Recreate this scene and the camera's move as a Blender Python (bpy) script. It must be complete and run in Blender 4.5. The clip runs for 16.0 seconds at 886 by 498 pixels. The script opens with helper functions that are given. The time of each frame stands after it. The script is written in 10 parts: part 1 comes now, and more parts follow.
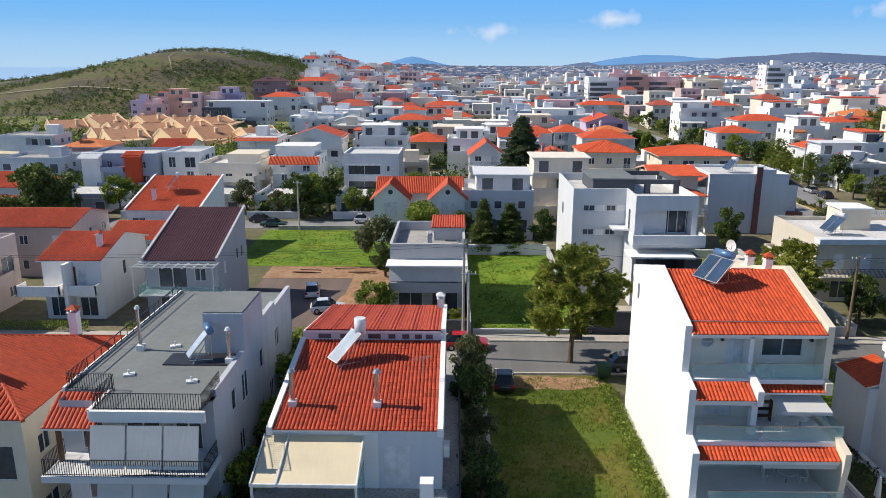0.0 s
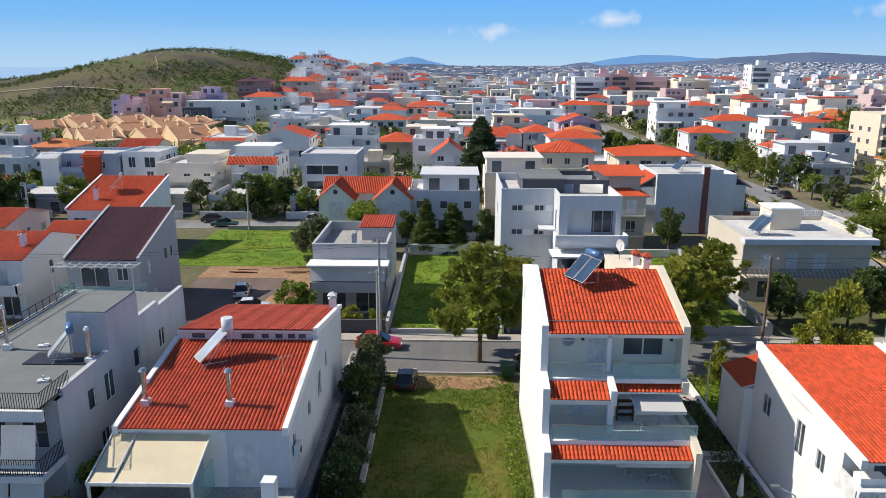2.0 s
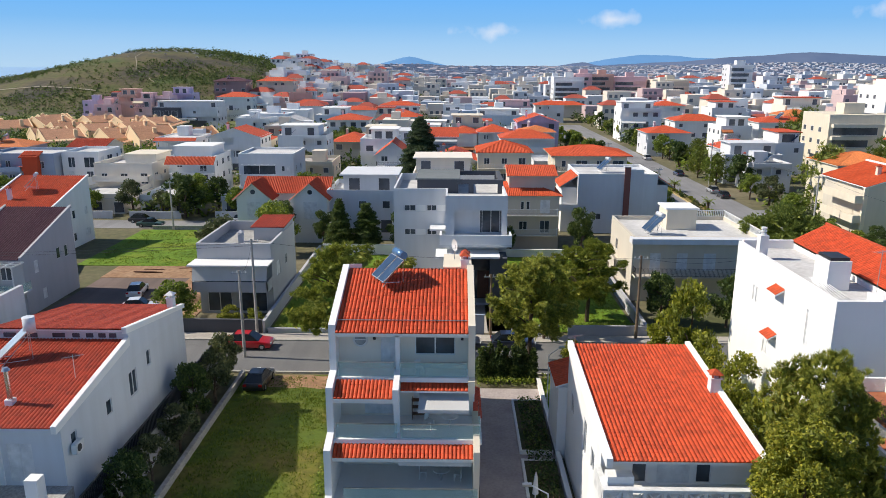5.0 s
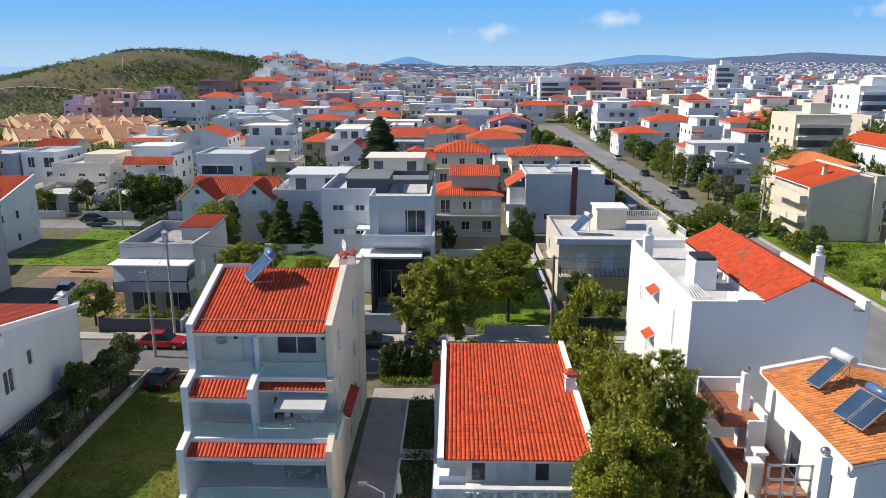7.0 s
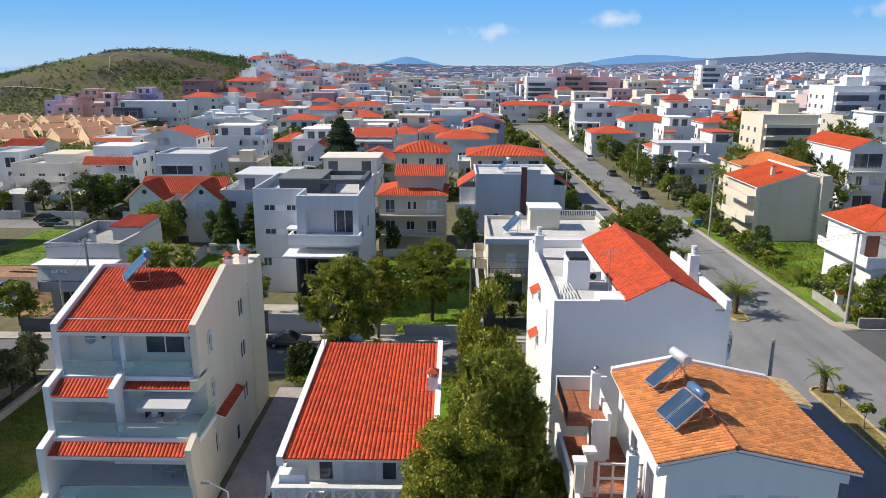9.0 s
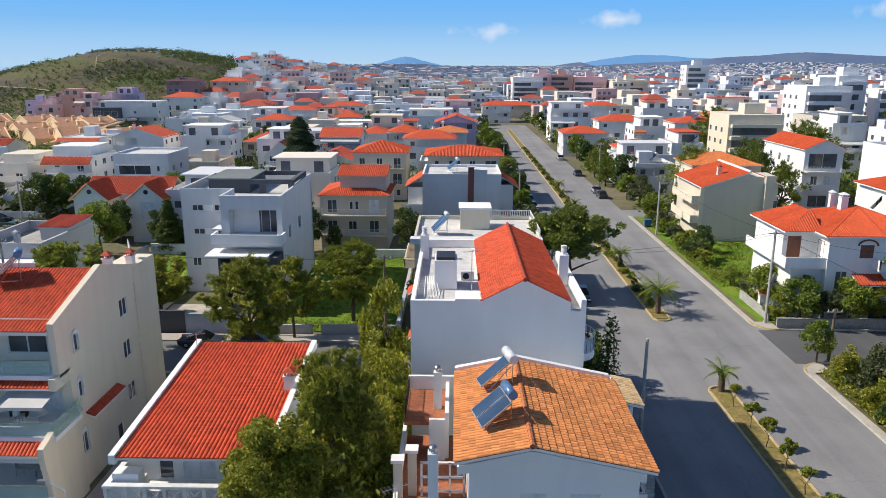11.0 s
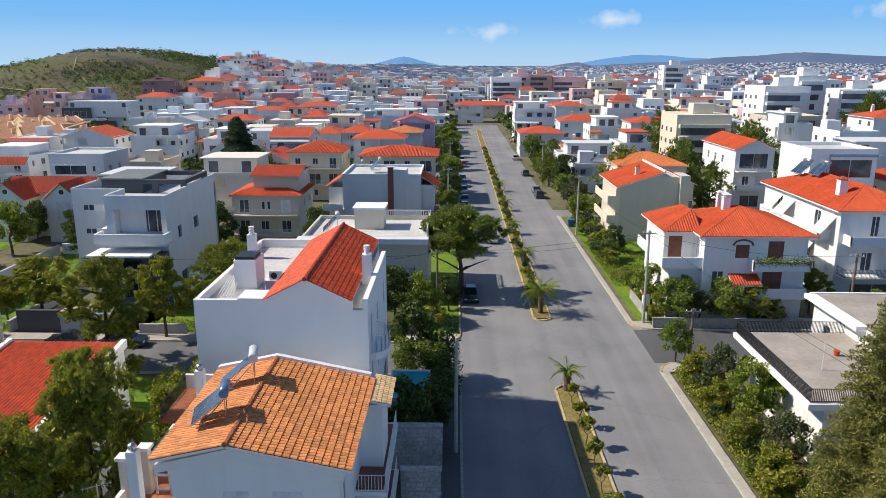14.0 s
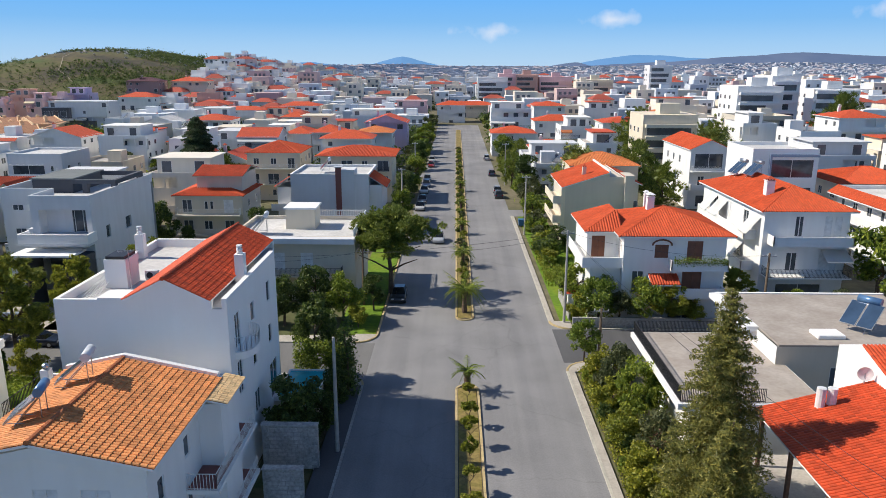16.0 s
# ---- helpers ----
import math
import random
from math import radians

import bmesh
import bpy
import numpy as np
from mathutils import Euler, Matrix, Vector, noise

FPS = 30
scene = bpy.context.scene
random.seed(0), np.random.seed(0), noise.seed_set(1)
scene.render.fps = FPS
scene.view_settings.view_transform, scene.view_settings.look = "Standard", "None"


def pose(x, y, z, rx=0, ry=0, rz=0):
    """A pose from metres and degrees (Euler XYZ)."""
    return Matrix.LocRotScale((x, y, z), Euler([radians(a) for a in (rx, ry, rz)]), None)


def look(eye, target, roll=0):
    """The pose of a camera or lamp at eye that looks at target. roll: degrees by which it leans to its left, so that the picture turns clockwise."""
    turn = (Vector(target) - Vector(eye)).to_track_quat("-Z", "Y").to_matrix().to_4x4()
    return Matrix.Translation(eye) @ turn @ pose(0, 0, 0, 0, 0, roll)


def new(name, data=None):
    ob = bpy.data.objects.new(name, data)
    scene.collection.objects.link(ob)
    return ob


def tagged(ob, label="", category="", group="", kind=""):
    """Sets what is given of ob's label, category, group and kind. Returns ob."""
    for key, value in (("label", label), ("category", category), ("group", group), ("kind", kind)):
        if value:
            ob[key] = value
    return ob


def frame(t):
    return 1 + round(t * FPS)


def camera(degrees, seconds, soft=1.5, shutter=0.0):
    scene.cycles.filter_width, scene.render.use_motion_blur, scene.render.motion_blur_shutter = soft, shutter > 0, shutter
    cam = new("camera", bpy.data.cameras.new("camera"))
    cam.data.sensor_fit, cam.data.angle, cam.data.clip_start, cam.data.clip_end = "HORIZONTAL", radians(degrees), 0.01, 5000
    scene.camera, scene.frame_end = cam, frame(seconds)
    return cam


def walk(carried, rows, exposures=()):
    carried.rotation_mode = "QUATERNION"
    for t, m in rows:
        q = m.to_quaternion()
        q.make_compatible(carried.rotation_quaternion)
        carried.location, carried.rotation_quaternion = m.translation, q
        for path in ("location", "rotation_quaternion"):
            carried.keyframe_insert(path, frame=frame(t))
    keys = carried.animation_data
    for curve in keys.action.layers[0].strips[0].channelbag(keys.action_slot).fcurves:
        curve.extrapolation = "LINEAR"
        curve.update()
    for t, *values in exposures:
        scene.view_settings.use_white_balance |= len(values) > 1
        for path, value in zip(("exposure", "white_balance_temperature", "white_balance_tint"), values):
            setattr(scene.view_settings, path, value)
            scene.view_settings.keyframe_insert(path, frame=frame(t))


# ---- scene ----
# camera -------------------------------------------------------------
cam = camera(63.3, 16.0, 0.85)
LENGTH, EYE, CLIMB = 66.0, 26.0, 0.3
SWAY = [(0, .13), (1, .07), (3, .06), (4.2, -.06), (6.4, .12), (7.5, -.05), (9, -.3), (11.4, -.2), (12.5, 0), (15, .15), (16, .1)]
ROWS = []
for k in range(33):
    t = k / 2
    sway = float(np.interp(t, [a for a, _ in SWAY], [b for _, b in SWAY]))
    ROWS.append((t, pose(LENGTH * t / 16 + sway, 0, EYE + CLIMB * t / 16, 75.6, -0.11, 1.0)))
walk(cam, ROWS)

# light --------------------------------------------------------------
SUN_EL, SUN_AZ = 42.0, -85.0        # degrees; azimuth clockwise from +y
world = bpy.data.worlds.new("sky")
scene.world = world
world.use_nodes = True
wn, wl = world.node_tree.nodes, world.node_tree.links
sky = wn.new("ShaderNodeTexSky")
sky.sky_type, sky.sun_disc = "NISHITA", False
sky.sun_elevation, sky.sun_rotation = radians(SUN_EL), radians(SUN_AZ % 360)
sky.altitude, sky.air_density, sky.dust_density, sky.ozone_density = 1200, 1.0, 0.1, 3.0
tint = wn.new("ShaderNodeMix")
tint.data_type, tint.blend_type = "RGBA", "MULTIPLY"
tint.inputs[0].default_value, tint.inputs[7].default_value = 1.0, (1.07, 0.97, 0.95, 1)
wl.new(sky.outputs[0], tint.inputs[6])
# low over the horizon: a pale haze band deepening to azure, with three small fair-weather clouds
wtc = wn.new("ShaderNodeTexCoord")
wsep = wn.new("ShaderNodeSeparateXYZ")
wl.new(wtc.outputs["Generated"], wsep.inputs[0])
wra = wn.new("ShaderNodeValToRGB")
we = wra.color_ramp.elements
we[0].position, we[0].color = 0.0, (0.45, 0.66, 0.88, 1)
we[1].position, we[1].color = 0.30, (0.06, 0.27, 0.72, 1)
we.new(0.025).color = (0.36, 0.61, 0.90, 1)
we.new(0.055).color = (0.22, 0.51, 0.90, 1)
we.new(0.085).color = (0.16, 0.47, 0.95, 1)
wl.new(wsep.outputs[2], wra.inputs["Fac"])
wno = wn.new("ShaderNodeTexNoise")
wno.inputs["Scale"].default_value, wno.inputs["Detail"].default_value = 34.0, 6.0
wl.new(wtc.outputs["Generated"], wno.inputs["Vector"])
low = wra.outputs["Color"]
for cx, cz, w, h in ((0.052, 0.0425, 0.05, 0.0125), (0.207, 0.0565, 0.052, 0.0115), (0.492, 0.062, 0.03, 0.016)):
    off = wn.new("ShaderNodeVectorMath")
    off.operation = "SUBTRACT"
    off.inputs[1].default_value = (cx, math.sqrt(1 - cx * cx), cz)
    wl.new(wtc.outputs["Generated"], off.inputs[0])
    sc = wn.new("ShaderNodeVectorMath")
    sc.operation = "MULTIPLY"
    sc.inputs[1].default_value = (1 / w, 0.5 / w, 1 / h)
    wl.new(off.outputs[0], sc.inputs[0])
    ln = wn.new("ShaderNodeVectorMath")
    ln.operation = "LENGTH"
    wl.new(sc.outputs[0], ln.inputs[0])
    ad = wn.new("ShaderNodeMath")
    ad.operation = "MULTIPLY_ADD"
    ad.inputs[1].default_value = 2.4
    wl.new(wno.outputs["Fac"], ad.inputs[0])
    ng = wn.new("ShaderNodeMath")
    ng.operation = "MULTIPLY"
    ng.inputs[1].default_value = -1.0
    wl.new(ln.outputs["Value"], ng.inputs[0])
    wl.new(ng.outputs[0], ad.inputs[2])
    mr = wn.new("ShaderNodeMapRange")
    mr.inputs["From Min"].default_value, mr.inputs["From Max"].default_value = 0.3, 1.5
    mr.inputs["To Max"].default_value = 0.85
    wl.new(ad.outputs[0], mr.inputs["Value"])
    cm = wn.new("ShaderNodeMix")
    cm.data_type = "RGBA"
    cm.inputs[7].default_value = (0.78, 0.84, 0.95, 1)
    wl.new(mr.outputs["Result"], cm.inputs[0])
    wl.new(low, cm.inputs[6])
    low = cm.outputs[2]
wlow = wn.new("ShaderNodeBackground")
wl.new(low, wlow.inputs[0])
wlow.inputs[1].default_value = 0.95
wmx = wn.new("ShaderNodeMixShader")
wup = wn.new("ShaderNodeMapRange")
wup.inputs["From Min"].default_value, wup.inputs["From Max"].default_value = 0.12, 0.45
wl.new(wsep.outputs[2], wup.inputs["Value"])
wl.new(wup.outputs["Result"], wmx.inputs[0])
wl.new(wlow.outputs[0], wmx.inputs[1])
wl.new(tint.outputs[2], wn["Background"].inputs[0])
wl.new(wn["Background"].outputs[0], wmx.inputs[2])
wl.new(wmx.outputs[0], wn["World Output"].inputs[0])
wn["Background"].inputs[1].default_value = 0.12
sun = new("sun", bpy.data.lights.new("sun", "SUN"))
sun.data.energy, sun.data.angle, sun.data.color = 5.0, radians(0.53), (1.0, 0.92, 0.80)
ce = math.cos(radians(SUN_EL))
sun_from = Vector((ce * math.sin(radians(SUN_AZ)), ce * math.cos(radians(SUN_AZ)), math.sin(radians(SUN_EL))))
sun.matrix_world = look(sun_from * 100, (0, 0, 0))
scene.view_settings.exposure = 0.08

# materials ----------------------------------------------------------
MATS = {}


def base_mat(name, rough=0.8, metal=0.0):
    m = bpy.data.materials.new(name)
    m.use_nodes = True
    b = m.node_tree.nodes["Principled BSDF"]
    b.inputs["Roughness"].default_value, b.inputs["Metallic"].default_value = rough, metal
    MATS[name] = m
    return m, m.node_tree.nodes, m.node_tree.links, b


def noise_node(n, l, coord, scale, detail=3.0, stretch=None):
    t = n.new("ShaderNodeTexNoise")
    t.inputs["Scale"].default_value, t.inputs["Detail"].default_value = scale, detail
    if stretch:
        mp = n.new("ShaderNodeMapping")
        mp.inputs["Scale"].default_value = stretch
        l.new(coord, mp.inputs["Vector"])
        coord = mp.outputs[0]
    l.new(coord, t.inputs["Vector"])
    return t.outputs["Fac"]


def ramp(n, l, fac, stops):
    r = n.new("ShaderNodeValToRGB")
    e = r.color_ramp.elements
    e[0].position, e[0].color = stops[0][0], (*stops[0][1], 1)
    e[1].position, e[1].color = stops[-1][0], (*stops[-1][1], 1)
    for p, c in stops[1:-1]:
        e.new(p).color = (*c, 1)
    l.new(fac, r.inputs["Fac"])
    return r.outputs["Color"]


def mix(n, l, kind, fac, a, b):
    m = n.new("ShaderNodeMix")
    m.data_type, m.blend_type = "RGBA", kind
    for sock, v in ((m.inputs[0], fac), (m.inputs[6], a), (m.inputs[7], b)):
        if isinstance(v, (int, float)):
            sock.default_value = v
        elif isinstance(v, tuple):
            sock.default_value = (*v, 1)
        else:
            l.new(v, sock)
    return m.outputs[2]


def math_node(n, l, op, a, b=None):
    m = n.new("ShaderNodeMath")
    m.operation = op
    for sock, v in zip(m.inputs, (a, b)):
        if v is None:
            continue
        if isinstance(v, (int, float)):
            sock.default_value = v
        else:
            l.new(v, sock)
    return m.outputs[0]


def bump(n, l, b, height, strength=0.3, distance=0.02):
    k = n.new("ShaderNodeBump")
    k.inputs["Strength"].default_value, k.inputs["Distance"].default_value = strength, distance
    l.new(height, k.inputs["Height"])
    l.new(k.outputs[0], b.inputs["Normal"])


def world_pos(n):
    return n.new("ShaderNodeNewGeometry").outputs["Position"]


def shade(c, f):
    return tuple(min(1.0, v * f) for v in c)


def plaster(name, c, dirt=0.5, rough=0.85):
    """Painted render: broad patches, rain streaks running down, fine grain."""
    m, n, l, b = base_mat(name, rough)
    p = world_pos(n)
    col = ramp(n, l, noise_node(n, l, p, 0.35, 4), [(0.3, shade(c, 1 - 0.16 * dirt)), (0.7, c)])
    streak = noise_node(n, l, p, 1.0, 6, (1.3, 1.3, 0.16))
    col = mix(n, l, "MULTIPLY", 0.5 * dirt, col, ramp(n, l, streak, [(0.3, (0.66, 0.64, 0.6)), (0.62, (1, 1, 1))]))
    tint = n.new("ShaderNodeObjectInfo").outputs["Random"]
    col = mix(n, l, "MULTIPLY", 1.0, col, ramp(n, l, tint, [(0, (0.95, 0.95, 0.94)), (1, (1, 1, 1))]))
    l.new(col, b.inputs["Base Color"])
    bump(n, l, b, noise_node(n, l, p, 14, 4), 0.15, 0.02)
    return m


def plain(name, c, rough=0.5, metal=0.0, vary=0.2, scale=2.0):
    m, n, l, b = base_mat(name, rough, metal)
    p = world_pos(n)
    col = ramp(n, l, noise_node(n, l, p, scale, 4), [(0.3, shade(c, 1 - vary)), (0.7, shade(c, 1 + vary * 0.4))])
    l.new(col, b.inputs["Base Color"])
    return m


def roof_tiles(name, c, step=0.26, course=0.36):
    """Barrel tiles read from the UVs, in metres: u along the eave, v up the slope."""
    m, n, l, b = base_mat(name, 0.75)
    uv = n.new("ShaderNodeUVMap").outputs[0]
    s = n.new("ShaderNodeSeparateXYZ")
    l.new(uv, s.inputs[0])
    u = math_node(n, l, "DIVIDE", s.outputs[0], step)
    v = math_node(n, l, "DIVIDE", s.outputs[1], course)
    hu = math_node(n, l, "ABSOLUTE", math_node(n, l, "SINE", math_node(n, l, "MULTIPLY", u, math.pi)))
    hv = math_node(n, l, "MULTIPLY", math_node(n, l, "FRACT", v), -0.5)
    cell = n.new("ShaderNodeCombineXYZ")
    l.new(math_node(n, l, "FLOOR", u), cell.inputs[0])
    l.new(math_node(n, l, "FLOOR", v), cell.inputs[1])
    rnd = n.new("ShaderNodeTexWhiteNoise")
    l.new(cell.outputs[0], rnd.inputs["Vector"])
    col = ramp(n, l, rnd.outputs["Value"], [(0, shade(c, 0.84)), (0.6, c), (1, shade(c, 1.1))])
    p = world_pos(n)
    col = mix(n, l, "MULTIPLY", 0.3, col, ramp(n, l, noise_node(n, l, p, 0.6, 5), [(0.3, (0.66, 0.6, 0.56)), (0.62, (1, 1, 1))]))
    l.new(col, b.inputs["Base Color"])
    bump(n, l, b, math_node(n, l, "ADD", math_node(n, l, "MULTIPLY", hu, 0.25), hv), 0.9, 0.06)
    return m


def foliage(name, c, c2, rough=0.6):
    m, n, l, b = base_mat(name, rough)
    g = n.new("ShaderNodeNewGeometry")
    col = ramp(n, l, g.outputs["Random Per Island"], [(0, shade(c, 0.65)), (0.55, c), (1, c2)])
    ob = n.new("ShaderNodeObjectInfo").outputs["Random"]
    col = mix(n, l, "MULTIPLY", 1.0, col, ramp(n, l, ob, [(0, (0.8, 0.85, 0.8)), (1, (1.1, 1.05, 0.95))]))
    l.new(col, b.inputs["Base Color"])
    b.inputs["Subsurface Weight"].default_value = 0.0
    t = n.new("ShaderNodeBsdfTranslucent")
    l.new(col, t.inputs["Color"])
    ms = n.new("ShaderNodeMixShader")
    ms.inputs[0].default_value = 0.38
    l.new(b.outputs[0], ms.inputs[1])
    l.new(t.outputs[0], ms.inputs[2])
    l.new(ms.outputs[0], n["Material Output"].inputs[0])
    return m


def ground_mat(name, stops, scale, fine, rough=0.95, relief=0.3, speckle=0.8):
    m, n, l, b = base_mat(name, rough)
    p = world_pos(n)
    col = ramp(n, l, noise_node(n, l, p, scale, 6), stops)
    col = mix(n, l, "MULTIPLY", speckle, col, ramp(n, l, noise_node(n, l, p, fine, 4), [(0.3, (0.6, 0.6, 0.6)), (0.65, (1.1, 1.1, 1.1))]))
    l.new(col, b.inputs["Base Color"])
    bump(n, l, b, noise_node(n, l, p, fine * 2, 4), relief, 0.05)
    return m


WHITE = plaster("white_render", (0.86, 0.85, 0.83), 0.3)
BRIGHT = plaster("fresh_white_render", (0.88, 0.87, 0.85), 0.15)
CREAM = plaster("cream_render", (0.80, 0.71, 0.56), 0.35)
BEIGE = plaster("beige_render", (0.66, 0.60, 0.50), 0.3)
GREY = plaster("grey_render", (0.49, 0.49, 0.51), 0.3)
PALE = plaster("pale_grey_render", (0.70, 0.71, 0.73), 0.35)
ANTHRACITE = plaster("anthracite_render", (0.09, 0.095, 0.11), 0.4)
WEATHERED = plaster("weathered_grey_white_render", (0.56, 0.58, 0.61), 0.6)
COOLWHITE = plaster("cool_white_render", (0.70, 0.72, 0.75), 0.4)
PEACH = plaster("peach_render", (0.90, 0.66, 0.40), 0.15)
PINK = plaster("pink_render", (0.80, 0.55, 0.55), 0.4)
ROSE = plaster("rose_render", (0.72, 0.46, 0.37), 0.4)
LILAC = plaster("lilac_render", (0.66, 0.54, 0.70), 0.4)
REDWALL = plaster("red_render", (0.55, 0.07, 0.02), 0.3)
MAROON = plaster("maroon_render", (0.25, 0.095, 0.08), 0.4)
TILE = roof_tiles("red_tile", (0.60, 0.085, 0.02))
TILE2 = roof_tiles("brown_red_tile", (0.52, 0.07, 0.02))
TILE3 = roof_tiles("orange_tile", (0.64, 0.19, 0.05))
TILE4 = roof_tiles("sandy_tile", (0.47, 0.235, 0.125))
TILEP = roof_tiles("dark_purple_tile", (0.095, 0.03, 0.042))
SLAB = ground_mat("roof_membrane", [(0.3, (0.33, 0.31, 0.285)), (0.7, (0.45, 0.43, 0.395))], 0.4, 3, 0.9, 0.1, 0.35)
SLABW = ground_mat("white_roof_coat", [(0.3, (0.52, 0.51, 0.49)), (0.7, (0.68, 0.67, 0.65))], 0.4, 3, 0.9, 0.1, 0.35)
SLABG = ground_mat("grey_green_membrane", [(0.3, (0.155, 0.17, 0.165)), (0.7, (0.20, 0.215, 0.21))], 0.25, 2, 0.85, 0.05, 0.2)
CONCRETE = ground_mat("concrete", [(0.3, (0.33, 0.32, 0.30)), (0.7, (0.46, 0.45, 0.42))], 0.8, 6)
PAVING = ground_mat("paving", [(0.3, (0.40, 0.36, 0.31)), (0.7, (0.50, 0.46, 0.40))], 0.7, 5, 0.95, 0.1, 0.35)
def worn_asphalt(name, c):
    """Bleached asphalt: broad stains, faint wheel tracks, fine grit and tarred cracks."""
    m, n, l, b = base_mat(name, 0.9)
    p = world_pos(n)
    col = ramp(n, l, noise_node(n, l, p, 0.15, 6), [(0.3, shade(c, .84)), (0.7, shade(c, 1.12))])
    col = mix(n, l, "MULTIPLY", 0.5, col, ramp(n, l, noise_node(n, l, p, 1.0, 3, (0.7, 0.02, 1)), [(0.35, (0.78, 0.78, 0.8)), (0.65, (1.12, 1.12, 1.1))]))
    col = mix(n, l, "MULTIPLY", 0.3, col, ramp(n, l, noise_node(n, l, p, 9, 4), [(0.3, (0.6, 0.6, 0.6)), (0.65, (1.1, 1.1, 1.1))]))
    w = n.new("ShaderNodeTexNoise")
    w.inputs["Scale"].default_value = 0.4
    l.new(p, w.inputs["Vector"])
    off = n.new("ShaderNodeVectorMath")
    off.operation = "MULTIPLY_ADD"
    off.inputs[1].default_value = (3, 3, 0)
    l.new(w.outputs["Color"], off.inputs[0])
    l.new(p, off.inputs[2])
    v = n.new("ShaderNodeTexVoronoi")
    v.feature = "DISTANCE_TO_EDGE"
    v.inputs["Scale"].default_value = 0.09
    l.new(off.outputs[0], v.inputs["Vector"])
    col = mix(n, l, "MULTIPLY", 0.15, col, ramp(n, l, v.outputs["Distance"], [(0.003, (0.35, 0.35, 0.36)), (0.007, (1, 1, 1))]))
    l.new(col, b.inputs["Base Color"])
    bump(n, l, b, noise_node(n, l, p, 18, 4), 0.05, 0.05)
    return m


ASPHALT = worn_asphalt("asphalt", (0.245, 0.242, 0.244))
ASPHALT3 = worn_asphalt("street_asphalt", (0.165, 0.163, 0.16))
DUSTY = worn_asphalt("dusty_lane", (0.17, 0.125, 0.105))
ASPHALT2 = worn_asphalt("dark_asphalt", (0.10, 0.10, 0.105))
SOIL = ground_mat("soil", [(0.25, (0.085, 0.10, 0.03)), (0.5, (0.15, 0.135, 0.07)), (0.75, (0.24, 0.20, 0.13))], 0.05, 0.9)
TRACK = ground_mat("pale_earth", [(0.3, (0.24, 0.21, 0.14)), (0.7, (0.38, 0.33, 0.24))], 0.3, 3, 0.95, 0.2)
HILL = ground_mat("hill_grass", [(0.34, (0.046, 0.044, 0.028)), (0.42, (0.08, 0.068, 0.038)), (0.5, (0.115, 0.095, 0.038)), (0.57, (0.10, 0.102, 0.026)), (0.66, (0.07, 0.10, 0.018))], 0.03, 0.35, 0.95, 0.4, 0.9)
MEADOW = ground_mat("meadow", [(0.34, (0.08, 0.11, 0.022)), (0.45, (0.17, 0.19, 0.045)), (0.55, (0.25, 0.24, 0.09)), (0.66, (0.16, 0.21, 0.04))], 0.04, 0.4)
# Far ground tone with blue distance haze painted into it.
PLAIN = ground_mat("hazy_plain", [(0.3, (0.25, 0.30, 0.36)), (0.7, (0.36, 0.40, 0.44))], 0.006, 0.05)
GRASS = ground_mat("grass", [(0.25, (0.075, 0.15, 0.004)), (0.5, (0.135, 0.24, 0.005)), (0.68, (0.19, 0.24, 0.012)), (0.82, (0.24, 0.20, 0.05))], 0.22, 2.2, 0.95, 0.6)
LAWN = ground_mat("worn_grass", [(0.25, (0.042, 0.082, 0.004)), (0.45, (0.085, 0.122, 0.006)), (0.56, (0.13, 0.125, 0.014)), (0.68, (0.165, 0.125, 0.032)), (0.82, (0.23, 0.155, 0.065))], 0.2, 2.2, 0.95, 0.6)
ORANGE = ground_mat("orange_earth", [(0.3, (0.30, 0.16, 0.08)), (0.7, (0.42, 0.27, 0.16))], 0.3, 2)
BED = ground_mat("planted_earth", [(0.3, (0.045, 0.06, 0.014)), (0.5, (0.10, 0.09, 0.035)), (0.7, (0.16, 0.12, 0.06))], 0.5, 3)
DRY = ground_mat("dry_median_grass", [(0.3, (0.16, 0.125, 0.035)), (0.5, (0.28, 0.21, 0.07)), (0.7, (0.19, 0.17, 0.03))], 0.6, 4)
IVORY = plaster("ivory_render", (0.84, 0.77, 0.66), 0.25)
CURTAIN = plain("curtained_glass", (0.42, 0.44, 0.46), 0.08, 0, 0.35, 1.5)
BLUEGREY = plaster("blue_grey_render", (0.34, 0.40, 0.50), 0.3)
GLASS = plain("window_glass", (0.085, 0.10, 0.12), 0.06, 0, 0.6, 0.5)
FRAME = plain("white_frame", (0.75, 0.75, 0.74), 0.4)
BROWNWOOD = plain("brown_shutter", (0.20, 0.07, 0.03), 0.5)
METAL = plain("galvanised_metal", (0.50, 0.51, 0.52), 0.35, 0.8)
DARKMETAL = plain("dark_metal", (0.04, 0.04, 0.045), 0.5, 0.3)
WHITEPAINT = plain("white_paint", (0.78, 0.78, 0.76), 0.4)
KERB = plain("kerb_stone", (0.50, 0.47, 0.40), 0.8)
KERBY = plain("yellow_kerb", (0.56, 0.43, 0.22), 0.8)
BARK = plain("bark", (0.13, 0.09, 0.06), 0.95, 0, 0.4, 6)
PINE = foliage("pine_needles", (0.26, 0.30, 0.042), (0.62, 0.585, 0.10))
PINE2 = foliage("dark_pine_needles", (0.18, 0.235, 0.042), (0.42, 0.45, 0.09))
LEAF = foliage("green_leaves", (0.165, 0.235, 0.026), (0.40, 0.45, 0.06))
LIME = foliage("yellow_green_leaves", (0.23, 0.26, 0.026), (0.48, 0.45, 0.05))
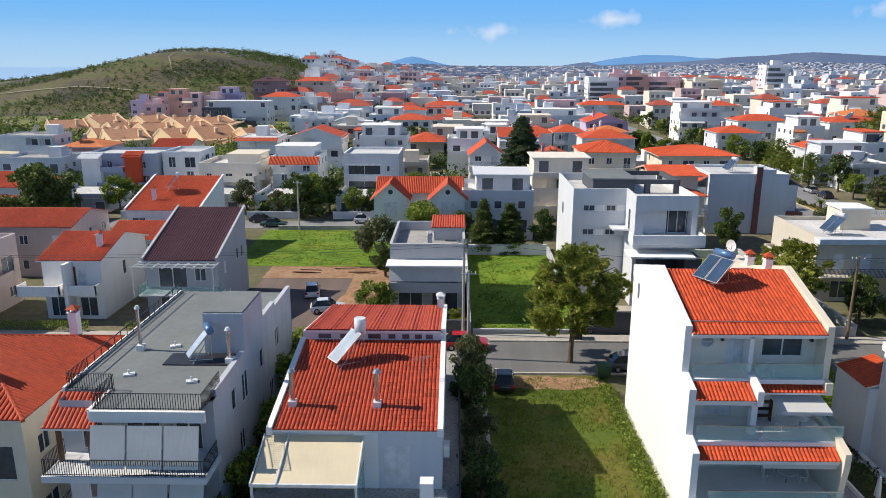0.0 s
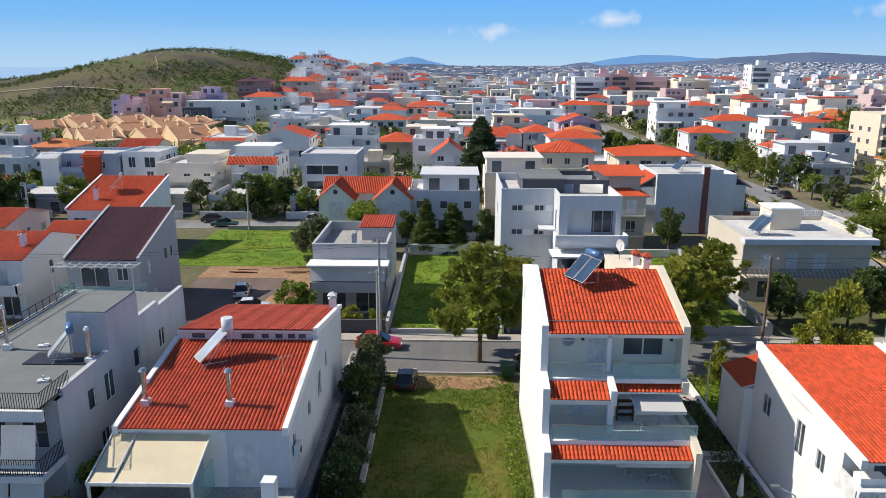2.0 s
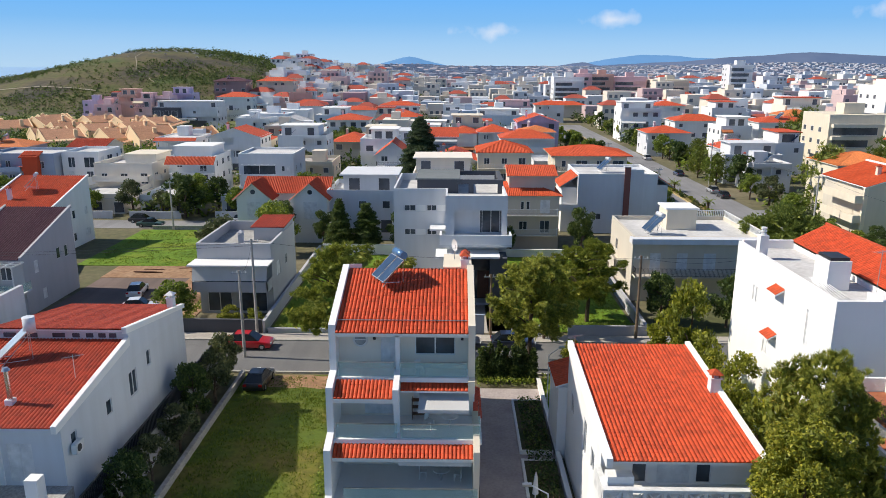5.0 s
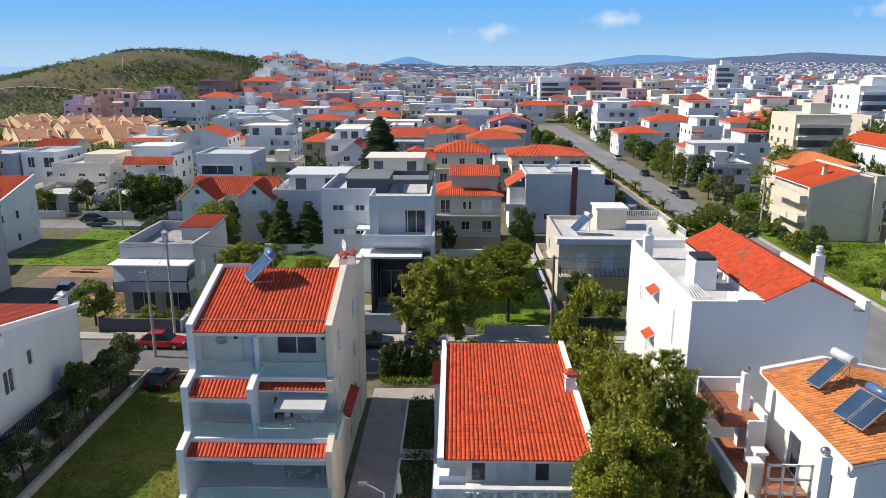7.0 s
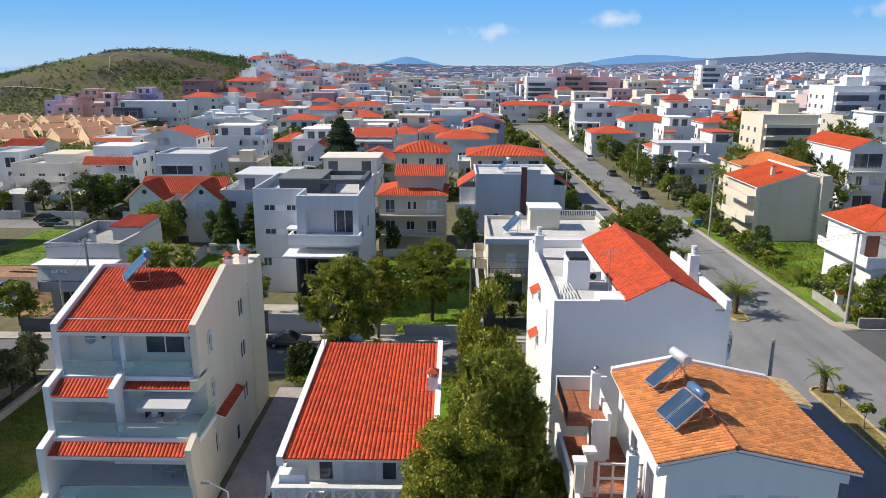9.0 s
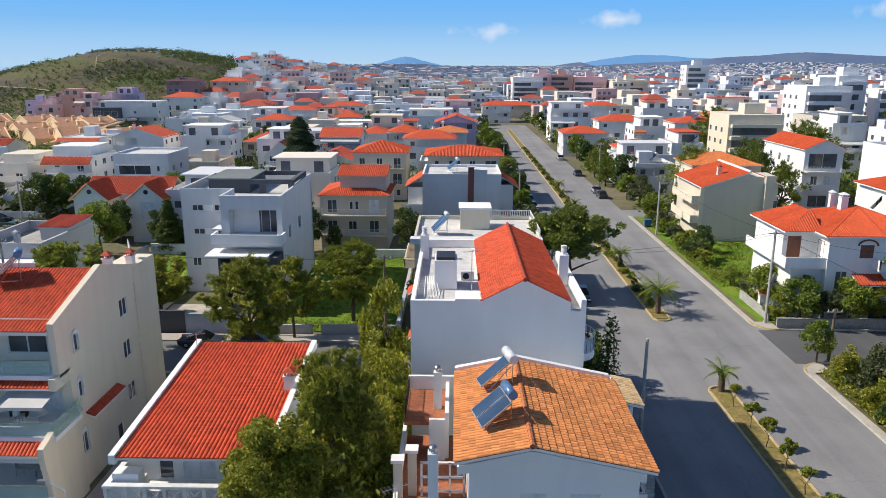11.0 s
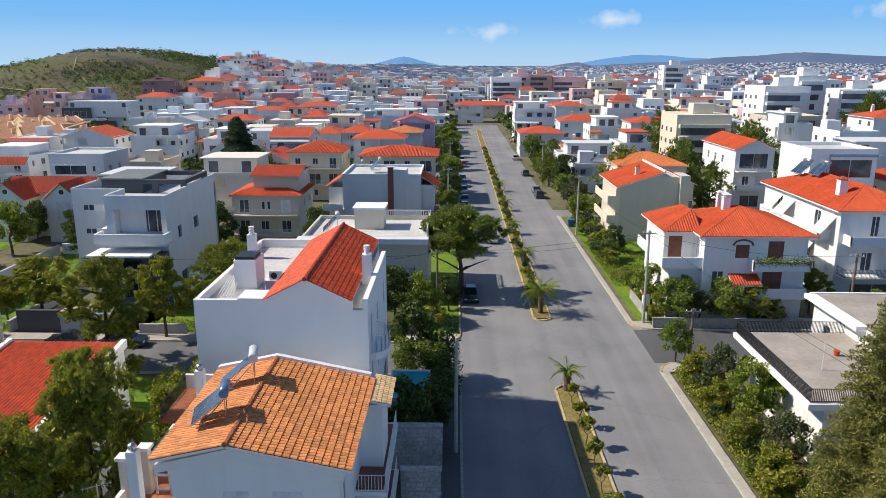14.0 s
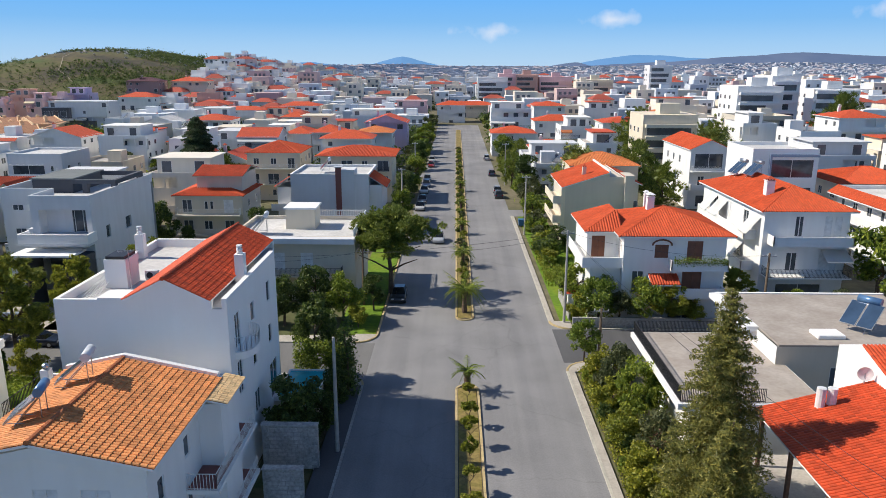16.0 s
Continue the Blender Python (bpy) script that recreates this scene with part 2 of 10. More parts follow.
OLIVE = foliage("olive_leaves", (0.10, 0.125, 0.05), (0.24, 0.25, 0.11))
DARKLEAF = foliage("dark_leaves", (0.07, 0.115, 0.024), (0.19, 0.24, 0.055))
CONIFER = foliage("conifer_needles", (0.18, 0.19, 0.045), (0.44, 0.39, 0.10))
SPRUCE = foliage("spruce_needles", (0.075, 0.115, 0.05), (0.19, 0.235, 0.10))
# Silvery base colour with the bright sky reflection painted in.
SKYSILVER = plain("sky_silvered_collector_glass", (0.42, 0.48, 0.54), 0.12, 0, 0.3, 1.0)
SOLAR = plain("solar_glass", (0.045, 0.08, 0.14), 0.06, 0, 0.3, 1.0)

# mesh helpers -------------------------------------------------------


def box(bm, x0, x1, y0, y1, z0, z1, mi=0):
    v = [bm.verts.new((x, y, z)) for z in (z0, z1) for y in (y0, y1) for x in (x0, x1)]
    for f in ((0, 2, 3, 1), (4, 5, 7, 6), (0, 1, 5, 4), (1, 3, 7, 5), (3, 2, 6, 7), (2, 0, 4, 6)):
        bm.faces.new([v[i] for i in f]).material_index = mi
    return v


def band(bm, a, b, c, d, t, z0, z1):
    """A closed upright band of thickness t round a rectangle, in one piece."""
    q = [[bm.verts.new((x, y, z)) for x, y in ((a + k, c + k), (b - k, c + k), (b - k, d - k), (a + k, d - k))] for k in (0, t) for z in (z0, z1)]
    for i in range(4):
        j = (i + 1) % 4
        for p, r in ((q[0], q[1]), (q[1], q[3]), (q[3], q[2]), (q[2], q[0])):
            bm.faces.new((p[i], p[j], r[j], r[i]))


def rod(bm, a, b, r, r2=None, seg=8, mi=0):
    """A round bar from a to b, tapering to r2."""
    a, b = Vector(a), Vector(b)
    d = (b - a).normalized()
    s = d.orthogonal().normalized()
    w = d.cross(s)
    r2 = r if r2 is None else r2
    rings = []
    for c, q in ((a, r), (b, r2)):
        rings.append([bm.verts.new(c + (s * math.cos(k * math.tau / seg) + w * math.sin(k * math.tau / seg)) * q) for k in range(seg)])
    for k in range(seg):
        bm.faces.new((rings[0][k], rings[0][(k + 1) % seg], rings[1][(k + 1) % seg], rings[1][k])).material_index = mi
    bm.faces.new(rings[0][::-1]).material_index = mi
    bm.faces.new(rings[1]).material_index = mi


def poly(bm, pts, mi=0):
    f = bm.faces.new([bm.verts.new(p) for p in pts])
    f.material_index = mi
    return f


def uv_face(bm, pts, o, ud, vd, mi=0):
    """A face whose UVs are metres along ud and vd from o."""
    lay = bm.loops.layers.uv.verify()
    f = poly(bm, pts, mi)
    for lp in f.loops:
        d = lp.vert.co - Vector(o)
        lp[lay].uv = (d.dot(ud), d.dot(vd))
    return f


def to_mesh(name, bm, *mats):
    me = bpy.data.meshes.new(name)
    bm.to_mesh(me)
    bm.free()
    for m in mats:
        me.materials.append(m)
    return me


def thing(name, label, category, loc=(0, 0, 0), rz=0, group="", kind="", mesh=None):
    ob = new(name, mesh)
    ob.matrix_basis = pose(*loc, 0, 0, rz)
    if mesh is None:
        ob.empty_display_size = 0.3
    return tagged(ob, label, category, group, kind)


def part(name, bm, material, parent, label="", loc=(0, 0, 0), rz=0):
    """Links a bmesh (or a mesh) as one object under a thing or a part."""
    mats = material if isinstance(material, (list, tuple)) else [material]
    if name == "wall" and not isinstance(bm, bpy.types.Mesh):
        bmesh.ops.remove_doubles(bm, verts=bm.verts[:], dist=.001)
    me = bm if isinstance(bm, bpy.types.Mesh) else to_mesh(name, bm, *mats)
    ob = new(name, me)
    ob.parent = parent
    ob.matrix_basis = pose(*loc, 0, 0, rz)
    return tagged(ob, label) if label else ob


def structure(name, bm, material, label, category):
    mats = material if isinstance(material, (list, tuple)) else [material]
    return tagged(new(name, to_mesh(name, bm, *mats)), label, category, kind="structure")

# houses -------------------------------------------------------------
ROT = {"S": 0, "E": 90, "N": 180, "W": 270}


def facade(bm, o, ud, W, H, holes, depth=0.2, mi=0, back=1):
    """A wall face from o along ud, W by H, with recessed openings (u0, u1, v0, v1)."""
    o, ud = Vector(o), Vector(ud)
    inn = Vector((-ud.y, ud.x, 0)) * depth
    us = sorted({0.0, W, *[a for h in holes for a in h[:2]]})
    vs = sorted({0.0, H, *[a for h in holes for a in h[2:4]]})
    at = lambda u, v, k=0: o + ud * u + Vector((0, 0, v)) + inn * k
    for i in range(len(us) - 1):
        for j in range(len(vs) - 1):
            cu, cv = (us[i] + us[i + 1]) / 2, (vs[j] + vs[j + 1]) / 2
            if not any(a < cu < b and c < cv < d for a, b, c, d in holes):
                poly(bm, [at(us[i], vs[j]), at(us[i + 1], vs[j]), at(us[i + 1], vs[j + 1]), at(us[i], vs[j + 1])], mi)
    for a, b, c, d in holes:
        q = [(a, c), (b, c), (b, d), (a, d)]
        for k in range(4):
            p, r = q[k], q[(k + 1) % 4]
            poly(bm, [at(*p), at(*p, 1), at(*r, 1), at(*r)], mi)
        poly(bm, [at(*p, 1) for p in q], back)


WINDOW_MESHES = {}


def window_mesh(w, h, style):
    key = (round(w, 1), round(h, 1), style)
    if key not in WINDOW_MESHES:
        w, h = key[:2]
        bm = bmesh.new()
        t = 0.06
        box(bm, 0, w, 0.04, 0.11, 0, t), box(bm, 0, w, 0.04, 0.11, h - t, h)
        box(bm, 0, t, 0.04, 0.11, t, h - t), box(bm, w - t, w, 0.04, 0.11, t, h - t)
        if w > 0.85:
            box(bm, w / 2 - 0.04, w / 2 + 0.04, 0.035, 0.10, t, h - t)
        frame_me = to_mesh("window", bm, BROWNWOOD if style == "wood" else FRAME)
        bm = bmesh.new()
        if style in ("shutter", "wood"):
            k = max(3, int(h / 0.16))
            for i in range(k):
                z = t + (h - 2 * t) * i / k
                zz = z + (h - 2 * t) / k
                poly(bm, [(t, 0.05, z), (w - t, 0.05, z), (w - t, 0.085, zz), (t, 0.085, zz)])
                poly(bm, [(t, 0.085, zz), (w - t, 0.085, zz), (w - t, 0.05, zz), (t, 0.05, zz)])
            bmesh.ops.remove_doubles(bm, verts=bm.verts[:], dist=.001)
        else:
            box(bm, t, w - t, 0.07, 0.09, t, h - t)
        pane_me = to_mesh("pane", bm, BROWNWOOD if style == "wood" else FRAME if style == "shutter" else GLASS)
        WINDOW_MESHES[key] = (frame_me, pane_me)
    return WINDOW_MESHES[key]


def put_window(house, side, x, y, z, w, h, style="glass"):
    """A window in a recess: x, y is the opening's lower left corner seen from outside."""
    a, b = window_mesh(w, h, style)
    win = part("window", a, None, house, "", (x, y, z), ROT[side])
    part("shutter" if style in ("shutter", "wood") else "pane", b, None, win)
    return win


def railing(bm, pts, z, h=0.95, gap=0.14, r=0.012):
    """Upright bars with a top and a bottom rail along pts."""
    for (ax, ay), (bx, by) in zip(pts, pts[1:]):
        L = math.hypot(bx - ax, by - ay)
        for zz in (z + 0.08, z + h):
            rod(bm, (ax, ay, zz), (bx, by, zz), r * 1.8, seg=4)
        k = max(2, int(L / gap))
        for i in range(k + 1):
            f = i / k
            x, y = ax + (bx - ax) * f, ay + (by - ay) * f
            box(bm, x - r, x + r, y - r, y + r, z, z + h)


def low_wall(bm, pts, z, h, t=0.12):
    for (ax, ay), (bx, by) in zip(pts, pts[1:]):
        d = Vector((bx - ax, by - ay, 0)).normalized() * (t / 2)
        if abs(d.x) < 1e-6 or abs(d.y) < 1e-6:
            box(bm, min(ax, bx) - t / 2, max(ax, bx) + t / 2, min(ay, by) - t / 2, max(ay, by) + t / 2, z, z + h)
            continue
        n = Vector((-d.y, d.x, 0))
        v = box(bm, 0, 1, 0, 1, z, z + h)
        for q, (sx, sy) in zip(v, ((-1, -1), (1, -1), (-1, 1), (1, 1)) * 2):
            c = Vector((bx, by, 0)) + d * .3 if sx > 0 else Vector((ax, ay, 0)) - d * .3
            q.co.x, q.co.y = c.x + n.x * sy, c.y + n.y * sy


RIBS = [True]


def barrel_sheet(bm, p, ud, vd, nrm, step=.27, rise=.095):
    """A continuous sheet of barrel ribs running up the slope, trimmed to its outline."""
    o = p[0]
    q = [((c - o).dot(ud), (c - o).dot(vd)) for c in p]
    lo, hi = min(a for a, _ in q), max(a for a, _ in q)
    n = max(2, int((hi - lo) / step)) * 4
    lay = bm.loops.layers.uv.verify()
    cols = []
    for k in range(n + 1):
        u = lo + (hi - lo) * min(max(k / n, 1e-4), 1 - 1e-4)
        vs = []
        for (a, b), (c, d) in zip(q, q[1:] + q[:1]):
            if (a - u) * (c - u) < 0:
                vs.append(b + (d - b) * (u - a) / (c - a))
        if len(vs) < 2:
            continue
        h = .012 + rise * (0, .75, 1, .75)[k % 4]
        cols.append([(u, v, bm.verts.new(o + ud * u + vd * v + nrm * h)) for v in (min(vs), max(vs))])
    for a, b in zip(cols, cols[1:]):
        f = bm.faces.new((a[0][2], b[0][2], b[1][2], a[1][2]))
        for lp, w in zip(f.loops, (a[0], b[0], b[1], a[1])):
            lp[lay].uv = (w[0], w[1])


def roof_slope(bm, pts, thick=0.14):
    """One tiled slope: pts from the eave's left round to the ridge, seen from above; face 0 tiles, 1 edge."""
    p = [Vector(q) for q in pts]
    ud = (p[1] - p[0]).normalized()
    nrm = (p[1] - p[0]).cross(p[-1] - p[0]).normalized()
    vd = nrm.cross(ud)
    low = [q - Vector((0, 0, thick)) for q in p]
    if RIBS[0]:
        barrel_sheet(bm, p, ud, vd, nrm)
    uv_face(bm, p, p[0], ud, vd, 0)
    uv_face(bm, low[::-1], p[0], ud, vd, 1)
    for k in range(len(p)):
        j = (k + 1) % len(p)
        uv_face(bm, [p[k], low[k], low[j], p[j]], p[0], ud, vd, 1)


def ridge_caps(bm, a, b, r=0.12, mi=0):
    a, b = Vector(a), Vector(b)
    k = max(1, int((b - a).length / 0.4))
    for i in range(k):
        rod(bm, a + (b - a) * (i / k), a + (b - a) * ((i + 1.06) / k), r, r * 0.88, seg=7, mi=mi)


def auto_holes(W, floors, fh, rng, z0=0.0, door=0.4, dense=3.2):
    out = []
    n = max(1, int(W / dense))
    for f in range(floors):
        for i in range(n):
            c = W * (i + 0.5) / n + rng.uniform(-0.2, 0.2)
            if rng.random() < door and f > 0:
                w, v, h = rng.choice((1.4, 1.8, 2.2)), 0.1, 2.1
            else:
                w, v, h = rng.choice((0.8, 1.1, 1.4)), 0.95, 1.2
            w = min(w, W / n - 0.4)
            z = z0 + f * fh + v
            out.append((round(c - w / 2, 2), round(c + w / 2, 2), round(z, 2), round(min(z + h, z0 + (f + 1) * fh - 0.25), 2)))
    return out


def solar_heater(x, y, z, rz=-75, panels=2, tilt=42, s=1.0, tank_mat=None, label="", upright=False, face=None):
    """Rooftop water heater: collectors on a frame with a tank across the top."""
    ob = thing("solar_water_heater", label or "rooftop solar water heater with dark collectors and metal tank", "solar heater", (x, y, z), rz, "solar water heaters")
    a = radians(tilt)
    L, W = 2.0 * s, 1.0 * s
    cx, cz = math.cos(a), math.sin(a)
    for k in range(panels):
        x0 = (k - panels / 2) * (W + 0.06)
        bm = bmesh.new()
        q = lambda u, v, w: (x0 + u, v * cx - w * cz, 0.25 + v * cz + w * cx)
        for (u0, u1, v0, v1, w0, w1, mi) in ((0, W, 0, L, 0, 0.07, 0), (0.04, W - 0.04, 0.04, L - 0.04, 0.07, 0.078, 1)):
            v8 = [bm.verts.new(q(u, v, w)) for w in (w0, w1) for v in (v0, v1) for u in (u0, u1)]
            for f in ((0, 2, 3, 1), (4, 5, 7, 6), (0, 1, 5, 4), (1, 3, 7, 5), (3, 2, 6, 7), (2, 0, 4, 6)):
                bm.faces.new([v8[i] for i in f]).material_index = mi
        part("collector", bm, [METAL, face or SOLAR], ob)
    bm = bmesh.new()
    w = 0.72 * s
    if upright:
        rod(bm, (0, L * cx + 0.2, 0.1 + L * cz), (0, L * cx + 0.2, 1.1 + L * cz), 0.31 * s, seg=16)
    else:
        rod(bm, (-w, L * cx + 0.1, 0.5 + L * cz), (w, L * cx + 0.1, 0.5 + L * cz), 0.25 * s, seg=16)
    for f in bm.faces:
        f.smooth = len(f.verts) == 4
    part("tank", bm, tank_mat or METAL, ob)
    if label:
        for sx in (-w * 0.7, w * 0.7):
            for p, q in (((sx, 0, -0.3), (sx, L * cx + 0.1, 0.2 + L * cz)), ((sx, L * cx + 0.1, -0.3), (sx, L * cx + 0.1, 0.3 + L * cz)), ((sx, 0, 0.15), (sx, L * cx + 0.1, 0.0))):
                bm = bmesh.new()
                rod(bm, p, q, 0.025, seg=5)
                part("strut", bm, METAL, ob)
        return ob
    bm = bmesh.new()
    for sx in (-w * 0.7, w * 0.7):
        rod(bm, (sx, 0, -0.3), (sx, L * cx + 0.1, 0.2 + L * cz), 0.025, seg=5)
        rod(bm, (sx, L * cx + 0.1, -0.3), (sx, L * cx + 0.1, 0.3 + L * cz), 0.025, seg=5)
        rod(bm, (sx, 0, 0.15), (sx, L * cx + 0.1, 0.0), 0.025, seg=5)
    rod(bm, (-w * 0.7, L * cx + 0.1, 0.1), (w * 0.7, L * cx + 0.1, L * cz), 0.02, seg=5)
    part("stand", bm, METAL, ob)
    return ob


def antenna(x, y, z, h=2.5):
    bm = bmesh.new()
    rod(bm, (0, 0, 0), (0, 0, h), 0.025, seg=6)
    rod(bm, (-0.6, 0, h - 0.1), (0.6, 0, h - 0.1), 0.014, seg=4)
    for k in range(7):
        u = -0.55 + k * 0.18
        rod(bm, (u, -0.3 + 0.02 * k, h - 0.1), (u, 0.3 - 0.02 * k, h - 0.1), 0.008, seg=4)
    return thing("tv_antenna", "thin metal television aerial on a roof mast", "antenna", (x, y, z), 30, "aerials", mesh=to_mesh("tv_antenna", bm, METAL))


def chimney(parent, x, y, z, h=1.3, w=0.5, mat=None, cap=None):
    bm = bmesh.new()
    box(bm, x - w / 2, x + w / 2, y - w / 2, y + w / 2, z - 0.6, z + h)
    box(bm, x - w / 2 - 0.06, x + w / 2 + 0.06, y - w / 2 - 0.06, y + w / 2 + 0.06, z + h, z + h + 0.08)
    st = part("chimney", bm, mat or WHITE, parent)
    bm = bmesh.new()
    for sx in (-1, 1):
        for sy in (-1, 1):
            box(bm, x + sx * w * 0.35 - 0.04, x + sx * w * 0.35 + 0.04, y + sy * w * 0.35 - 0.04, y + sy * w * 0.35 + 0.04, z + h + 0.08, z + h + 0.3)
    q = w / 2 + 0.1
    for a, b in (((-q, -q), (q, -q)), ((q, -q), (q, q)), ((q, q), (-q, q)), ((-q, q), (-q, -q))):
        poly(bm, [(x + a[0], y + a[1], z + h + 0.3), (x + b[0], y + b[1], z + h + 0.3), (x, y, z + h + 0.58)])
    part("chimney_cap", bm, cap or MATS["red_tile_plain"], st)


plain("red_tile_plain", (0.48, 0.07, 0.02), 0.8, 0, 0.3, 5)


def house(label, x0, x1, y0, y1, h, wall, roof, floors=2, win=None, balc=(), seed=1, style="glass", rail="bars", category="house", group="houses", dense=3.2, sides="SEW", z0=0.0, eave=0.35, over=None):
    """A house block. roof: ('flat', slab, parapet) or (kind, axis, rise, tile); win: holes by side or None for regular ones;
    balc: (side, u0, u1, z, depth)."""
    rng = random.Random(seed)
    cx, cy = (x0 + x1) / 2, (y0 + y1) / 2
    ob = thing("house", label, category, (cx, cy, z0), 0, group)
    a, b, c, d = x0 - cx, x1 - cx, y0 - cy, y1 - cy
    fh = h / floors
    bm = bmesh.new()
    corners = {"S": ((a, c, 0), (1, 0, 0), b - a), "E": ((b, c, 0), (0, 1, 0), d - c), "N": ((b, d, 0), (-1, 0, 0), b - a), "W": ((a, d, 0), (0, -1, 0), d - c)}
    for s, (o, ud, W) in corners.items():
        holes = []
        if s in sides:
            holes = list(win.get(s, [])) if win is not None else auto_holes(W, floors, fh, rng, 0.0, 0.45 if s == "S" else 0.12, dense)
        facade(bm, o, ud, W, h, [q[:4] for q in holes])
        for q in holes:
            st = q[4] if len(q) > 4 else style if rng.random() < 0.8 else "shutter"
            p = Vector(o) + Vector(ud) * q[0]
            put_window(ob, s, p.x, p.y, q[2], q[1] - q[0], q[3] - q[2], st)
    kind = roof[0]
    if kind == "flat":
        ph = roof[2]
        t = 0.2
        pb = bmesh.new()
        band(pb, a, b, c, d, t, h, h + ph)
        part("parapet", pb, wall, ob)
        rb = bmesh.new()
        box(rb, a + t, b - t, c + t, d - t, h - 0.1, h + 0.06)
        part("roof", rb, roof[1], ob)
        cp = bmesh.new()
        band(cp, a - .04, b + .04, c - .04, d + .04, t + .08, h + ph + .002, h + ph + .06)
        part("parapet_coping", cp, BRIGHT if wall in (WHITE, BRIGHT, PALE) else wall, ob)
    else:
        rise, tile = roof[2], roof[3]
        e = eave
        rb = bmesh.new()
        H = h + 0.1
        if kind == "gable" and roof[1] == "y":
            r = rise * (1 + 2 * e / (b - a))
            lo = H - rise * 2 * e / (b - a)
            roof_slope(rb, [(a - e, d + e, lo), (a - e, c - e, lo), (0, c - e, H + rise), (0, d + e, H + rise)])
            roof_slope(rb, [(b + e, c - e, lo), (b + e, d + e, lo), (0, d + e, H + rise), (0, c - e, H + rise)])
            ridge_caps(rb, (0, c - e, H + rise), (0, d + e, H + rise))
            for yy, fl in ((c, 1), (d, -1)):
                poly(bm, [(a, yy, h), (b, yy, h), (0, yy, h + rise)][::fl])
        elif kind == "gable":
            lo = H - rise * 2 * e / (d - c)
            roof_slope(rb, [(a - e, c - e, lo), (b + e, c - e, lo), (b + e, 0, H + rise), (a - e, 0, H + rise)])
            roof_slope(rb, [(b + e, d + e, lo), (a - e, d + e, lo), (a - e, 0, H + rise), (b + e, 0, H + rise)])
            ridge_caps(rb, (a - e, 0, H + rise), (b + e, 0, H + rise))
            for xx, fl in ((b, 1), (a, -1)):
                poly(bm, [(xx, c, h), (xx, d, h), (xx, 0, h + rise)][::fl])
        elif kind == "hip":
            w, l = b - a + 2 * e, d - c + 2 * e
            k = min(w, l) / 2
            if w >= l:
                r0, r1 = (a - e + k, 0, H + rise), (b + e - k - 0.01, 0, H + rise)
                roof_slope(rb, [(a - e, c - e, H), (b + e, c - e, H), r1, r0])
                roof_slope(rb, [(b + e, d + e, H), (a - e, d + e, H), r0, r1])
                roof_slope(rb, [(b + e, c - e, H), (b + e, d + e, H), r1])
                roof_slope(rb, [(a - e, d + e, H), (a - e, c - e, H), r0])
                for q, r in (((a - e, c - e, H), r0), ((a - e, d + e, H), r0), ((b + e, c - e, H), r1), ((b + e, d + e, H), r1), (r0, r1)):
                    ridge_caps(rb, q, r)
            else:
                r0, r1 = (0, c - e + k, H + rise), (0, d + e - k - 0.01, H + rise)
                roof_slope(rb, [(b + e, c - e, H), (b + e, d + e, H), r1, r0])
                roof_slope(rb, [(a - e, d + e, H), (a - e, c - e, H), r0, r1])
                roof_slope(rb, [(a - e, c - e, H), (b + e, c - e, H), r0])
                roof_slope(rb, [(b + e, d + e, H), (a - e, d + e, H), r1])
                for q, r in (((a - e, c - e, H), r0), ((b + e, c - e, H), r0), ((a - e, d + e, H), r1), ((b + e, d + e, H), r1), (r0, r1)):
                    ridge_caps(rb, q, r)
        else:  # one slope rising to the back
            roof_slope(rb, [(a, c - e, H - rise * e / (d - c)), (b, c - e, H - rise * e / (d - c)), (b, d, H + rise), (a, d, H + rise)])
            for xx, fl in ((b, 1), (a, -1)):
                poly(bm, [(xx, c, h), (xx, d, h), (xx, d, h + rise)][::fl])
            poly(bm, [(b, d, h), (a, d, h), (a, d, h + rise), (b, d, h + rise)])
            for xx in (a, b):
                v = [(xx - .13, c - e, H - .1), (xx + .13, c - e, H - .1), (xx + .13, d + .1, H + rise - .02), (xx - .13, d + .1, H + rise - .02)]
                up = [(p[0], p[1], p[2] + .3) for p in v]
                for k in range(4):
                    j = (k + 1) % 4
                    poly(bm, [v[k], v[j], up[j], up[k]])
                poly(bm, up)
        part("roof", rb, [tile, wall], ob)
    poly(bm, [(a, c, h), (b, c, h), (b, d, h), (a, d, h)])
    part("wall", bm, [wall, MATS["window_glass"]], ob)
    for q in balc:
        s, u0, u1, z, dep = q[:5]
        o, ud, W = corners[s]
        o, ud = Vector(o), Vector(ud)
        out = Vector((ud.y, -ud.x, 0))
        p0, p1 = o + ud * u0, o + ud * u1
        f0, f1 = p0 + out * dep, p1 + out * dep
        xs, ys = [v.x for v in (p0, p1, f0, f1)], [v.y for v in (p0, p1, f0, f1)]
        sb = bmesh.new()
        box(sb, min(xs), max(xs), min(ys), max(ys), z - 0.16, z)
        kindr = q[5] if len(q) > 5 else rail
        bal = part("balcony", sb, wall, ob)
        rb = bmesh.new()
        i = 0.07
        pts = [p0 + out * i, f0 - out * i + ud * i, f1 - out * i - ud * i, p1 + out * i]
        pts[0] = p0 + ud * i
        pts[3] = p1 - ud * i
        pp = [(v.x, v.y) for v in pts]
        if kindr == "bars":
            railing(rb, pp, z)
            part("railing", rb, DARKMETAL if seed % 2 else WHITEPAINT, bal)
        elif kindr == "glass":
            low_wall(rb, pp, z + 0.1, 0.85, 0.02)
            part("glass_railing", rb, MATS["green_glass"], bal)
        else:
            low_wall(rb, pp, z, 0.95, 0.12)
            part("parapet", rb, wall, bal)
    return ob


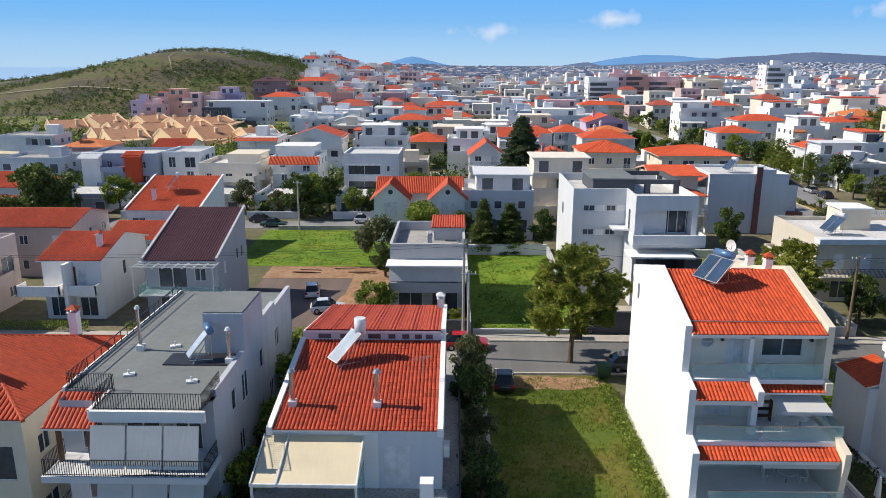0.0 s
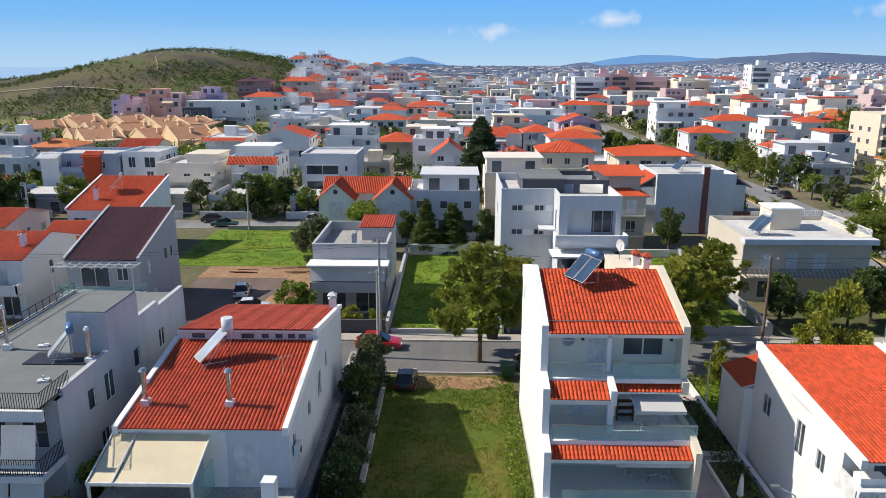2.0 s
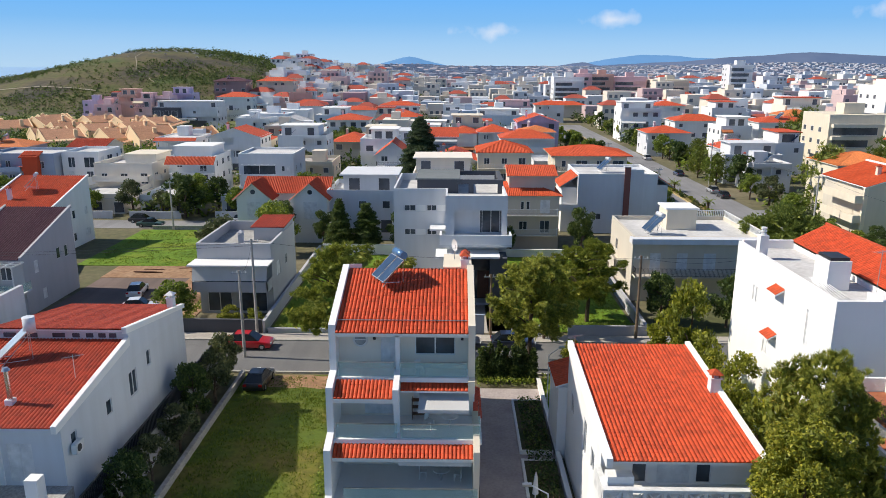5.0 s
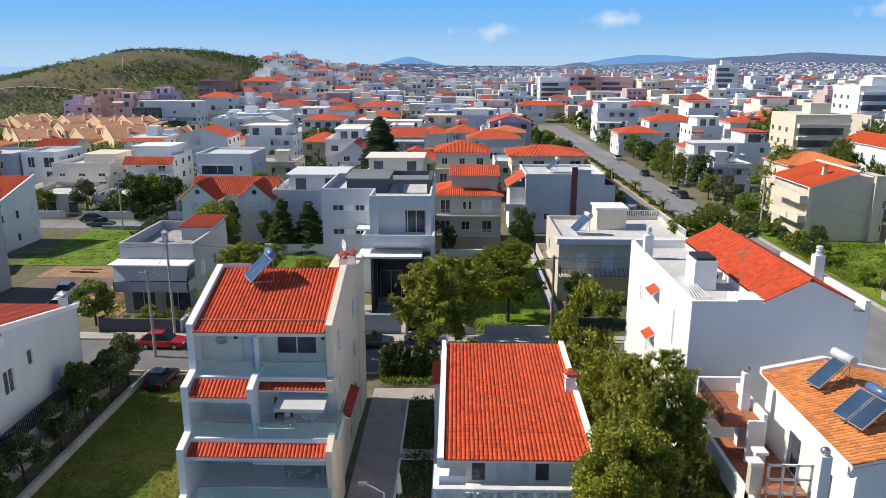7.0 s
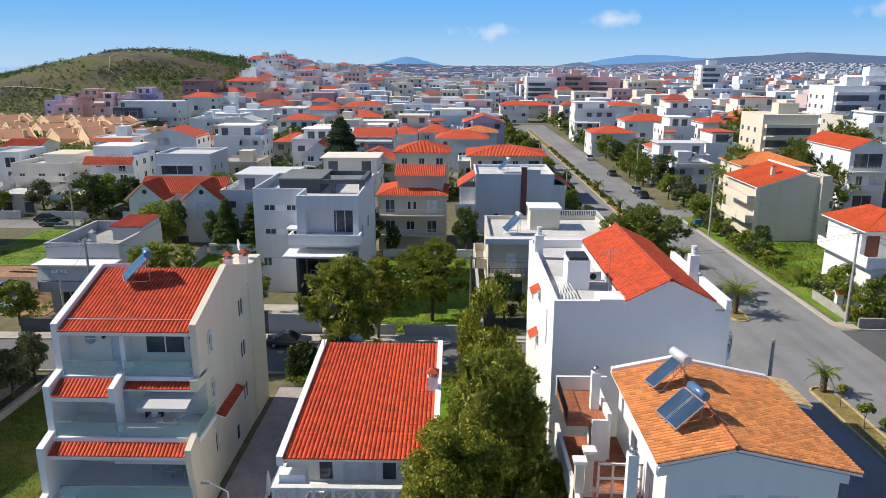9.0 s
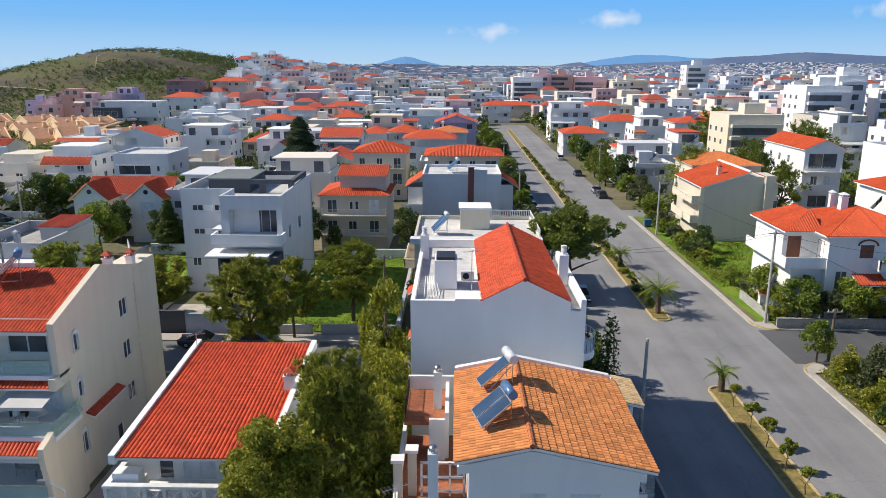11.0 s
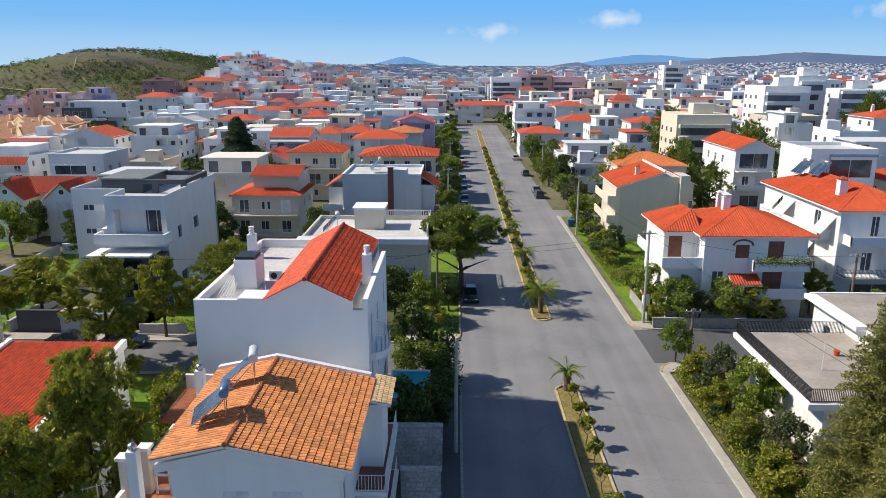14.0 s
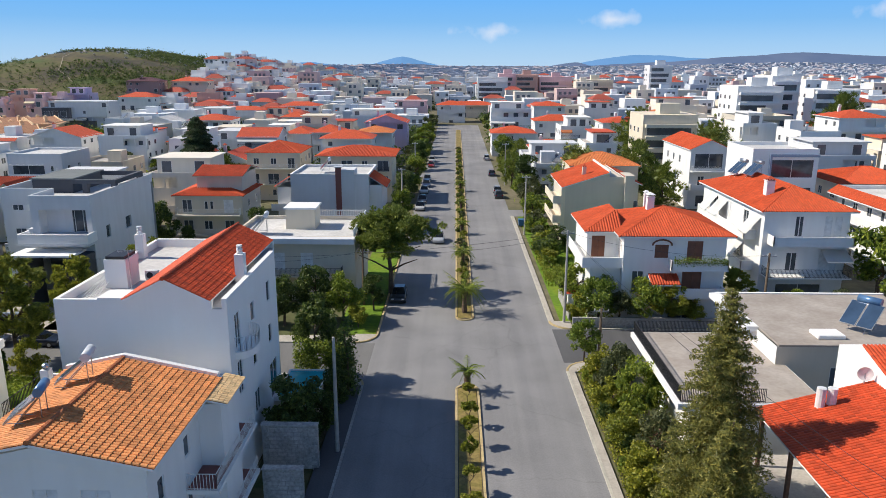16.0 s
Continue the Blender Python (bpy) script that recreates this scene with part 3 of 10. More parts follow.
m_, n_, l_, b_ = base_mat("green_glass", 0.05)
b_.inputs["Base Color"].default_value = (0.62, 0.76, 0.72, 1)
b_.inputs["Transmission Weight"].default_value = 0.0
t_ = n_.new("ShaderNodeBsdfTransparent")
t_.inputs[0].default_value = (0.82, 0.92, 0.90, 1)
x_ = n_.new("ShaderNodeMixShader")
x_.inputs[0].default_value = 0.76
l_.new(b_.outputs[0], x_.inputs[1])
l_.new(t_.outputs[0], x_.inputs[2])
l_.new(x_.outputs[0], n_["Material Output"].inputs[0])

# ground -------------------------------------------------------------


def smooth(e0, e1, x):
    t = min(1.0, max(0.0, (x - e0) / (e1 - e0)))
    return t * t * (3 - 2 * t)


RIDGE = [(-700, 8), (-420, 7), (-340, 10), (-311, 13), (-288, 15.5), (-260, 20), (-240, 24), (-220, 29), (-205, 32.5), (-190, 35), (-162, 35), (-140, 31.5), (-117, 27.5), (-98, 22.5), (-80, 18.5), (-46, 12), (-15, 7), (25, 3), (80, 2), (300, 2), (700, 2)]


def height(x, y):
    """The lie of the land: level near the camera, a scrub hill on the left, plain and far slopes beyond."""
    r = float(np.interp(x, [a for a, _ in RIDGE], [b for _, b in RIDGE]))
    z = r * smooth(310, 505, y) * (1 - 0.7 * smooth(560, 900, y))
    if r > 10:
        z += (noise.noise((x * 0.012, y * 0.012, 3)) * 2.2 + noise.noise((x * 0.05, y * 0.05, 7)) * 0.7) * smooth(300, 420, y)
    side = smooth(0.16, 0.34, x / max(y, 1.0))
    return z + side * smooth(2300, 4300, y) * (4 + 20 * math.exp(-((x / max(y, 1.0) - .47) / .12) ** 2))


ys = [-120, -40, 0, 40, 100, 160, 220, 260] + list(range(280, 620, 10)) + [660, 720, 800, 900, 1100, 1400, 1800, 2300, 2800, 3300, 3800, 4300, 4900]
bm = bmesh.new()
rows = []
for y in ys:
    w = 260 + abs(y) * 0.95
    step = 100
    rows.append([bm.verts.new((-w + 2 * w * k / step + 40, y, height(-w + 2 * w * k / step + 40, y) - 0.02)) for k in range(step + 1)])
for p, q in zip(rows, rows[1:]):
    for k in range(len(p) - 1):
        f = bm.faces.new((p[k], p[k + 1], q[k + 1], q[k]))
        f.smooth = True
        c = f.calc_center_median()
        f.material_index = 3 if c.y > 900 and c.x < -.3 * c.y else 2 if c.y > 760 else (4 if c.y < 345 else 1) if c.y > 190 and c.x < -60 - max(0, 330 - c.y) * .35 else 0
# Plain and sea take pale blue colours that paint the haze in.
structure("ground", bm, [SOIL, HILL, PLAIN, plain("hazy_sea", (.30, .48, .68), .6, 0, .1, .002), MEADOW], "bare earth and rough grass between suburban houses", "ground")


def sheet(name, x0, x1, y0, y1, z, mat, label, category):
    bm = bmesh.new()
    box(bm, x0, x1, y0, y1, z - 0.3, z)
    return structure(name, bm, mat, label, category)


def kerb(name, pts, mat=None, w=0.18, h=0.16):
    bm = bmesh.new()
    low_wall(bm, pts, 0, h, w)
    return structure(name, bm, mat or KERB, "weathered concrete kerb stones along the road edge", "kerb")


# avenue and cross streets: road sheets just above the earth
sheet("road_avenue", 58.4, 76.1, -60, 330, 0.02, ASPHALT, "sun-bleached grey asphalt avenue with a planted median", "road")
sheet("road_cross_street", -150, 58.4, 57.8, 65.3, 0.02, ASPHALT3, "grey asphalt residential cross street", "road")
sheet("road_cross_street_east", 76.1, 220, 61.0, 69.5, 0.02, ASPHALT2, "dark grey asphalt residential cross street", "road")
sheet("road_back_street", -120, 0.5, 114.0, 120.0, 0.02, ASPHALT, "grey asphalt back street between blocks", "road")
sheet("road_side_lane", -23.8, -12.6, 65.3, 86, 0.02, DUSTY, "narrow asphalt lane beside a building plot", "road")
sheet("road_far_street", -40, 58.4, 172, 178, 0.02, ASPHALT, "grey asphalt street farther off", "road")
sheet("road_far_street_east", 76.1, 260, 126, 132, 0.02, ASPHALT, "grey asphalt street farther off", "road")
sheet("lawn", 2.5, 13.2, 20, 57.4, 0.03, LAWN, "empty grass plot with worn patches", "lawn")
sheet("lawn_north", 2.0, 13.0, 67.0, 98, 0.03, GRASS, "mown grass garden behind the street wall", "lawn")
sheet("lawn_middle", 24.0, 39.0, 68.2, 97, 0.03, GRASS, "bright green grass garden with pines", "lawn")
sheet("lawn_far", -30.0, -8.0, 91.6, 113, 0.03, GRASS, "bright green empty grass plot", "lawn")
for nm, a, b in (("median", -30, 55.6), ("median_north", 72.2, 300)):
    bm = bmesh.new()
    box(bm, 66.45, 67.95, a + 0.3, b - 0.3, -0.2, 0.12)
    structure(nm, bm, DRY, "planted road median with dry grass", "median")
    cap = lambda y, s: [(67.2 - s * .9 * math.cos(k * math.pi / 8), y - s * .9 * math.sin(k * math.pi / 8) + s * .6) for k in range(9)]
    kerb(nm + "_kerb", cap(a, 1) + cap(b, -1) + [(66.3, a + .6)], KERBY)
kerb("kerb_west", [(58.4, -40), (58.4, 55.6)], CONCRETE)
kerb("kerb_west_north", [(58.4, 67.5), (58.4, 114)], KERBY)
def corner(name, cx, cy, sx, sy, r=2.2):
    """Rounded street corner: asphalt to the square edge, raised quarter disc, curved kerb."""
    x1, y1 = cx + sx * r, cy + sy * r
    sheet("road_" + name, min(cx, x1), max(cx, x1), min(cy, y1), max(cy, y1), 0.016, ASPHALT, "grey asphalt at the street corner", "road")
    arc = [(cx + sx * r * math.cos(k * math.pi / 20), cy + sy * r * math.sin(k * math.pi / 20)) for k in range(11)]
    bm = bmesh.new()
    top = [(cx, cy, .135)] + [(x, y, .135) for x, y in arc]
    poly(bm, top if sx * sy > 0 else top[::-1])
    structure("pavement_" + name, bm, PAVING, "worn paved street corner", "pavement")
    kerb("kerb_" + name, arc, KERBY)


corner("corner_south_east", 78.3, 58.8, -1, 1)
corner("corner_north_east", 78.3, 71.7, -1, -1)
corner("corner_south_west", 56.2, 55.6, 1, 1)
corner("corner_north_west", 56.2, 67.5, 1, -1)
kerb("kerb_east_side", [(78.3, 61), (100, 61)])
kerb("kerb_east_side_north", [(78.3, 69.5), (100, 69.5)])
kerb("kerb_east", [(76.1, -40), (76.1, 58.8)])
kerb("kerb_east_north", [(76.1, 71.7), (76.1, 126)])
kerb("kerb_street_near", [(-100, 57.8), (56.2, 57.8)])
kerb("kerb_street_far", [(-100, 65.3), (56.2, 65.3)])
sheet("pavement_east", 76.2, 76.75, -40, 58.8, 0.14, PAVING, "narrow paved footway", "pavement")
sheet("pavement_east_north", 76.2, 76.6, 71.7, 126, 0.14, PAVING, "narrow paved footway", "pavement")
sheet("pavement_west", 56.8, 58.3, -40, 55.6, 0.14, ASPHALT2, "narrow dark asphalt footway", "pavement")
sheet("pavement_street_far", -100, 56.2, 65.4, 67.0, 0.14, PAVING, "narrow paved footway", "pavement")

# plants -------------------------------------------------------------


def leaf(bm, p, size, rng, up=0.3, slim=0.5):
    d = Vector((rng.gauss(0, 1), rng.gauss(0, 1), rng.gauss(0, 1) + up)).normalized()
    s = d.orthogonal().normalized()
    s = (s * math.cos(a := rng.uniform(0, 6.28)) + d.cross(s) * math.sin(a))
    w = d.cross(s) * size * slim
    s = s * size
    bm.faces.new([bm.verts.new(p - s - w * 0.3), bm.verts.new(p - w), bm.verts.new(p + s), bm.verts.new(p + w)])


def crown_mesh(name, blobs, count, size, mat, seed, slim=0.5):
    """Leaves spread through the outer part of many uneven clumps."""
    rng = random.Random(seed)
    bm = bmesh.new()
    vol = sum(b[1] ** 2 for b in blobs)
    for c, r, flat in blobs:
        for _ in range(int(count * r * r / vol)):
            d = Vector((rng.gauss(0, 1), rng.gauss(0, 1), rng.gauss(0, 1))).normalized()
            q = r * (0.45 + 0.62 * rng.random() ** 0.6)
            leaf(bm, Vector(c) + Vector((d.x * q, d.y * q, d.z * q * flat)), size * rng.uniform(0.6, 1.3), rng, 0.3, slim)
        for _ in range(int(0.07 * count * r * r / vol) + 2):
            d = Vector((rng.gauss(0, 1), rng.gauss(0, 1), rng.gauss(0, 1))).normalized() * (r * 0.7 * rng.random() ** 0.5)
            leaf(bm, Vector(c) + d, size * rng.uniform(1.6, 2.3), rng, 0.3, 0.5)
    return to_mesh(name, bm, mat)


def round_blobs(rng, n, R, H, zc, r0, r1, lean=0.0):
    out = []
    for k in range(n):
        a, e = rng.uniform(0, math.tau), rng.uniform(-0.75, 1.0)
        q = math.sqrt(max(0.05, 1 - e * e)) * rng.uniform(0.45, 1.0) * (1 + .18 * noise.noise((a * 1.3, e * 2, R)))
        out.append(((math.cos(a) * q * R + lean, math.sin(a) * q * R, zc + e * H * rng.uniform(0.7, 1.0)), rng.uniform(r0, r1), 0.75))
    return out


def trunk_mesh(name, h, r, limbs, seed, mat=None):
    rng = random.Random(seed)
    bm = bmesh.new()
    p, top = Vector((0, 0, -0.2)), []
    k = 5
    for i in range(k):
        q = Vector((rng.uniform(-.15, .15) * i * .4, rng.uniform(-.15, .15) * i * .4, h * (i + 1) / k))
        rod(bm, p, q, r * (1 - i / k * .6), r * (1 - (i + 1) / k * .6), seg=8)
        top.append(q)
        p = q
    for i in range(limbs):
        o = top[rng.randrange(1, k)]
        a = rng.uniform(0, math.tau)
        L = rng.uniform(.25, .5) * h
        e = o + Vector((math.cos(a) * L, math.sin(a) * L, L * rng.uniform(.3, .9)))
        rod(bm, o, (o + e) / 2 + Vector((0, 0, .1)), r * .4, r * .28, seg=6)
        rod(bm, (o + e) / 2 + Vector((0, 0, .1)), e, r * .28, r * .1, seg=6)
    return to_mesh(name, bm, mat or BARK)


def needle_crown(name, R, H, zc, n, count, size, mat, seed, rr=(.16, .28), taper=.25):
    """Boughs that reach outward and up, each a ragged spray of needle tufts with gaps between."""
    rng = random.Random(seed)
    bm = bmesh.new()
    boughs = []
    for k in range(n):
        e = -.85 + 1.83 * (k + rng.random()) / n
        a = k * 2.4 + rng.uniform(-.6, .6)
        lobe = 1 + .34 * noise.noise((math.cos(a) * 1.4, math.sin(a) * 1.4, e * 1.6 + seed))
        q = math.sqrt(max(.03, 1 - e * e)) * rng.choice((.35, .6, .85, .95, 1.08)) * rng.uniform(.88, 1.12) * lobe * (1 - taper * max(0, e))
        boughs.append((Vector((math.cos(a) * q * R, math.sin(a) * q * R, zc + e * H * (.8 + .35 * lobe - .15))), R * rng.uniform(*rr) * (1 - .3 * max(0, e))))
    total = sum(r * r for _, r in boughs)
    for c, r in boughs:
        ax = (c - Vector((0, 0, zc - H * .5))).normalized()
        tufts = max(6, int(count / 7 * r * r / total))
        subs = []
        for _ in range(9):
            d = Vector((rng.gauss(0, 1), rng.gauss(0, 1), rng.gauss(0, .6))).normalized()
            subs.append((c + d * r * rng.uniform(.3, .95) + ax * r * rng.uniform(0, .7), r * rng.uniform(.22, .42)))
        for i in range(tufts):
            o, q = subs[i % 9]
            d = Vector((rng.gauss(0, 1), rng.gauss(0, 1), rng.gauss(0, .7))).normalized()
            p = o + d * (q * rng.random() ** .45)
            out = (d * .6 + ax * .8 + Vector((0, 0, .4))).normalized()
            for _ in range(7):
                w = (out + Vector((rng.gauss(0, .5), rng.gauss(0, .5), rng.gauss(0, .5)))).normalized()
                s = w.orthogonal().normalized() * size * .125
                t = w * size * rng.uniform(.8, 1.4)
                bm.faces.new([bm.verts.new(p - s), bm.verts.new(p + s), bm.verts.new(p + t)])
        for _ in range(max(3, tufts // 5)):
            leaf(bm, c + Vector((rng.gauss(0, .4), rng.gauss(0, .4), rng.gauss(0, .3))) * r, size * 1.1, rng, .3, .45)
    return to_mesh(name, bm, mat)


def make_tree(kind, seed, R, H, zc, n, count, size, mat, th, tr, flat=1.0, lean=0.0, rr=(0.25, 0.42)):
    rng = random.Random(seed)
    if kind == "pine":
        return trunk_mesh("trunk", th, tr, 7, seed), needle_crown("crown", R, H, zc, n, count, size, mat, seed, rr)
    bl = round_blobs(rng, n, R, H, zc, R * rr[0], R * rr[1], lean)
    return trunk_mesh("trunk", th, tr, 7, seed), crown_mesh("crown", bl, count, size, mat, seed, 0.5)


TREES = {
    "pine": [make_tree("pine", s, 2.7, 3.2, 5.9, 58, 62000, 0.24, PINE, 6.2, 0.22, rr=(.2, .36)) for s in (1, 2)],
    "umbrella_pine": [make_tree("pine", 31, 3.0, 2.0, 6.6, 60, 42000, 0.26, PINE2, 6.2, 0.26, rr=(.2, .34))],
    "pine_far": [make_tree("pine", s, 3.0, 3.6, 5.2, 40, 6000, 0.55, PINE2, 5.6, 0.24) for s in (32, 33)],
    "big_pine": [make_tree("pine", 7, 4.3, 5.2, 7.4, 92, 150000, 0.25, PINE, 8.0, 0.33, rr=(.16, .30))],
    "tree": [make_tree("tree", s, 2.4, 2.2, 3.5, 30, 3800, 0.17, LEAF, 3.4, 0.18) for s in (3, 4, 5)],
    "olive_tree": [make_tree("olive", s, 2.1, 1.7, 3.0, 24, 3000, 0.15, OLIVE, 2.6, 0.2) for s in (6, 8)],
    "dark_tree": [make_tree("dark", s, 2.2, 3.0, 3.5, 30, 3800, 0.17, DARKLEAF, 3.6, 0.2) for s in (9, 10)],
    "citrus_tree": [make_tree("citrus", s, 1.6, 1.6, 2.2, 22, 2900, 0.12, LIME, 1.8, 0.12) for s in (11, 12)],
    "lime_tree": [make_tree("lime", 41, 2.5, 4.2, 6.6, 90, 26000, 0.10, LIME, 7.6, 0.16, rr=(.16, .34))],
    "standard_tree": [make_tree("standard", s, .58, .42, 1.75, 14, 1000, 0.085, LIME, 1.6, 0.045) for s in (51, 52)],
    "shrub": [make_tree("shrub", s, 0.95, 0.7, 0.75, 14, 750, 0.12, m, 0.6, 0.05) for s, m in ((13, LEAF), (14, LIME), (15, DARKLEAF), (16, OLIVE))],
    "far_tree": [make_tree("far", s, 2.5, 2.4, 3.4, 16, 520, 0.44, m, 3.0, 0.2) for s, m in ((17, LEAF), (18, PINE2), (19, OLIVE), (20, DARKLEAF))],
}
LABELS = {"standard_tree": "small clipped round tree on a thin stem in the median", "pine": "green Aleppo pine with an uneven crown and bare lower trunk", "umbrella_pine": "umbrella-shaped pine on a bare trunk beside the avenue", "pine_far": "tall green pine between suburban houses", "big_pine": "tall dense pine with a broad sunlit crown beside a house",
          "tree": "leafy green garden tree with a rounded crown", "olive_tree": "grey-green olive tree in a garden", "dark_tree": "dark evergreen garden tree with dense leaves",
          "citrus_tree": "small yellow-green citrus tree in a garden", "lime_tree": "yellow-green broadleaf tree in front of a pine", "shrub": "rounded green garden shrub beside the road", "far_tree": "green tree between suburban houses"}


def tree(kind, x, y, s=1.0, sz=None, v=0, rz=None, label=""):
    a, b = TREES[kind][v % len(TREES[kind])]
    name = {"big_pine": "pine_tree", "pine": "pine_tree", "umbrella_pine": "pine_tree", "pine_far": "pine_tree", "far_tree": "tree", "dark_tree": "tree", "standard_tree": "clipped_tree"}.get(kind, kind)
    ob = thing(name, label or LABELS[kind], "shrub" if kind == "shrub" else "tree", (x, y, 0.0 if y < 260 else height(x, y)), (x * 37 + y * 91) % 360 if rz is None else rz, kind + "s")
    ob.scale = (s, s, sz or s)
    part("trunk", a, None, ob)
    part("crown", b, None, ob)
    return ob


def cypress(x, y, h=5.0, r=0.7, mat=None, seed=1):
    key = (round(h), round(r, 1), seed % 3)
    if key not in CYP:
        rng = random.Random(seed)
        bl = [((rng.uniform(-.15, .15), rng.uniform(-.15, .15), h * (0.1 + 0.85 * k / 11)), r * (1.0 - 0.85 * abs(k / 11 - 0.25) ** 1.1), 1.3) for k in range(12)]
        CYP[key] = trunk_mesh("trunk", h * .8, .12, 0, seed), crown_mesh("crown", bl, 1500, .13, DARKLEAF, seed)
    a, b = CYP[key]
    ob = thing("cypress", "slim dark green cypress standing in a garden", "tree", (x, y, 0), seed * 50, "cypresses")
    part("trunk", a, None, ob)
    part("crown", b, None, ob)


CYP = {}


def frond(bm, o, a, L, droop, rise, rng, leaves=26, width=0.5, mi=0):
    """A palm leaf: an arched stalk with leaflets to both sides."""
    o = Vector(o)
    d = Vector((math.cos(a), math.sin(a), 0))
    s = Vector((-d.y, d.x, 0))
    at = lambda f: o + d * (L * f) + Vector((0, 0, rise * L * f - droop * L * f * f))
    for k in range(leaves):
        f = 0.12 + 0.88 * k / leaves
        p = at(f)
        w = width * math.sin(math.pi * min(1, 0.15 + f * 0.85)) + 0.08
        for sg in (-1, 1):
            tip = p + s * (sg * w) + d * (w * 0.7) - Vector((0, 0, w * 0.35))
            bm.faces.new([bm.verts.new(p), bm.verts.new(p + d * 0.05 + s * sg * 0.02), bm.verts.new(tip)]).material_index = mi
    for k in range(5):
        rod(bm, at(k / 5), at((k + 1) / 5), 0.03 * (1 - k / 6), seg=4, mi=mi)


def palm_mesh(h, L, n, seed):
    rng = random.Random(seed)
    bt = bmesh.new()
    k = 9
    for i in range(k):
        rod(bt, (0, 0, h * i / k - (0.2 if i == 0 else 0)), (0, 0, h * (i + 1) / k), 0.24 + .03 * (i % 2), 0.21 + (0.1 if i > 6 else 0), seg=9)
    bc = bmesh.new()
    for i in range(n):
        e = i / n
        frond(bc, (0, 0, h), i * 2.4 + rng.uniform(-.2, .2), L * rng.uniform(.85, 1.1), 0.35 + 0.7 * e, 1.1 - 1.1 * e, rng, 24, L * .22)
    return to_mesh("trunk", bt, BARK), to_mesh("crown", bc, LEAF)


PALMS = [palm_mesh(2.1, 1.9, 34, 1), palm_mesh(1.5, 1.25, 16, 2)]


def palm(x, y, v=0, s=1.0):
    ob = thing("palm_tree", "young date palm with arching fronds in the road median" if v == 0 else "small young palm planted in the median", "palm", (x, y, .1), x * 40, "palms")
    ob.scale = (s, s, s)
    part("trunk", PALMS[v][0], None, ob)
    part("crown", PALMS[v][1], None, ob)


def conifer(x, y, h, r, mat, label, seed=3, coarse=1.0):
    """Tiers of drooping branches, each a spray of short needles, in a ragged cone."""
    rng = random.Random(seed)
    ob = thing("conifer", label, "tree", (x, y, 0), 0)
    bt = bmesh.new()
    rod(bt, (0, 0, -.2), (0, 0, h), .22, .03, seg=8)
    part("trunk", bt, BARK, ob)
    bm = bmesh.new()
    z = 0.5
    while z < h - .1:
        f = 1 - z / h
        rr = r * (min(1.0, f * 1.3) ** 0.62) * rng.uniform(.85, 1.1) + .12
        n = 6 + int(6 * f)
        for i in range(n):
            a = i / n * math.tau + rng.uniform(-.35, .35)
            L = rr * rng.uniform(.62, 1.12)
            lift = rng.uniform(-.05, .12)
            d, s = Vector((math.cos(a), math.sin(a), 0)), Vector((-math.sin(a), math.cos(a), 0))
            for k in range(int(L / .07)):
                q = (k + 1) * .07
                g = q / L
                wide = (.10 + .30 * g * (1.25 - g)) * min(1.2, .5 + L * .3) * coarse ** .5
                c = d * q + Vector((0, 0, z - .28 * q * g + lift * q + .25 * g * g))
                for _ in range(8):
                    leaf(bm, c + s * rng.gauss(0, wide) + Vector((0, 0, rng.gauss(.02, .06))), rng.uniform(.08, .15) * coarse, rng, 1.2, .26)
                if k % 3 == 0 and g < .6:
                    leaf(bm, c + s * rng.gauss(0, wide * .4), .16, rng, 1.5, .5)
        z += .33
    part("crown", bm, mat, ob)


def hedge(x0, x1, y0, y1, h, mat, label, seed=1, dens=40):
    rng = random.Random(seed)
    bm = bmesh.new()
    area = (x1 - x0) * (y1 - y0) + 2 * h * (x1 - x0 + y1 - y0)
    for _ in range(int(area * dens)):
        p = Vector((rng.uniform(x0, x1), rng.uniform(y0, y1), h * rng.random() ** 0.5))
        bulge = 0.25 * noise.noise((p.x * .9, p.y * .9, seed))
        leaf(bm, p + Vector((0, 0, bulge * h)), .11 * rng.uniform(.6, 1.3), rng)
    return thing("hedge", label, "hedge", (0, 0, 0), 0, "hedges", mesh=to_mesh("hedge", bm, mat))


def grass_tufts(x0, x1, y0, y1, n, seed, tall=.16):
    """Loose blades standing out of a lawn, thicker in patches."""
    rng = random.Random(seed)
    V, F = [], []
    while len(F) < n:
        x, y = rng.uniform(x0, x1), rng.uniform(y0, y1)
        if rng.random() > .55 + .9 * noise.noise((x * .35, y * .35, seed)):
            continue
        for _ in range(5):
            a, h, k = rng.uniform(0, 6.28), tall * rng.uniform(.5, 1.4), len(V)
            bx, by = x + rng.gauss(0, .12), y + rng.gauss(0, .12)
            dx, dy = math.cos(a) * .03, math.sin(a) * .03
            V += [(bx - dx, by - dy, .02), (bx + dx, by + dy, .02), (bx + rng.gauss(0, .07), by + rng.gauss(0, .07), h)]
            F.append((k, k + 1, k + 2))
    me = bpy.data.meshes.new("grass")
    me.from_pydata(V, [], F)
    me.materials.append(BLADE)
    tagged(new("grass", me), "rough green grass tufts on the open plot", "grass", kind="stuff")


BLADE = foliage("grass_blades", (0.125, 0.19, 0.01), (0.27, 0.29, 0.03))


# vehicles -----------------------------------------------------------
TYRE = plain("tyre_rubber", (0.02, 0.02, 0.02), 0.8)
CARGLASS = plain("car_glass", (0.015, 0.018, 0.02), 0.04)
LAMPW = plain("headlight_glass", (0.7, 0.7, 0.72), 0.1)
LAMPR = plain("tail_light", (0.4, 0.01, 0.01), 0.2)
PAINTS = {}


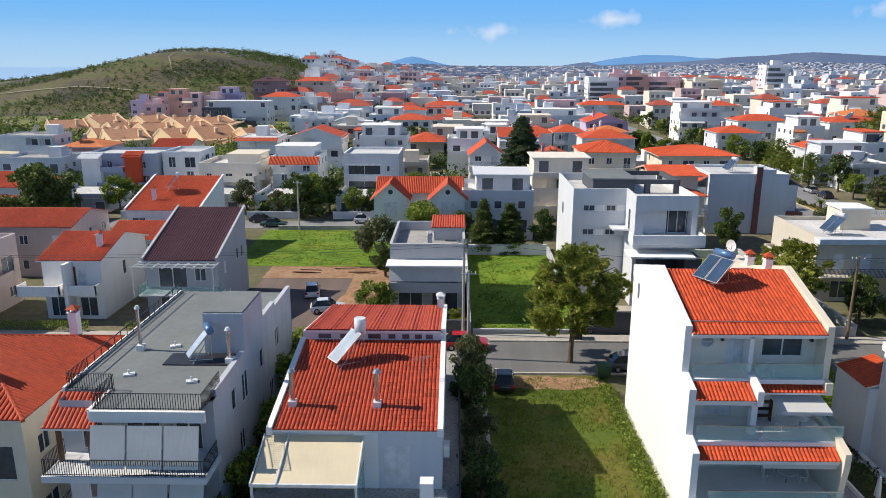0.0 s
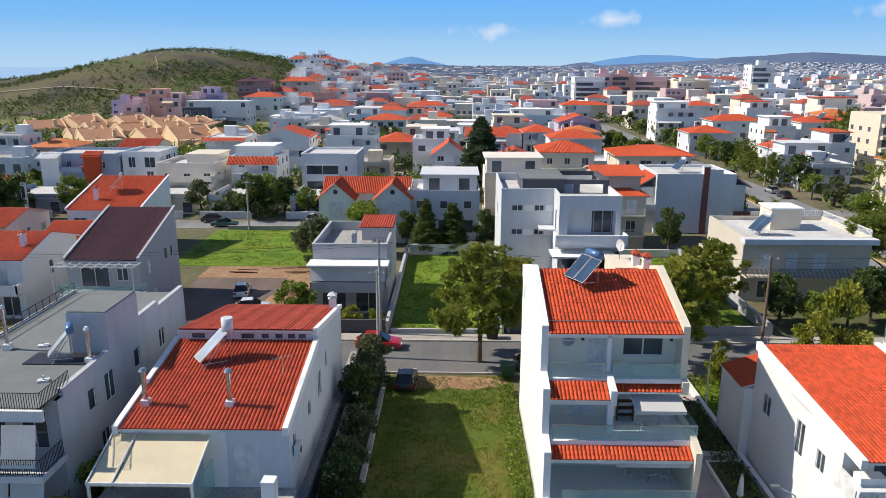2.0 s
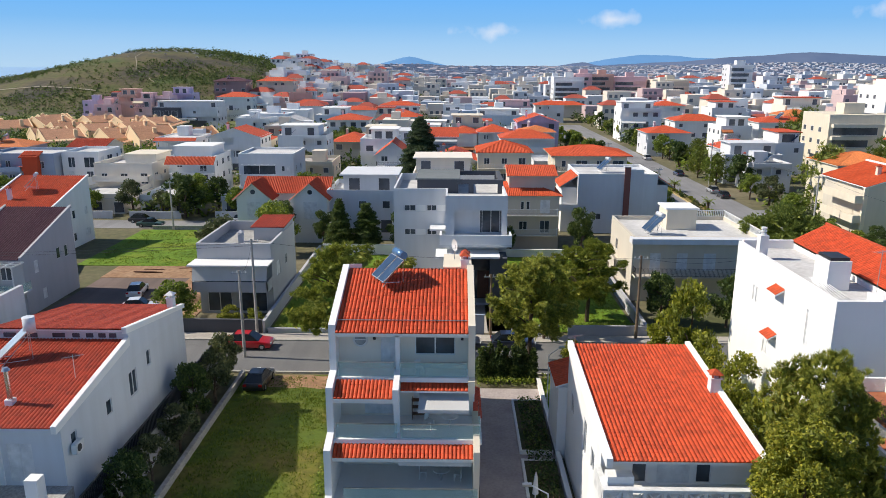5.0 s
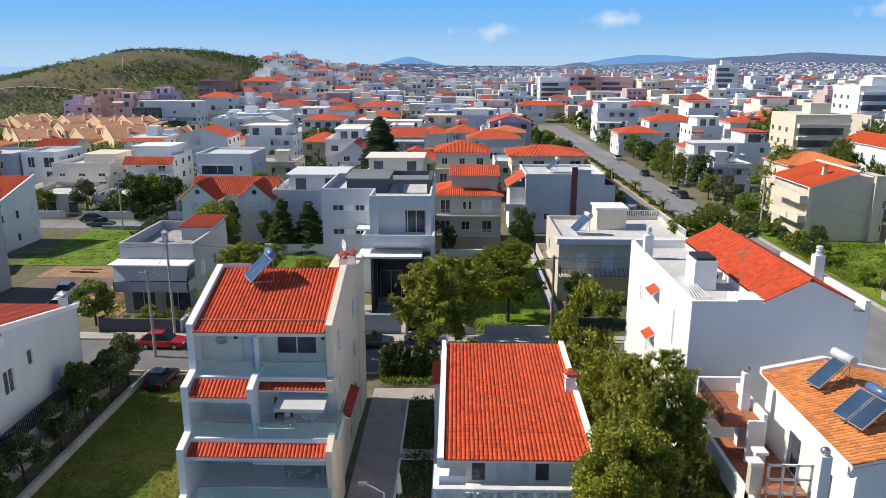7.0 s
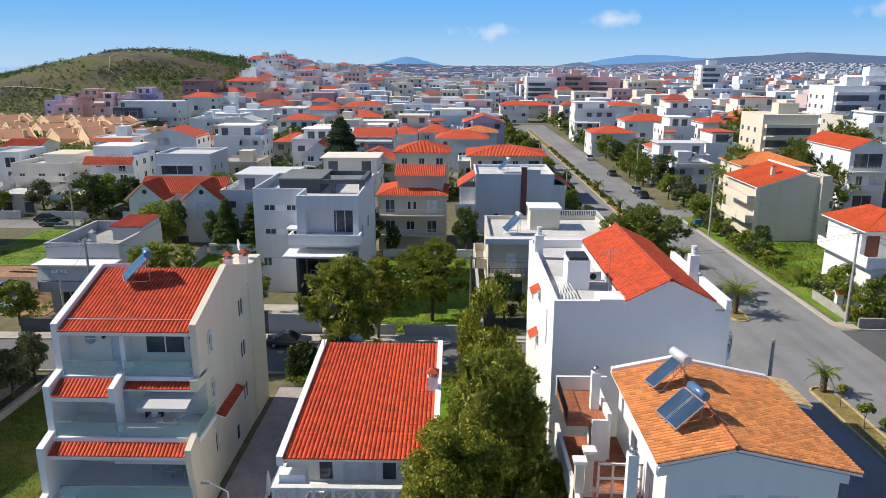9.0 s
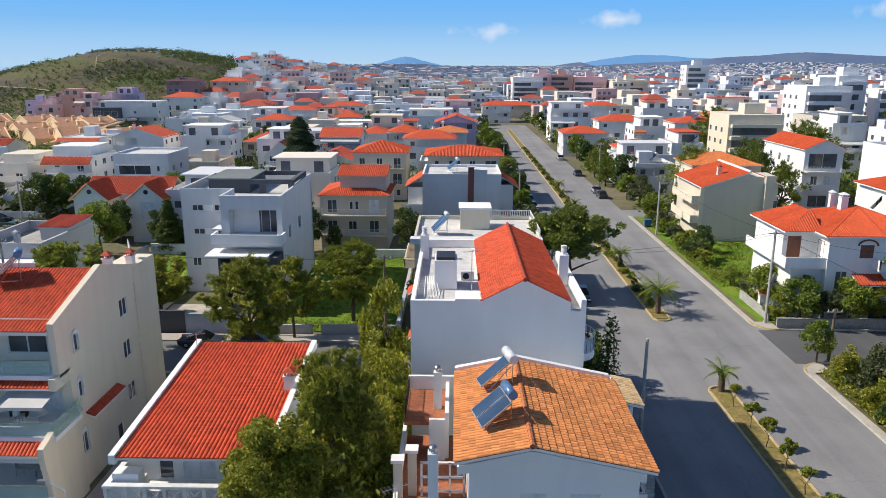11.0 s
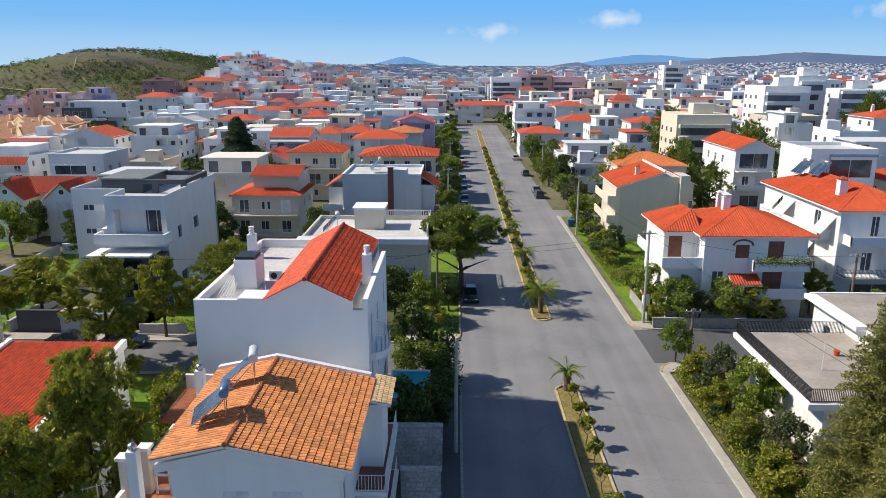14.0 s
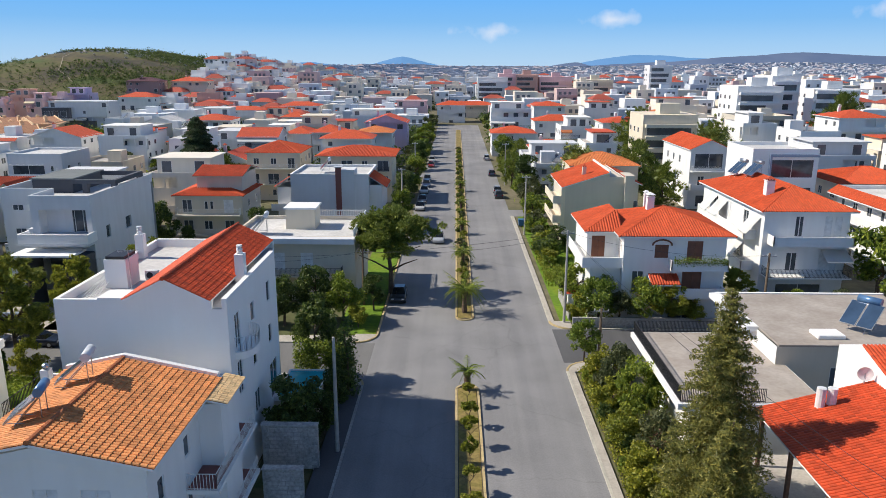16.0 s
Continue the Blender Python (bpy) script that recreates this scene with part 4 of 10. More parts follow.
def paint(c):
    if c not in PAINTS:
        m, n, l, b = base_mat("car_paint_%d" % len(PAINTS), 0.28, 0.0)
        col = ramp(n, l, noise_node(n, l, world_pos(n), 1.5, 3), [(0.3, shade(c, .92)), (0.7, c)])
        l.new(col, b.inputs["Base Color"])
        b.inputs["Coat Weight"].default_value = 0.7
        PAINTS[c] = m
    return PAINTS[c]


CARS = {}


def car_meshes(L, W, H, kind):
    key = (L, W, H, kind)
    if key in CARS:
        return CARS[key]
    h = W / 2
    # side outline, nose at -L/2 in local y
    hood, rear = (.25, .95) if kind == "hatch" else (.26, .82) if kind == "saloon" else (.12, .98)
    bot, belt = .24, H * .60
    low = [(-.49, bot), (-.5, belt * .62), (-.455, belt * .82), (hood - .5, belt * .98), (rear - .5 - (0 if kind != "saloon" else 0.0), belt), (.485, belt * .95), (.5, belt * .6), (.485, bot)]
    roof = [(hood - .5, belt * .97), (hood - .5 + .19, H * .97), (hood - .5 + .27, H), (rear - .5 - (.16 if kind == "hatch" else .22 if kind == "saloon" else .05), H * .98), (rear - .5, belt * .97)]
    def loft(bm, prof, w0, w1, zmid, mi=0):
        rings = []
        for sg in (-1, 1):
            rings.append([bm.verts.new((sg * (w0 if z <= zmid else w1), y * L, z)) for y, z in prof])
        n = len(prof)
        for k in range(n):
            bm.faces.new((rings[0][k], rings[0][(k + 1) % n], rings[1][(k + 1) % n], rings[1][k])).material_index = mi
        bm.faces.new(rings[0][::-1]).material_index = mi
        bm.faces.new(rings[1]).material_index = mi
    b0 = bmesh.new()
    loft(b0, low, h, h * .97, belt * .8)
    bmesh.ops.recalc_face_normals(b0, faces=b0.faces[:])
    bmesh.ops.bevel(b0, geom=b0.edges[:], offset=.1, segments=3, affect="EDGES", profile=.55)
    for f in b0.faces:
        f.smooth = True
    b1 = bmesh.new()
    loft(b1, roof, h * .93, h * .70, belt + .01)
    bmesh.ops.recalc_face_normals(b1, faces=b1.faces[:])
    bmesh.ops.bevel(b1, geom=b1.edges[:], offset=.04, segments=1, affect="EDGES")
    b2 = bmesh.new()
    y0, y1 = roof[1][0] * L + .12, roof[3][0] * L - .02
    box(b2, -h * .66, h * .66, y0, y1, H - .06, H + .012)
    bmesh.ops.bevel(b2, geom=b2.edges[:], offset=.03, segments=2, affect="EDGES")
    bw = bmesh.new()
    rod(bw, (-.1, 0, 0), (.1, 0, 0), .31, seg=16)
    br = bmesh.new()
    rod(br, (-.105, 0, 0), (.105, 0, 0), .18, seg=10)
    bl = bmesh.new()
    box(bl, -.16, .16, -.03, .03, -.07, .07)
    CARS[key] = (b0, b1, b2, to_mesh("tyre", bw, TYRE), to_mesh("rim", br, METAL), to_mesh("headlight", bl, LAMPW))
    m = CARS[key]
    CARS[key] = (to_mesh("body", b0), to_mesh("cabin_glass", b1, CARGLASS), to_mesh("roof_panel", b2), *m[3:])
    bl = bmesh.new()
    box(bl, -.14, .14, -.03, .03, -.1, .1)
    CARS[key] += (to_mesh("tail_light", bl, LAMPR),)
    return CARS[key]


def car(x, y, rz, c, label, L=4.0, W=1.7, H=1.45, kind="hatch"):
    """rz 0 drives towards -y."""
    body, glass, top, tyre, rim, lamp, tail = car_meshes(L, W, H, kind)
    ob = thing("car", label, "car", (x, y, 0.03), rz, "parked cars")
    for nm, me in (("body", body), ("roof_panel", top)):
        me = me.copy()
        me.materials.append(paint(c))
        part(nm, me, None, ob)
    part("cabin_glass", glass, None, ob)
    for sx in (-1, 1):
        for fy in (-.31, .30):
            w = part("wheel", tyre, None, ob, "", (sx * (W / 2 - .08), fy * L, .31))
            part("rim", rim, None, w)
        part("headlight", lamp, None, ob, "", (sx * W * .34, -L / 2 + .02, H * .42))
        part("tail_light", tail, None, ob, "", (sx * W * .38, L / 2 - .02, H * .5))
    return ob


# street furniture ---------------------------------------------------
POLE_C = plain("concrete_pole", (0.42, 0.40, 0.37), 0.9, 0, .2, 3)
POLE_W = plain("wooden_pole", (0.20, 0.14, 0.09), 0.9, 0, .3, 4)


def power_pole(x, y, h, mat=POLE_C, arm=True, label="tall grey concrete power pole with crossarm and insulators"):
    ob = thing("power_pole", label, "pole", (x, y, 0), 0, "power poles")
    bm = bmesh.new()
    rod(bm, (0, 0, -.3), (0, 0, h), .16, .10, seg=10)
    part("pole", bm, mat, ob)
    if arm:
        bm = bmesh.new()
        box(bm, -.7, .7, -.05, .05, h - .35, h - .25)
        part("crossarm", bm, METAL, ob)
        for k in range(4):
            bm = bmesh.new()
            rod(bm, (-.6 + .4 * k, 0, h - .25), (-.6 + .4 * k, 0, h - .05), .04, .03, seg=6)
            part("insulator", bm, WHITEPAINT, ob)


def cable(a, b, sag=.6, r=.014):
    cu = bpy.data.curves.new("overhead_cable", "CURVE")
    cu.dimensions, cu.bevel_depth, cu.bevel_resolution = "3D", r, 0
    sp = cu.splines.new("POLY")
    n = 16
    sp.points.add(n)
    a, b = Vector(a), Vector(b)
    for k in range(n + 1):
        f = k / n
        sp.points[k].co = (*(a + (b - a) * f - Vector((0, 0, sag * 4 * f * (1 - f)))), 1)
    cu.materials.append(DARKMETAL)
    tagged(new("overhead_cable", cu), "thin dark overhead cable strung between poles", "cable", "cables")

# tiled roofs built tile by tile --------------------------------------


def tile_geo_mat(name, c):
    m, n, l, b = base_mat(name, 0.7)
    g = n.new("ShaderNodeNewGeometry")
    r = math_node(n, l, "FRACT", math_node(n, l, "ADD", g.outputs["Random Per Island"], n.new("ShaderNodeObjectInfo").outputs["Random"]))
    col = ramp(n, l, r, [(0, shade(c, .74)), (.5, c), (1, shade(c, 1.16))])
    col = mix(n, l, "MULTIPLY", .28, col, ramp(n, l, noise_node(n, l, g.outputs["Position"], .8, 5), [(.3, (.62, .56, .52)), (.62, (1, 1, 1))]))
    l.new(col, b.inputs["Base Color"])
    bump(n, l, b, noise_node(n, l, g.outputs["Position"], 30, 3), .2, .01)
    return m


TG_RED = tile_geo_mat("red_barrel_tile", (0.62, 0.08, 0.02))
TG_ORANGE = tile_geo_mat("orange_barrel_tile", (0.76, 0.30, 0.095))
TG_DARK = tile_geo_mat("weathered_red_barrel_tile", (0.46, 0.062, 0.022))
ARCH = [(-.125, 0), (-.09, .052), (0, .078), (.09, .052), (.125, 0)]


def tile_field(roof, o, ud, vd, W, L, mat, step=.222, course=.345, pieces=300):
    """Barrel tiles in courses from the eave o up vd. The lowest courses are single pieces, the rest one joined part."""
    o, ud, vd = Vector(o), Vector(ud).normalized(), Vector(vd).normalized()
    nd = ud.cross(vd)
    rot = Matrix((ud, vd, nd)).transposed().to_4x4()
    cols, rows = int(W / step), int(math.ceil(L / course))
    step, course = W / cols, L / rows
    k = step / .27
    lift = .03 if mat is TG_ORANGE else .014
    pts = [(u * k, -.03, h + lift) for u, h in ARCH] + [(u * k * (.86 if lift > .02 else .94), course + .03, h * .9) for u, h in ARCH] + [(-.1 * k, -.03, .0), (.1 * k, -.03, .0)]
    faces = [(i, i + 1, i + 6, i + 5) for i in range(4)] + [(10, 0, 1, 2, 3, 4, 11)]
    one = bpy.data.meshes.new("tile")
    one.from_pydata(pts, [], [f[::-1] for f in faces[:4]] + [faces[4]])
    one.materials.append(mat)
    rng = random.Random(cols)
    V, F = [], []
    for r in range(rows):
        for c in range(cols):
            at = o + ud * ((c + .5) * step) + vd * (r * course) + nd * (.02 + rng.uniform(-.003, .003))
            if r * cols + c < pieces:
                t = new("tile", one)
                t.parent = roof
                t.matrix_basis = Matrix.Translation(at) @ rot
            else:
                n = len(V)
                V += [tuple(at + ud * p[0] + vd * p[1] + nd * p[2]) for p in pts]
                F += [tuple(n + i for i in f[::-1]) for f in faces[:4]] + [tuple(n + i for i in faces[4])]
    if V:
        me = bpy.data.meshes.new("upper_tiles")
        me.from_pydata(V, [], F)
        me.materials.append(mat)
        q = part("upper_tiles", me, None, roof)
        q["kind"] = "stuff"


def prism_x(bm, prof, x0, x1, mi=0):
    """A (y, z) outline, drawn clockwise or not, stretched from x0 to x1."""
    a = [bm.verts.new((x0, y, z)) for y, z in prof]
    b = [bm.verts.new((x1, y, z)) for y, z in prof]
    fs = [bm.faces.new(a), bm.faces.new(b[::-1])]
    for i in range(len(prof)):
        j = (i + 1) % len(prof)
        fs.append(bm.faces.new((a[j], a[i], b[i], b[j])))
    for f in fs:
        f.material_index = mi
    bmesh.ops.recalc_face_normals(bm, faces=fs)


def prism_y(bm, prof, y0, y1, mi=0):
    a = [bm.verts.new((x, y0, z)) for x, z in prof]
    b = [bm.verts.new((x, y1, z)) for x, z in prof]
    fs = [bm.faces.new(a), bm.faces.new(b[::-1])]
    for i in range(len(prof)):
        j = (i + 1) % len(prof)
        fs.append(bm.faces.new((a[j], a[i], b[i], b[j])))
    for f in fs:
        f.material_index = mi
    bmesh.ops.recalc_face_normals(bm, faces=fs)


def solid(name, parent, mat, *boxes, label="", bevel=0.0):
    bm = bmesh.new()
    for b in boxes:
        box(bm, *b)
    if bevel:
        bmesh.ops.bevel(bm, geom=bm.edges[:], offset=bevel, segments=2, affect="EDGES")
    return part(name, bm, mat, parent, label)


def slope_part(name, parent, o, ud, vd, W, L, mat, edge, tiles=None, pieces=300, cap=None):
    """A slab of roof with tiles laid on it."""
    o, ud, vd = Vector(o), Vector(ud).normalized(), Vector(vd).normalized()
    bm = bmesh.new()
    RIBS[0] = not tiles
    roof_slope(bm, [o, o + ud * W, o + ud * W + vd * L, o + vd * L], .12)
    RIBS[0] = True
    r = part(name, bm, [mat, edge], parent)
    if tiles:
        tile_field(r, o, ud, vd, W, L, tiles, pieces=pieces)
    return r


def fabric(name, c):
    m, n, l, b = base_mat(name, .9)
    p = world_pos(n)
    col = ramp(n, l, noise_node(n, l, p, .6, 4), [(.3, shade(c, .86)), (.7, c)])
    l.new(col, b.inputs["Base Color"])
    bump(n, l, b, noise_node(n, l, p, 1.6, 3, (4, 1, 1)), .25, .04)
    return m


CANVAS = fabric("beige_canvas", (0.74, 0.64, 0.44))
AWNING = fabric("grey_white_awning", (0.62, 0.62, 0.60))
CLAY = ground_mat("red_floor_tile", [(.3, (.34, .11, .05)), (.7, (.42, .15, .07))], .6, 5)
TANKW = plain("white_tank", (.7, .71, .72), .3)
TANKB = plain("blue_tank", (.13, .25, .44), .3, .35)
CHROME = plain("stainless_flue", (.55, .55, .55), .25, .9)
STONE = ground_mat("pale_stone_wall", [(.3, (.40, .38, .36)), (.7, (.58, .56, .53))], 1.2, 5)
POOLW = plain("pool_water", (.03, .45, .55), .05, 0, .15, 1)
WOOD = plain("stained_timber", (.16, .07, .035), .6, 0, .3, 6)


def flue(parent_label, x, y, z, h, r=.14, cap=METAL):
    ob = thing("chimney_flue", parent_label, "chimney", (x, y, z), 0, "flues")
    bm = bmesh.new()
    rod(bm, (0, 0, -.3), (0, 0, h), r, seg=12)
    part("pipe", bm, CHROME, ob)
    bm = bmesh.new()
    box(bm, -.22, .22, -.22, .22, -.35, .3)
    part("base", bm, WHITEPAINT, ob)
    bm = bmesh.new()
    rod(bm, (0, 0, h), (0, 0, h + .18), r * 1.7, r * .9, seg=12)
    part("cowl", bm, cap, ob)


def ac_unit(x, y, z, rz=0):
    ob = thing("air_conditioner", "white outdoor air conditioning unit with a round fan grille", "air conditioner", (x, y, z), rz, "air conditioners")
    solid("casing", ob, WHITEPAINT, (-.42, .42, -.16, .16, 0, .62), bevel=.02)
    bm = bmesh.new()
    rod(bm, (-.1, -.175, .31), (-.1, -.155, .31), .22, seg=16)
    part("fan_grille", bm, DARKMETAL, ob)


def dish(x, y, z, rz, s=.45):
    ob = thing("satellite_dish", "white satellite dish on a short bracket", "satellite dish", (x, y, z), rz, "satellite dishes")
    bm = bmesh.new()
    n = 16
    rings = []
    for r, d in ((.02, .12), (.5, .09), (.85, .03), (1, 0)):
        rings.append([bm.verts.new((math.cos(k * math.tau / n) * r * s, -d * s * 2, .6 + s + math.sin(k * math.tau / n) * r * s)) for k in range(n)])
    for p, q in zip(rings, rings[1:]):
        for k in range(n):
            bm.faces.new((p[k], p[(k + 1) % n], q[(k + 1) % n], q[k]))
    part("reflector", bm, WHITEPAINT, ob)
    bm = bmesh.new()
    rod(bm, (0, 0, 0), (0, -.1, .6 + s), .03, seg=6)
    rod(bm, (0, -.1, .6 + s * .2), (0, .5 * s + .3, .6 + s), .015, seg=5)
    part("arm", bm, METAL, ob)


# the white four-storey house with stepped balconies -------------------
B = thing("house", "white stepped house with red tiled roof and glass balconies", "house", (0, 0, 0), 0, "near houses")
bm = bmesh.new()
S = [(14.6, 15.5, 9.8, 10.7), (16.25, 17.25, 8.5, 10.75), (18.3, 20.7, 9.3, 10.75), (15.2, 16.9, 5.4, 7.4), (18.2, 19.2, 5.4, 7.4), (19.7, 21.2, 5.4, 7.5), (14.9, 16.6, 2.9, 3.9), (18.2, 21.2, 2.0, 4.1)]
fb = bmesh.new()
facade(fb, (13.4, 40.0, 0), (1, 0, 0), 8.4, 11.3, [(a - 13.4, b - 13.4, c, d) for a, b, c, d in S[1:]])
part("front_wall", fb, [IVORY, CURTAIN], B, "ivory painted balcony wall")
E_ = [(7.1, 8.2, 8.95, 10.25), (7.1, 8.2, 5.85, 7.15), (7.1, 8.2, 2.6, 3.9), (.8, 1.4, 9.0, 10.2), (.7, 1.3, 5.95, 7.1), (.3, 1.2, 2.2, 3.7), (5.0, 5.8, .6, 1.8)]
facade(bm, (21.8, 51.3, 0), (-1, 0, 0), 8.4, 11.3, [])
eb = bmesh.new()
facade(eb, (21.8, 40.0, 0), (0, 1, 0), 11.3, 11.3, E_)
bmesh.ops.remove_doubles(eb, verts=eb.verts[:], dist=.001)
part("side_wall", eb, [CREAM, MATS["window_glass"]], B, "cream painted side wall")
facade(bm, (13.4, 51.3, 0), (0, -1, 0), 11.3, 11.3, [(1.4, 1.9, 9.6, 10.8)])
part("wall", bm, [BRIGHT, MATS["window_glass"]], B)
for a, b, c, d in S[1:]:
    put_window(B, "S", a, 40.0, c, b - a, d - c, "shutter" if b - a < 1.8 and c > 5 else "glass")
bm = bmesh.new()
rod(bm, (13.8, 39.75, 11.56), (21.4, 39.75, 11.56), .035, seg=6)
part("roof_pipe", bm, METAL, B, "thin grey pipe across the eaves")
for u0, u1, c, d in E_:
    put_window(B, "E", 21.8, 40.0 + u0, c, u1 - u0, d - c, "shutter" if c > 9 and u0 > 5 else "glass")
fin = [(51.3, 10.9), (51.3, 11.75), (45.1, 13.45), (38.9, 11.55), (38.9, 8.75), (37.3, 8.35), (37.3, 7.2), (37.3, 5.6), (35.9, 5.2), (35.9, 4.5), (35.9, 2.4), (34.9, 2.1), (34.9, 0), (40.0, 0), (40.0, 10.9)]
for x0, x1, nm in ((13.35, 13.75, "gable_parapet"),):
    bm = bmesh.new()
    prism_x(bm, fin, x0, x1)
    part(nm, bm, BRIGHT, B)
bm = bmesh.new()
prism_x(bm, [(51.3, 10.9), (51.3, 11.75), (45.1, 13.45), (38.9, 11.55), (38.9, 8.2), (40.0, 8.2), (40.0, 10.9)], 21.45, 21.85)
part("gable_parapet", bm, CREAM, B)
bm = bmesh.new()
prism_x(bm, [(38.3, 8.35), (38.3, 7.6), (40.0, 7.6), (40.0, 8.35)], 21.45, 21.85)
part("side_wall", bm, CREAM, B)
bm = bmesh.new()
prism_x(bm, [(40.0, 5.65), (37.2, 5.65), (35.9, 5.2), (35.9, 4.4), (36.3, 2.0), (36.3, 0), (40.0, 0)], 21.75, 22.1)
part("side_wall", bm, CREAM, B)
bm = bmesh.new()
prism_x(bm, [(40.0, 8.7), (38.6, 8.7), (37.2, 8.3), (37.2, 7.4), (37.8, 7.2), (37.8, 5.2), (38.2, 5.2), (38.2, 7.6), (40.0, 7.6)], 17.15, 17.5)
part("dividing_wall", bm, BRIGHT, B)
solid("dividing_wall", B, WHITE, (17.2, 17.45, 39.1, 40.0, 8.4, 11.2))
solid("balcony_slab", B, BRIGHT, (13.75, 21.5, 38.6, 40.0, 8.15, 8.42))
solid("balcony_slab", B, BRIGHT, (13.75, 22.25, 37.0, 40.0, 5.05, 5.32))
solid("balcony_slab", B, BRIGHT, (13.75, 22.05, 35.8, 40.0, 1.7, 1.95))
solid("roof_beam", B, BRIGHT, (13.75, 21.45, 39.1, 39.4, 10.75, 11.15))
solid("lintel", B, BRIGHT, (13.75, 17.15, 37.45, 37.7, 7.35, 7.72))
solid("lintel", B, BRIGHT, (13.75, 21.75, 36.4, 36.65, 4.25, 4.58))
for x0, x1, y, z0, z1 in ((13.9, 17.15, 38.72, 8.46, 9.32), (17.5, 21.4, 38.72, 8.46, 9.32), (13.9, 17.4, 37.12, 5.36, 6.22), (17.6, 22.15, 37.12, 5.36, 6.22), (14.4, 22.0, 35.9, 2.0, 2.86)):
    bal = solid("glass_railing", B, MATS["green_glass"], (x0, x1, y, y + .02, z0, z1))
    bal.visible_shadow = False
    solid("handrail", bal, METAL, (x0, x1, y - .02, y + .04, z1, z1 + .045))
bal = solid("glass_railing", B, MATS["green_glass"], (22.13, 22.15, 37.14, 40.3, 5.36, 6.22))
slope_part("roof", B, (13.75, 38.75, 11.1), (1, 0, 0), (0, 6.35, 2.0), 7.7, 6.65, TILE, BRIGHT, TG_RED, 300)
slope_part("roof", B, (21.45, 51.3, 11.3), (-1, 0, 0), (0, -6.2, 1.8), 7.7, 6.45, TILE, BRIGHT)
for o, W, dy, dz in (((13.78, 37.25, 7.72), 3.35, 1.25, .55), ((17.52, 38.3, 7.75), 3.95, .8, .42), ((13.78, 36.2, 4.6), 7.95, 1.15, .55)):
    slope_part("canopy_roof", B, o, (1, 0, 0), (0, dy, dz), W, math.hypot(dy, dz), TILE, BRIGHT, TG_RED, 120)
bm = bmesh.new()
poly(bm, [(18.6, 37.3, 7.05), (21.5, 37.3, 7.05), (21.5, 38.9, 7.35), (18.6, 38.9, 7.35)])
poly(bm, [(18.6, 37.3, 7.05), (18.6, 37.3, 6.85), (21.5, 37.3, 6.85), (21.5, 37.3, 7.05)])
part("awning", bm, AWNING, B, "rolled white fabric awning")
bm = bmesh.new()
for k in range(24):
    a, b = k / 24 * math.tau, (k + 1) / 24 * math.tau
    poly(bm, [(15.05 + .46 * math.cos(a), 39.96, 10.25 + .46 * math.sin(a)), (15.05 + .46 * math.cos(b), 39.96, 10.25 + .46 * math.sin(b)), (15.05 + .34 * math.cos(b), 39.92, 10.25 + .34 * math.sin(b)), (15.05 + .34 * math.cos(a), 39.92, 10.25 + .34 * math.sin(a))])
rw = part("round_window", bm, FRAME, B)
bm = bmesh.new()
rod(bm, (15.05, 40.01, 10.25), (15.05, 39.97, 10.25), .36, seg=24)
part("pane", bm, CURTAIN, rw)
solid("glazing_bar", rw, FRAME, (14.7, 15.4, 39.92, 39.96, 10.23, 10.27))
bm = bmesh.new()
for k in range(16):
    x = 17.5 + k * .26
    poly(bm, [(x, 36.38, 4.28), (x, 36.38, 4.08), (x + .065, 36.38, 4.02), (x + .195, 36.38, 4.02), (x + .26, 36.38, 4.08), (x + .26, 36.38, 4.28)])
bmesh.ops.remove_doubles(bm, verts=bm.verts[:], dist=.001)
part("awning_fringe", bm, AWNING, B, "white scalloped awning fringe")
shelf = thing("balcony_shelf", "light wooden shelf rack on a balcony", "shelf", (18.6, 39.6, 5.32), 0)
for z in (.3, .75, 1.2):
    solid("board", shelf, WOOD, (-.5, .5, -.18, .18, z, z + .05))
for x in (-.5, .46):
    solid("side", shelf, WOOD, (x, x + .04, -.18, .18, 0, 1.35))
for x in (15.9, 21.1):
    solid("wall_lantern", B, DARKMETAL, (x - .08, x + .08, 39.8, 40.0, 10.3, 10.65))
slope_part("canopy_roof", B, (22.35, 41.2, 4.5), (0, 1, 0), (-.55, 0, .22), 4.4, .592, TILE2, BRIGHT, TG_DARK, 60)
for y, z, w, h in ((40.77, 9.0, .66, 1.2), (40.67, 5.95, .66, 1.15), (40.27, 2.2, .96, 1.5)):
    bm = bmesh.new()
    arch = [(y + w / 2 + w / 2 * math.cos(math.pi * k / 10), z + h - .1 + w * .45 * math.sin(math.pi * k / 10)) for k in range(11)]
    for (y0, z0), (y1, z1) in zip([(y + w, z)] + arch, arch + [(y, z)]):
        rod(bm, (21.84, y0, z0), (21.84, y1, z1), .06, seg=6)
    poly(bm, [(21.815, q0, q1) for q0, q1 in arch])
    part("window_arch", bm, FRAME, B, "white arched window surround")
chimney(B, 21.3, 47.2, 12.9, .35, .5, BRIGHT)
solid("stair_tower", B, CREAM, (19.8, 21.86, 49.6, 53.3, 0, 12.0), label="cream painted stair tower")
chimney(B, 21.4, 50.4, 12.2, .4, .5, BRIGHT)
solar_heater(15.8, 43.4, 12.7, -62, 2, 42, .95, TANKB, "solar heater with twin dark collectors and a blue tank")
dish(20.6, 52.0, 12.0, 120)


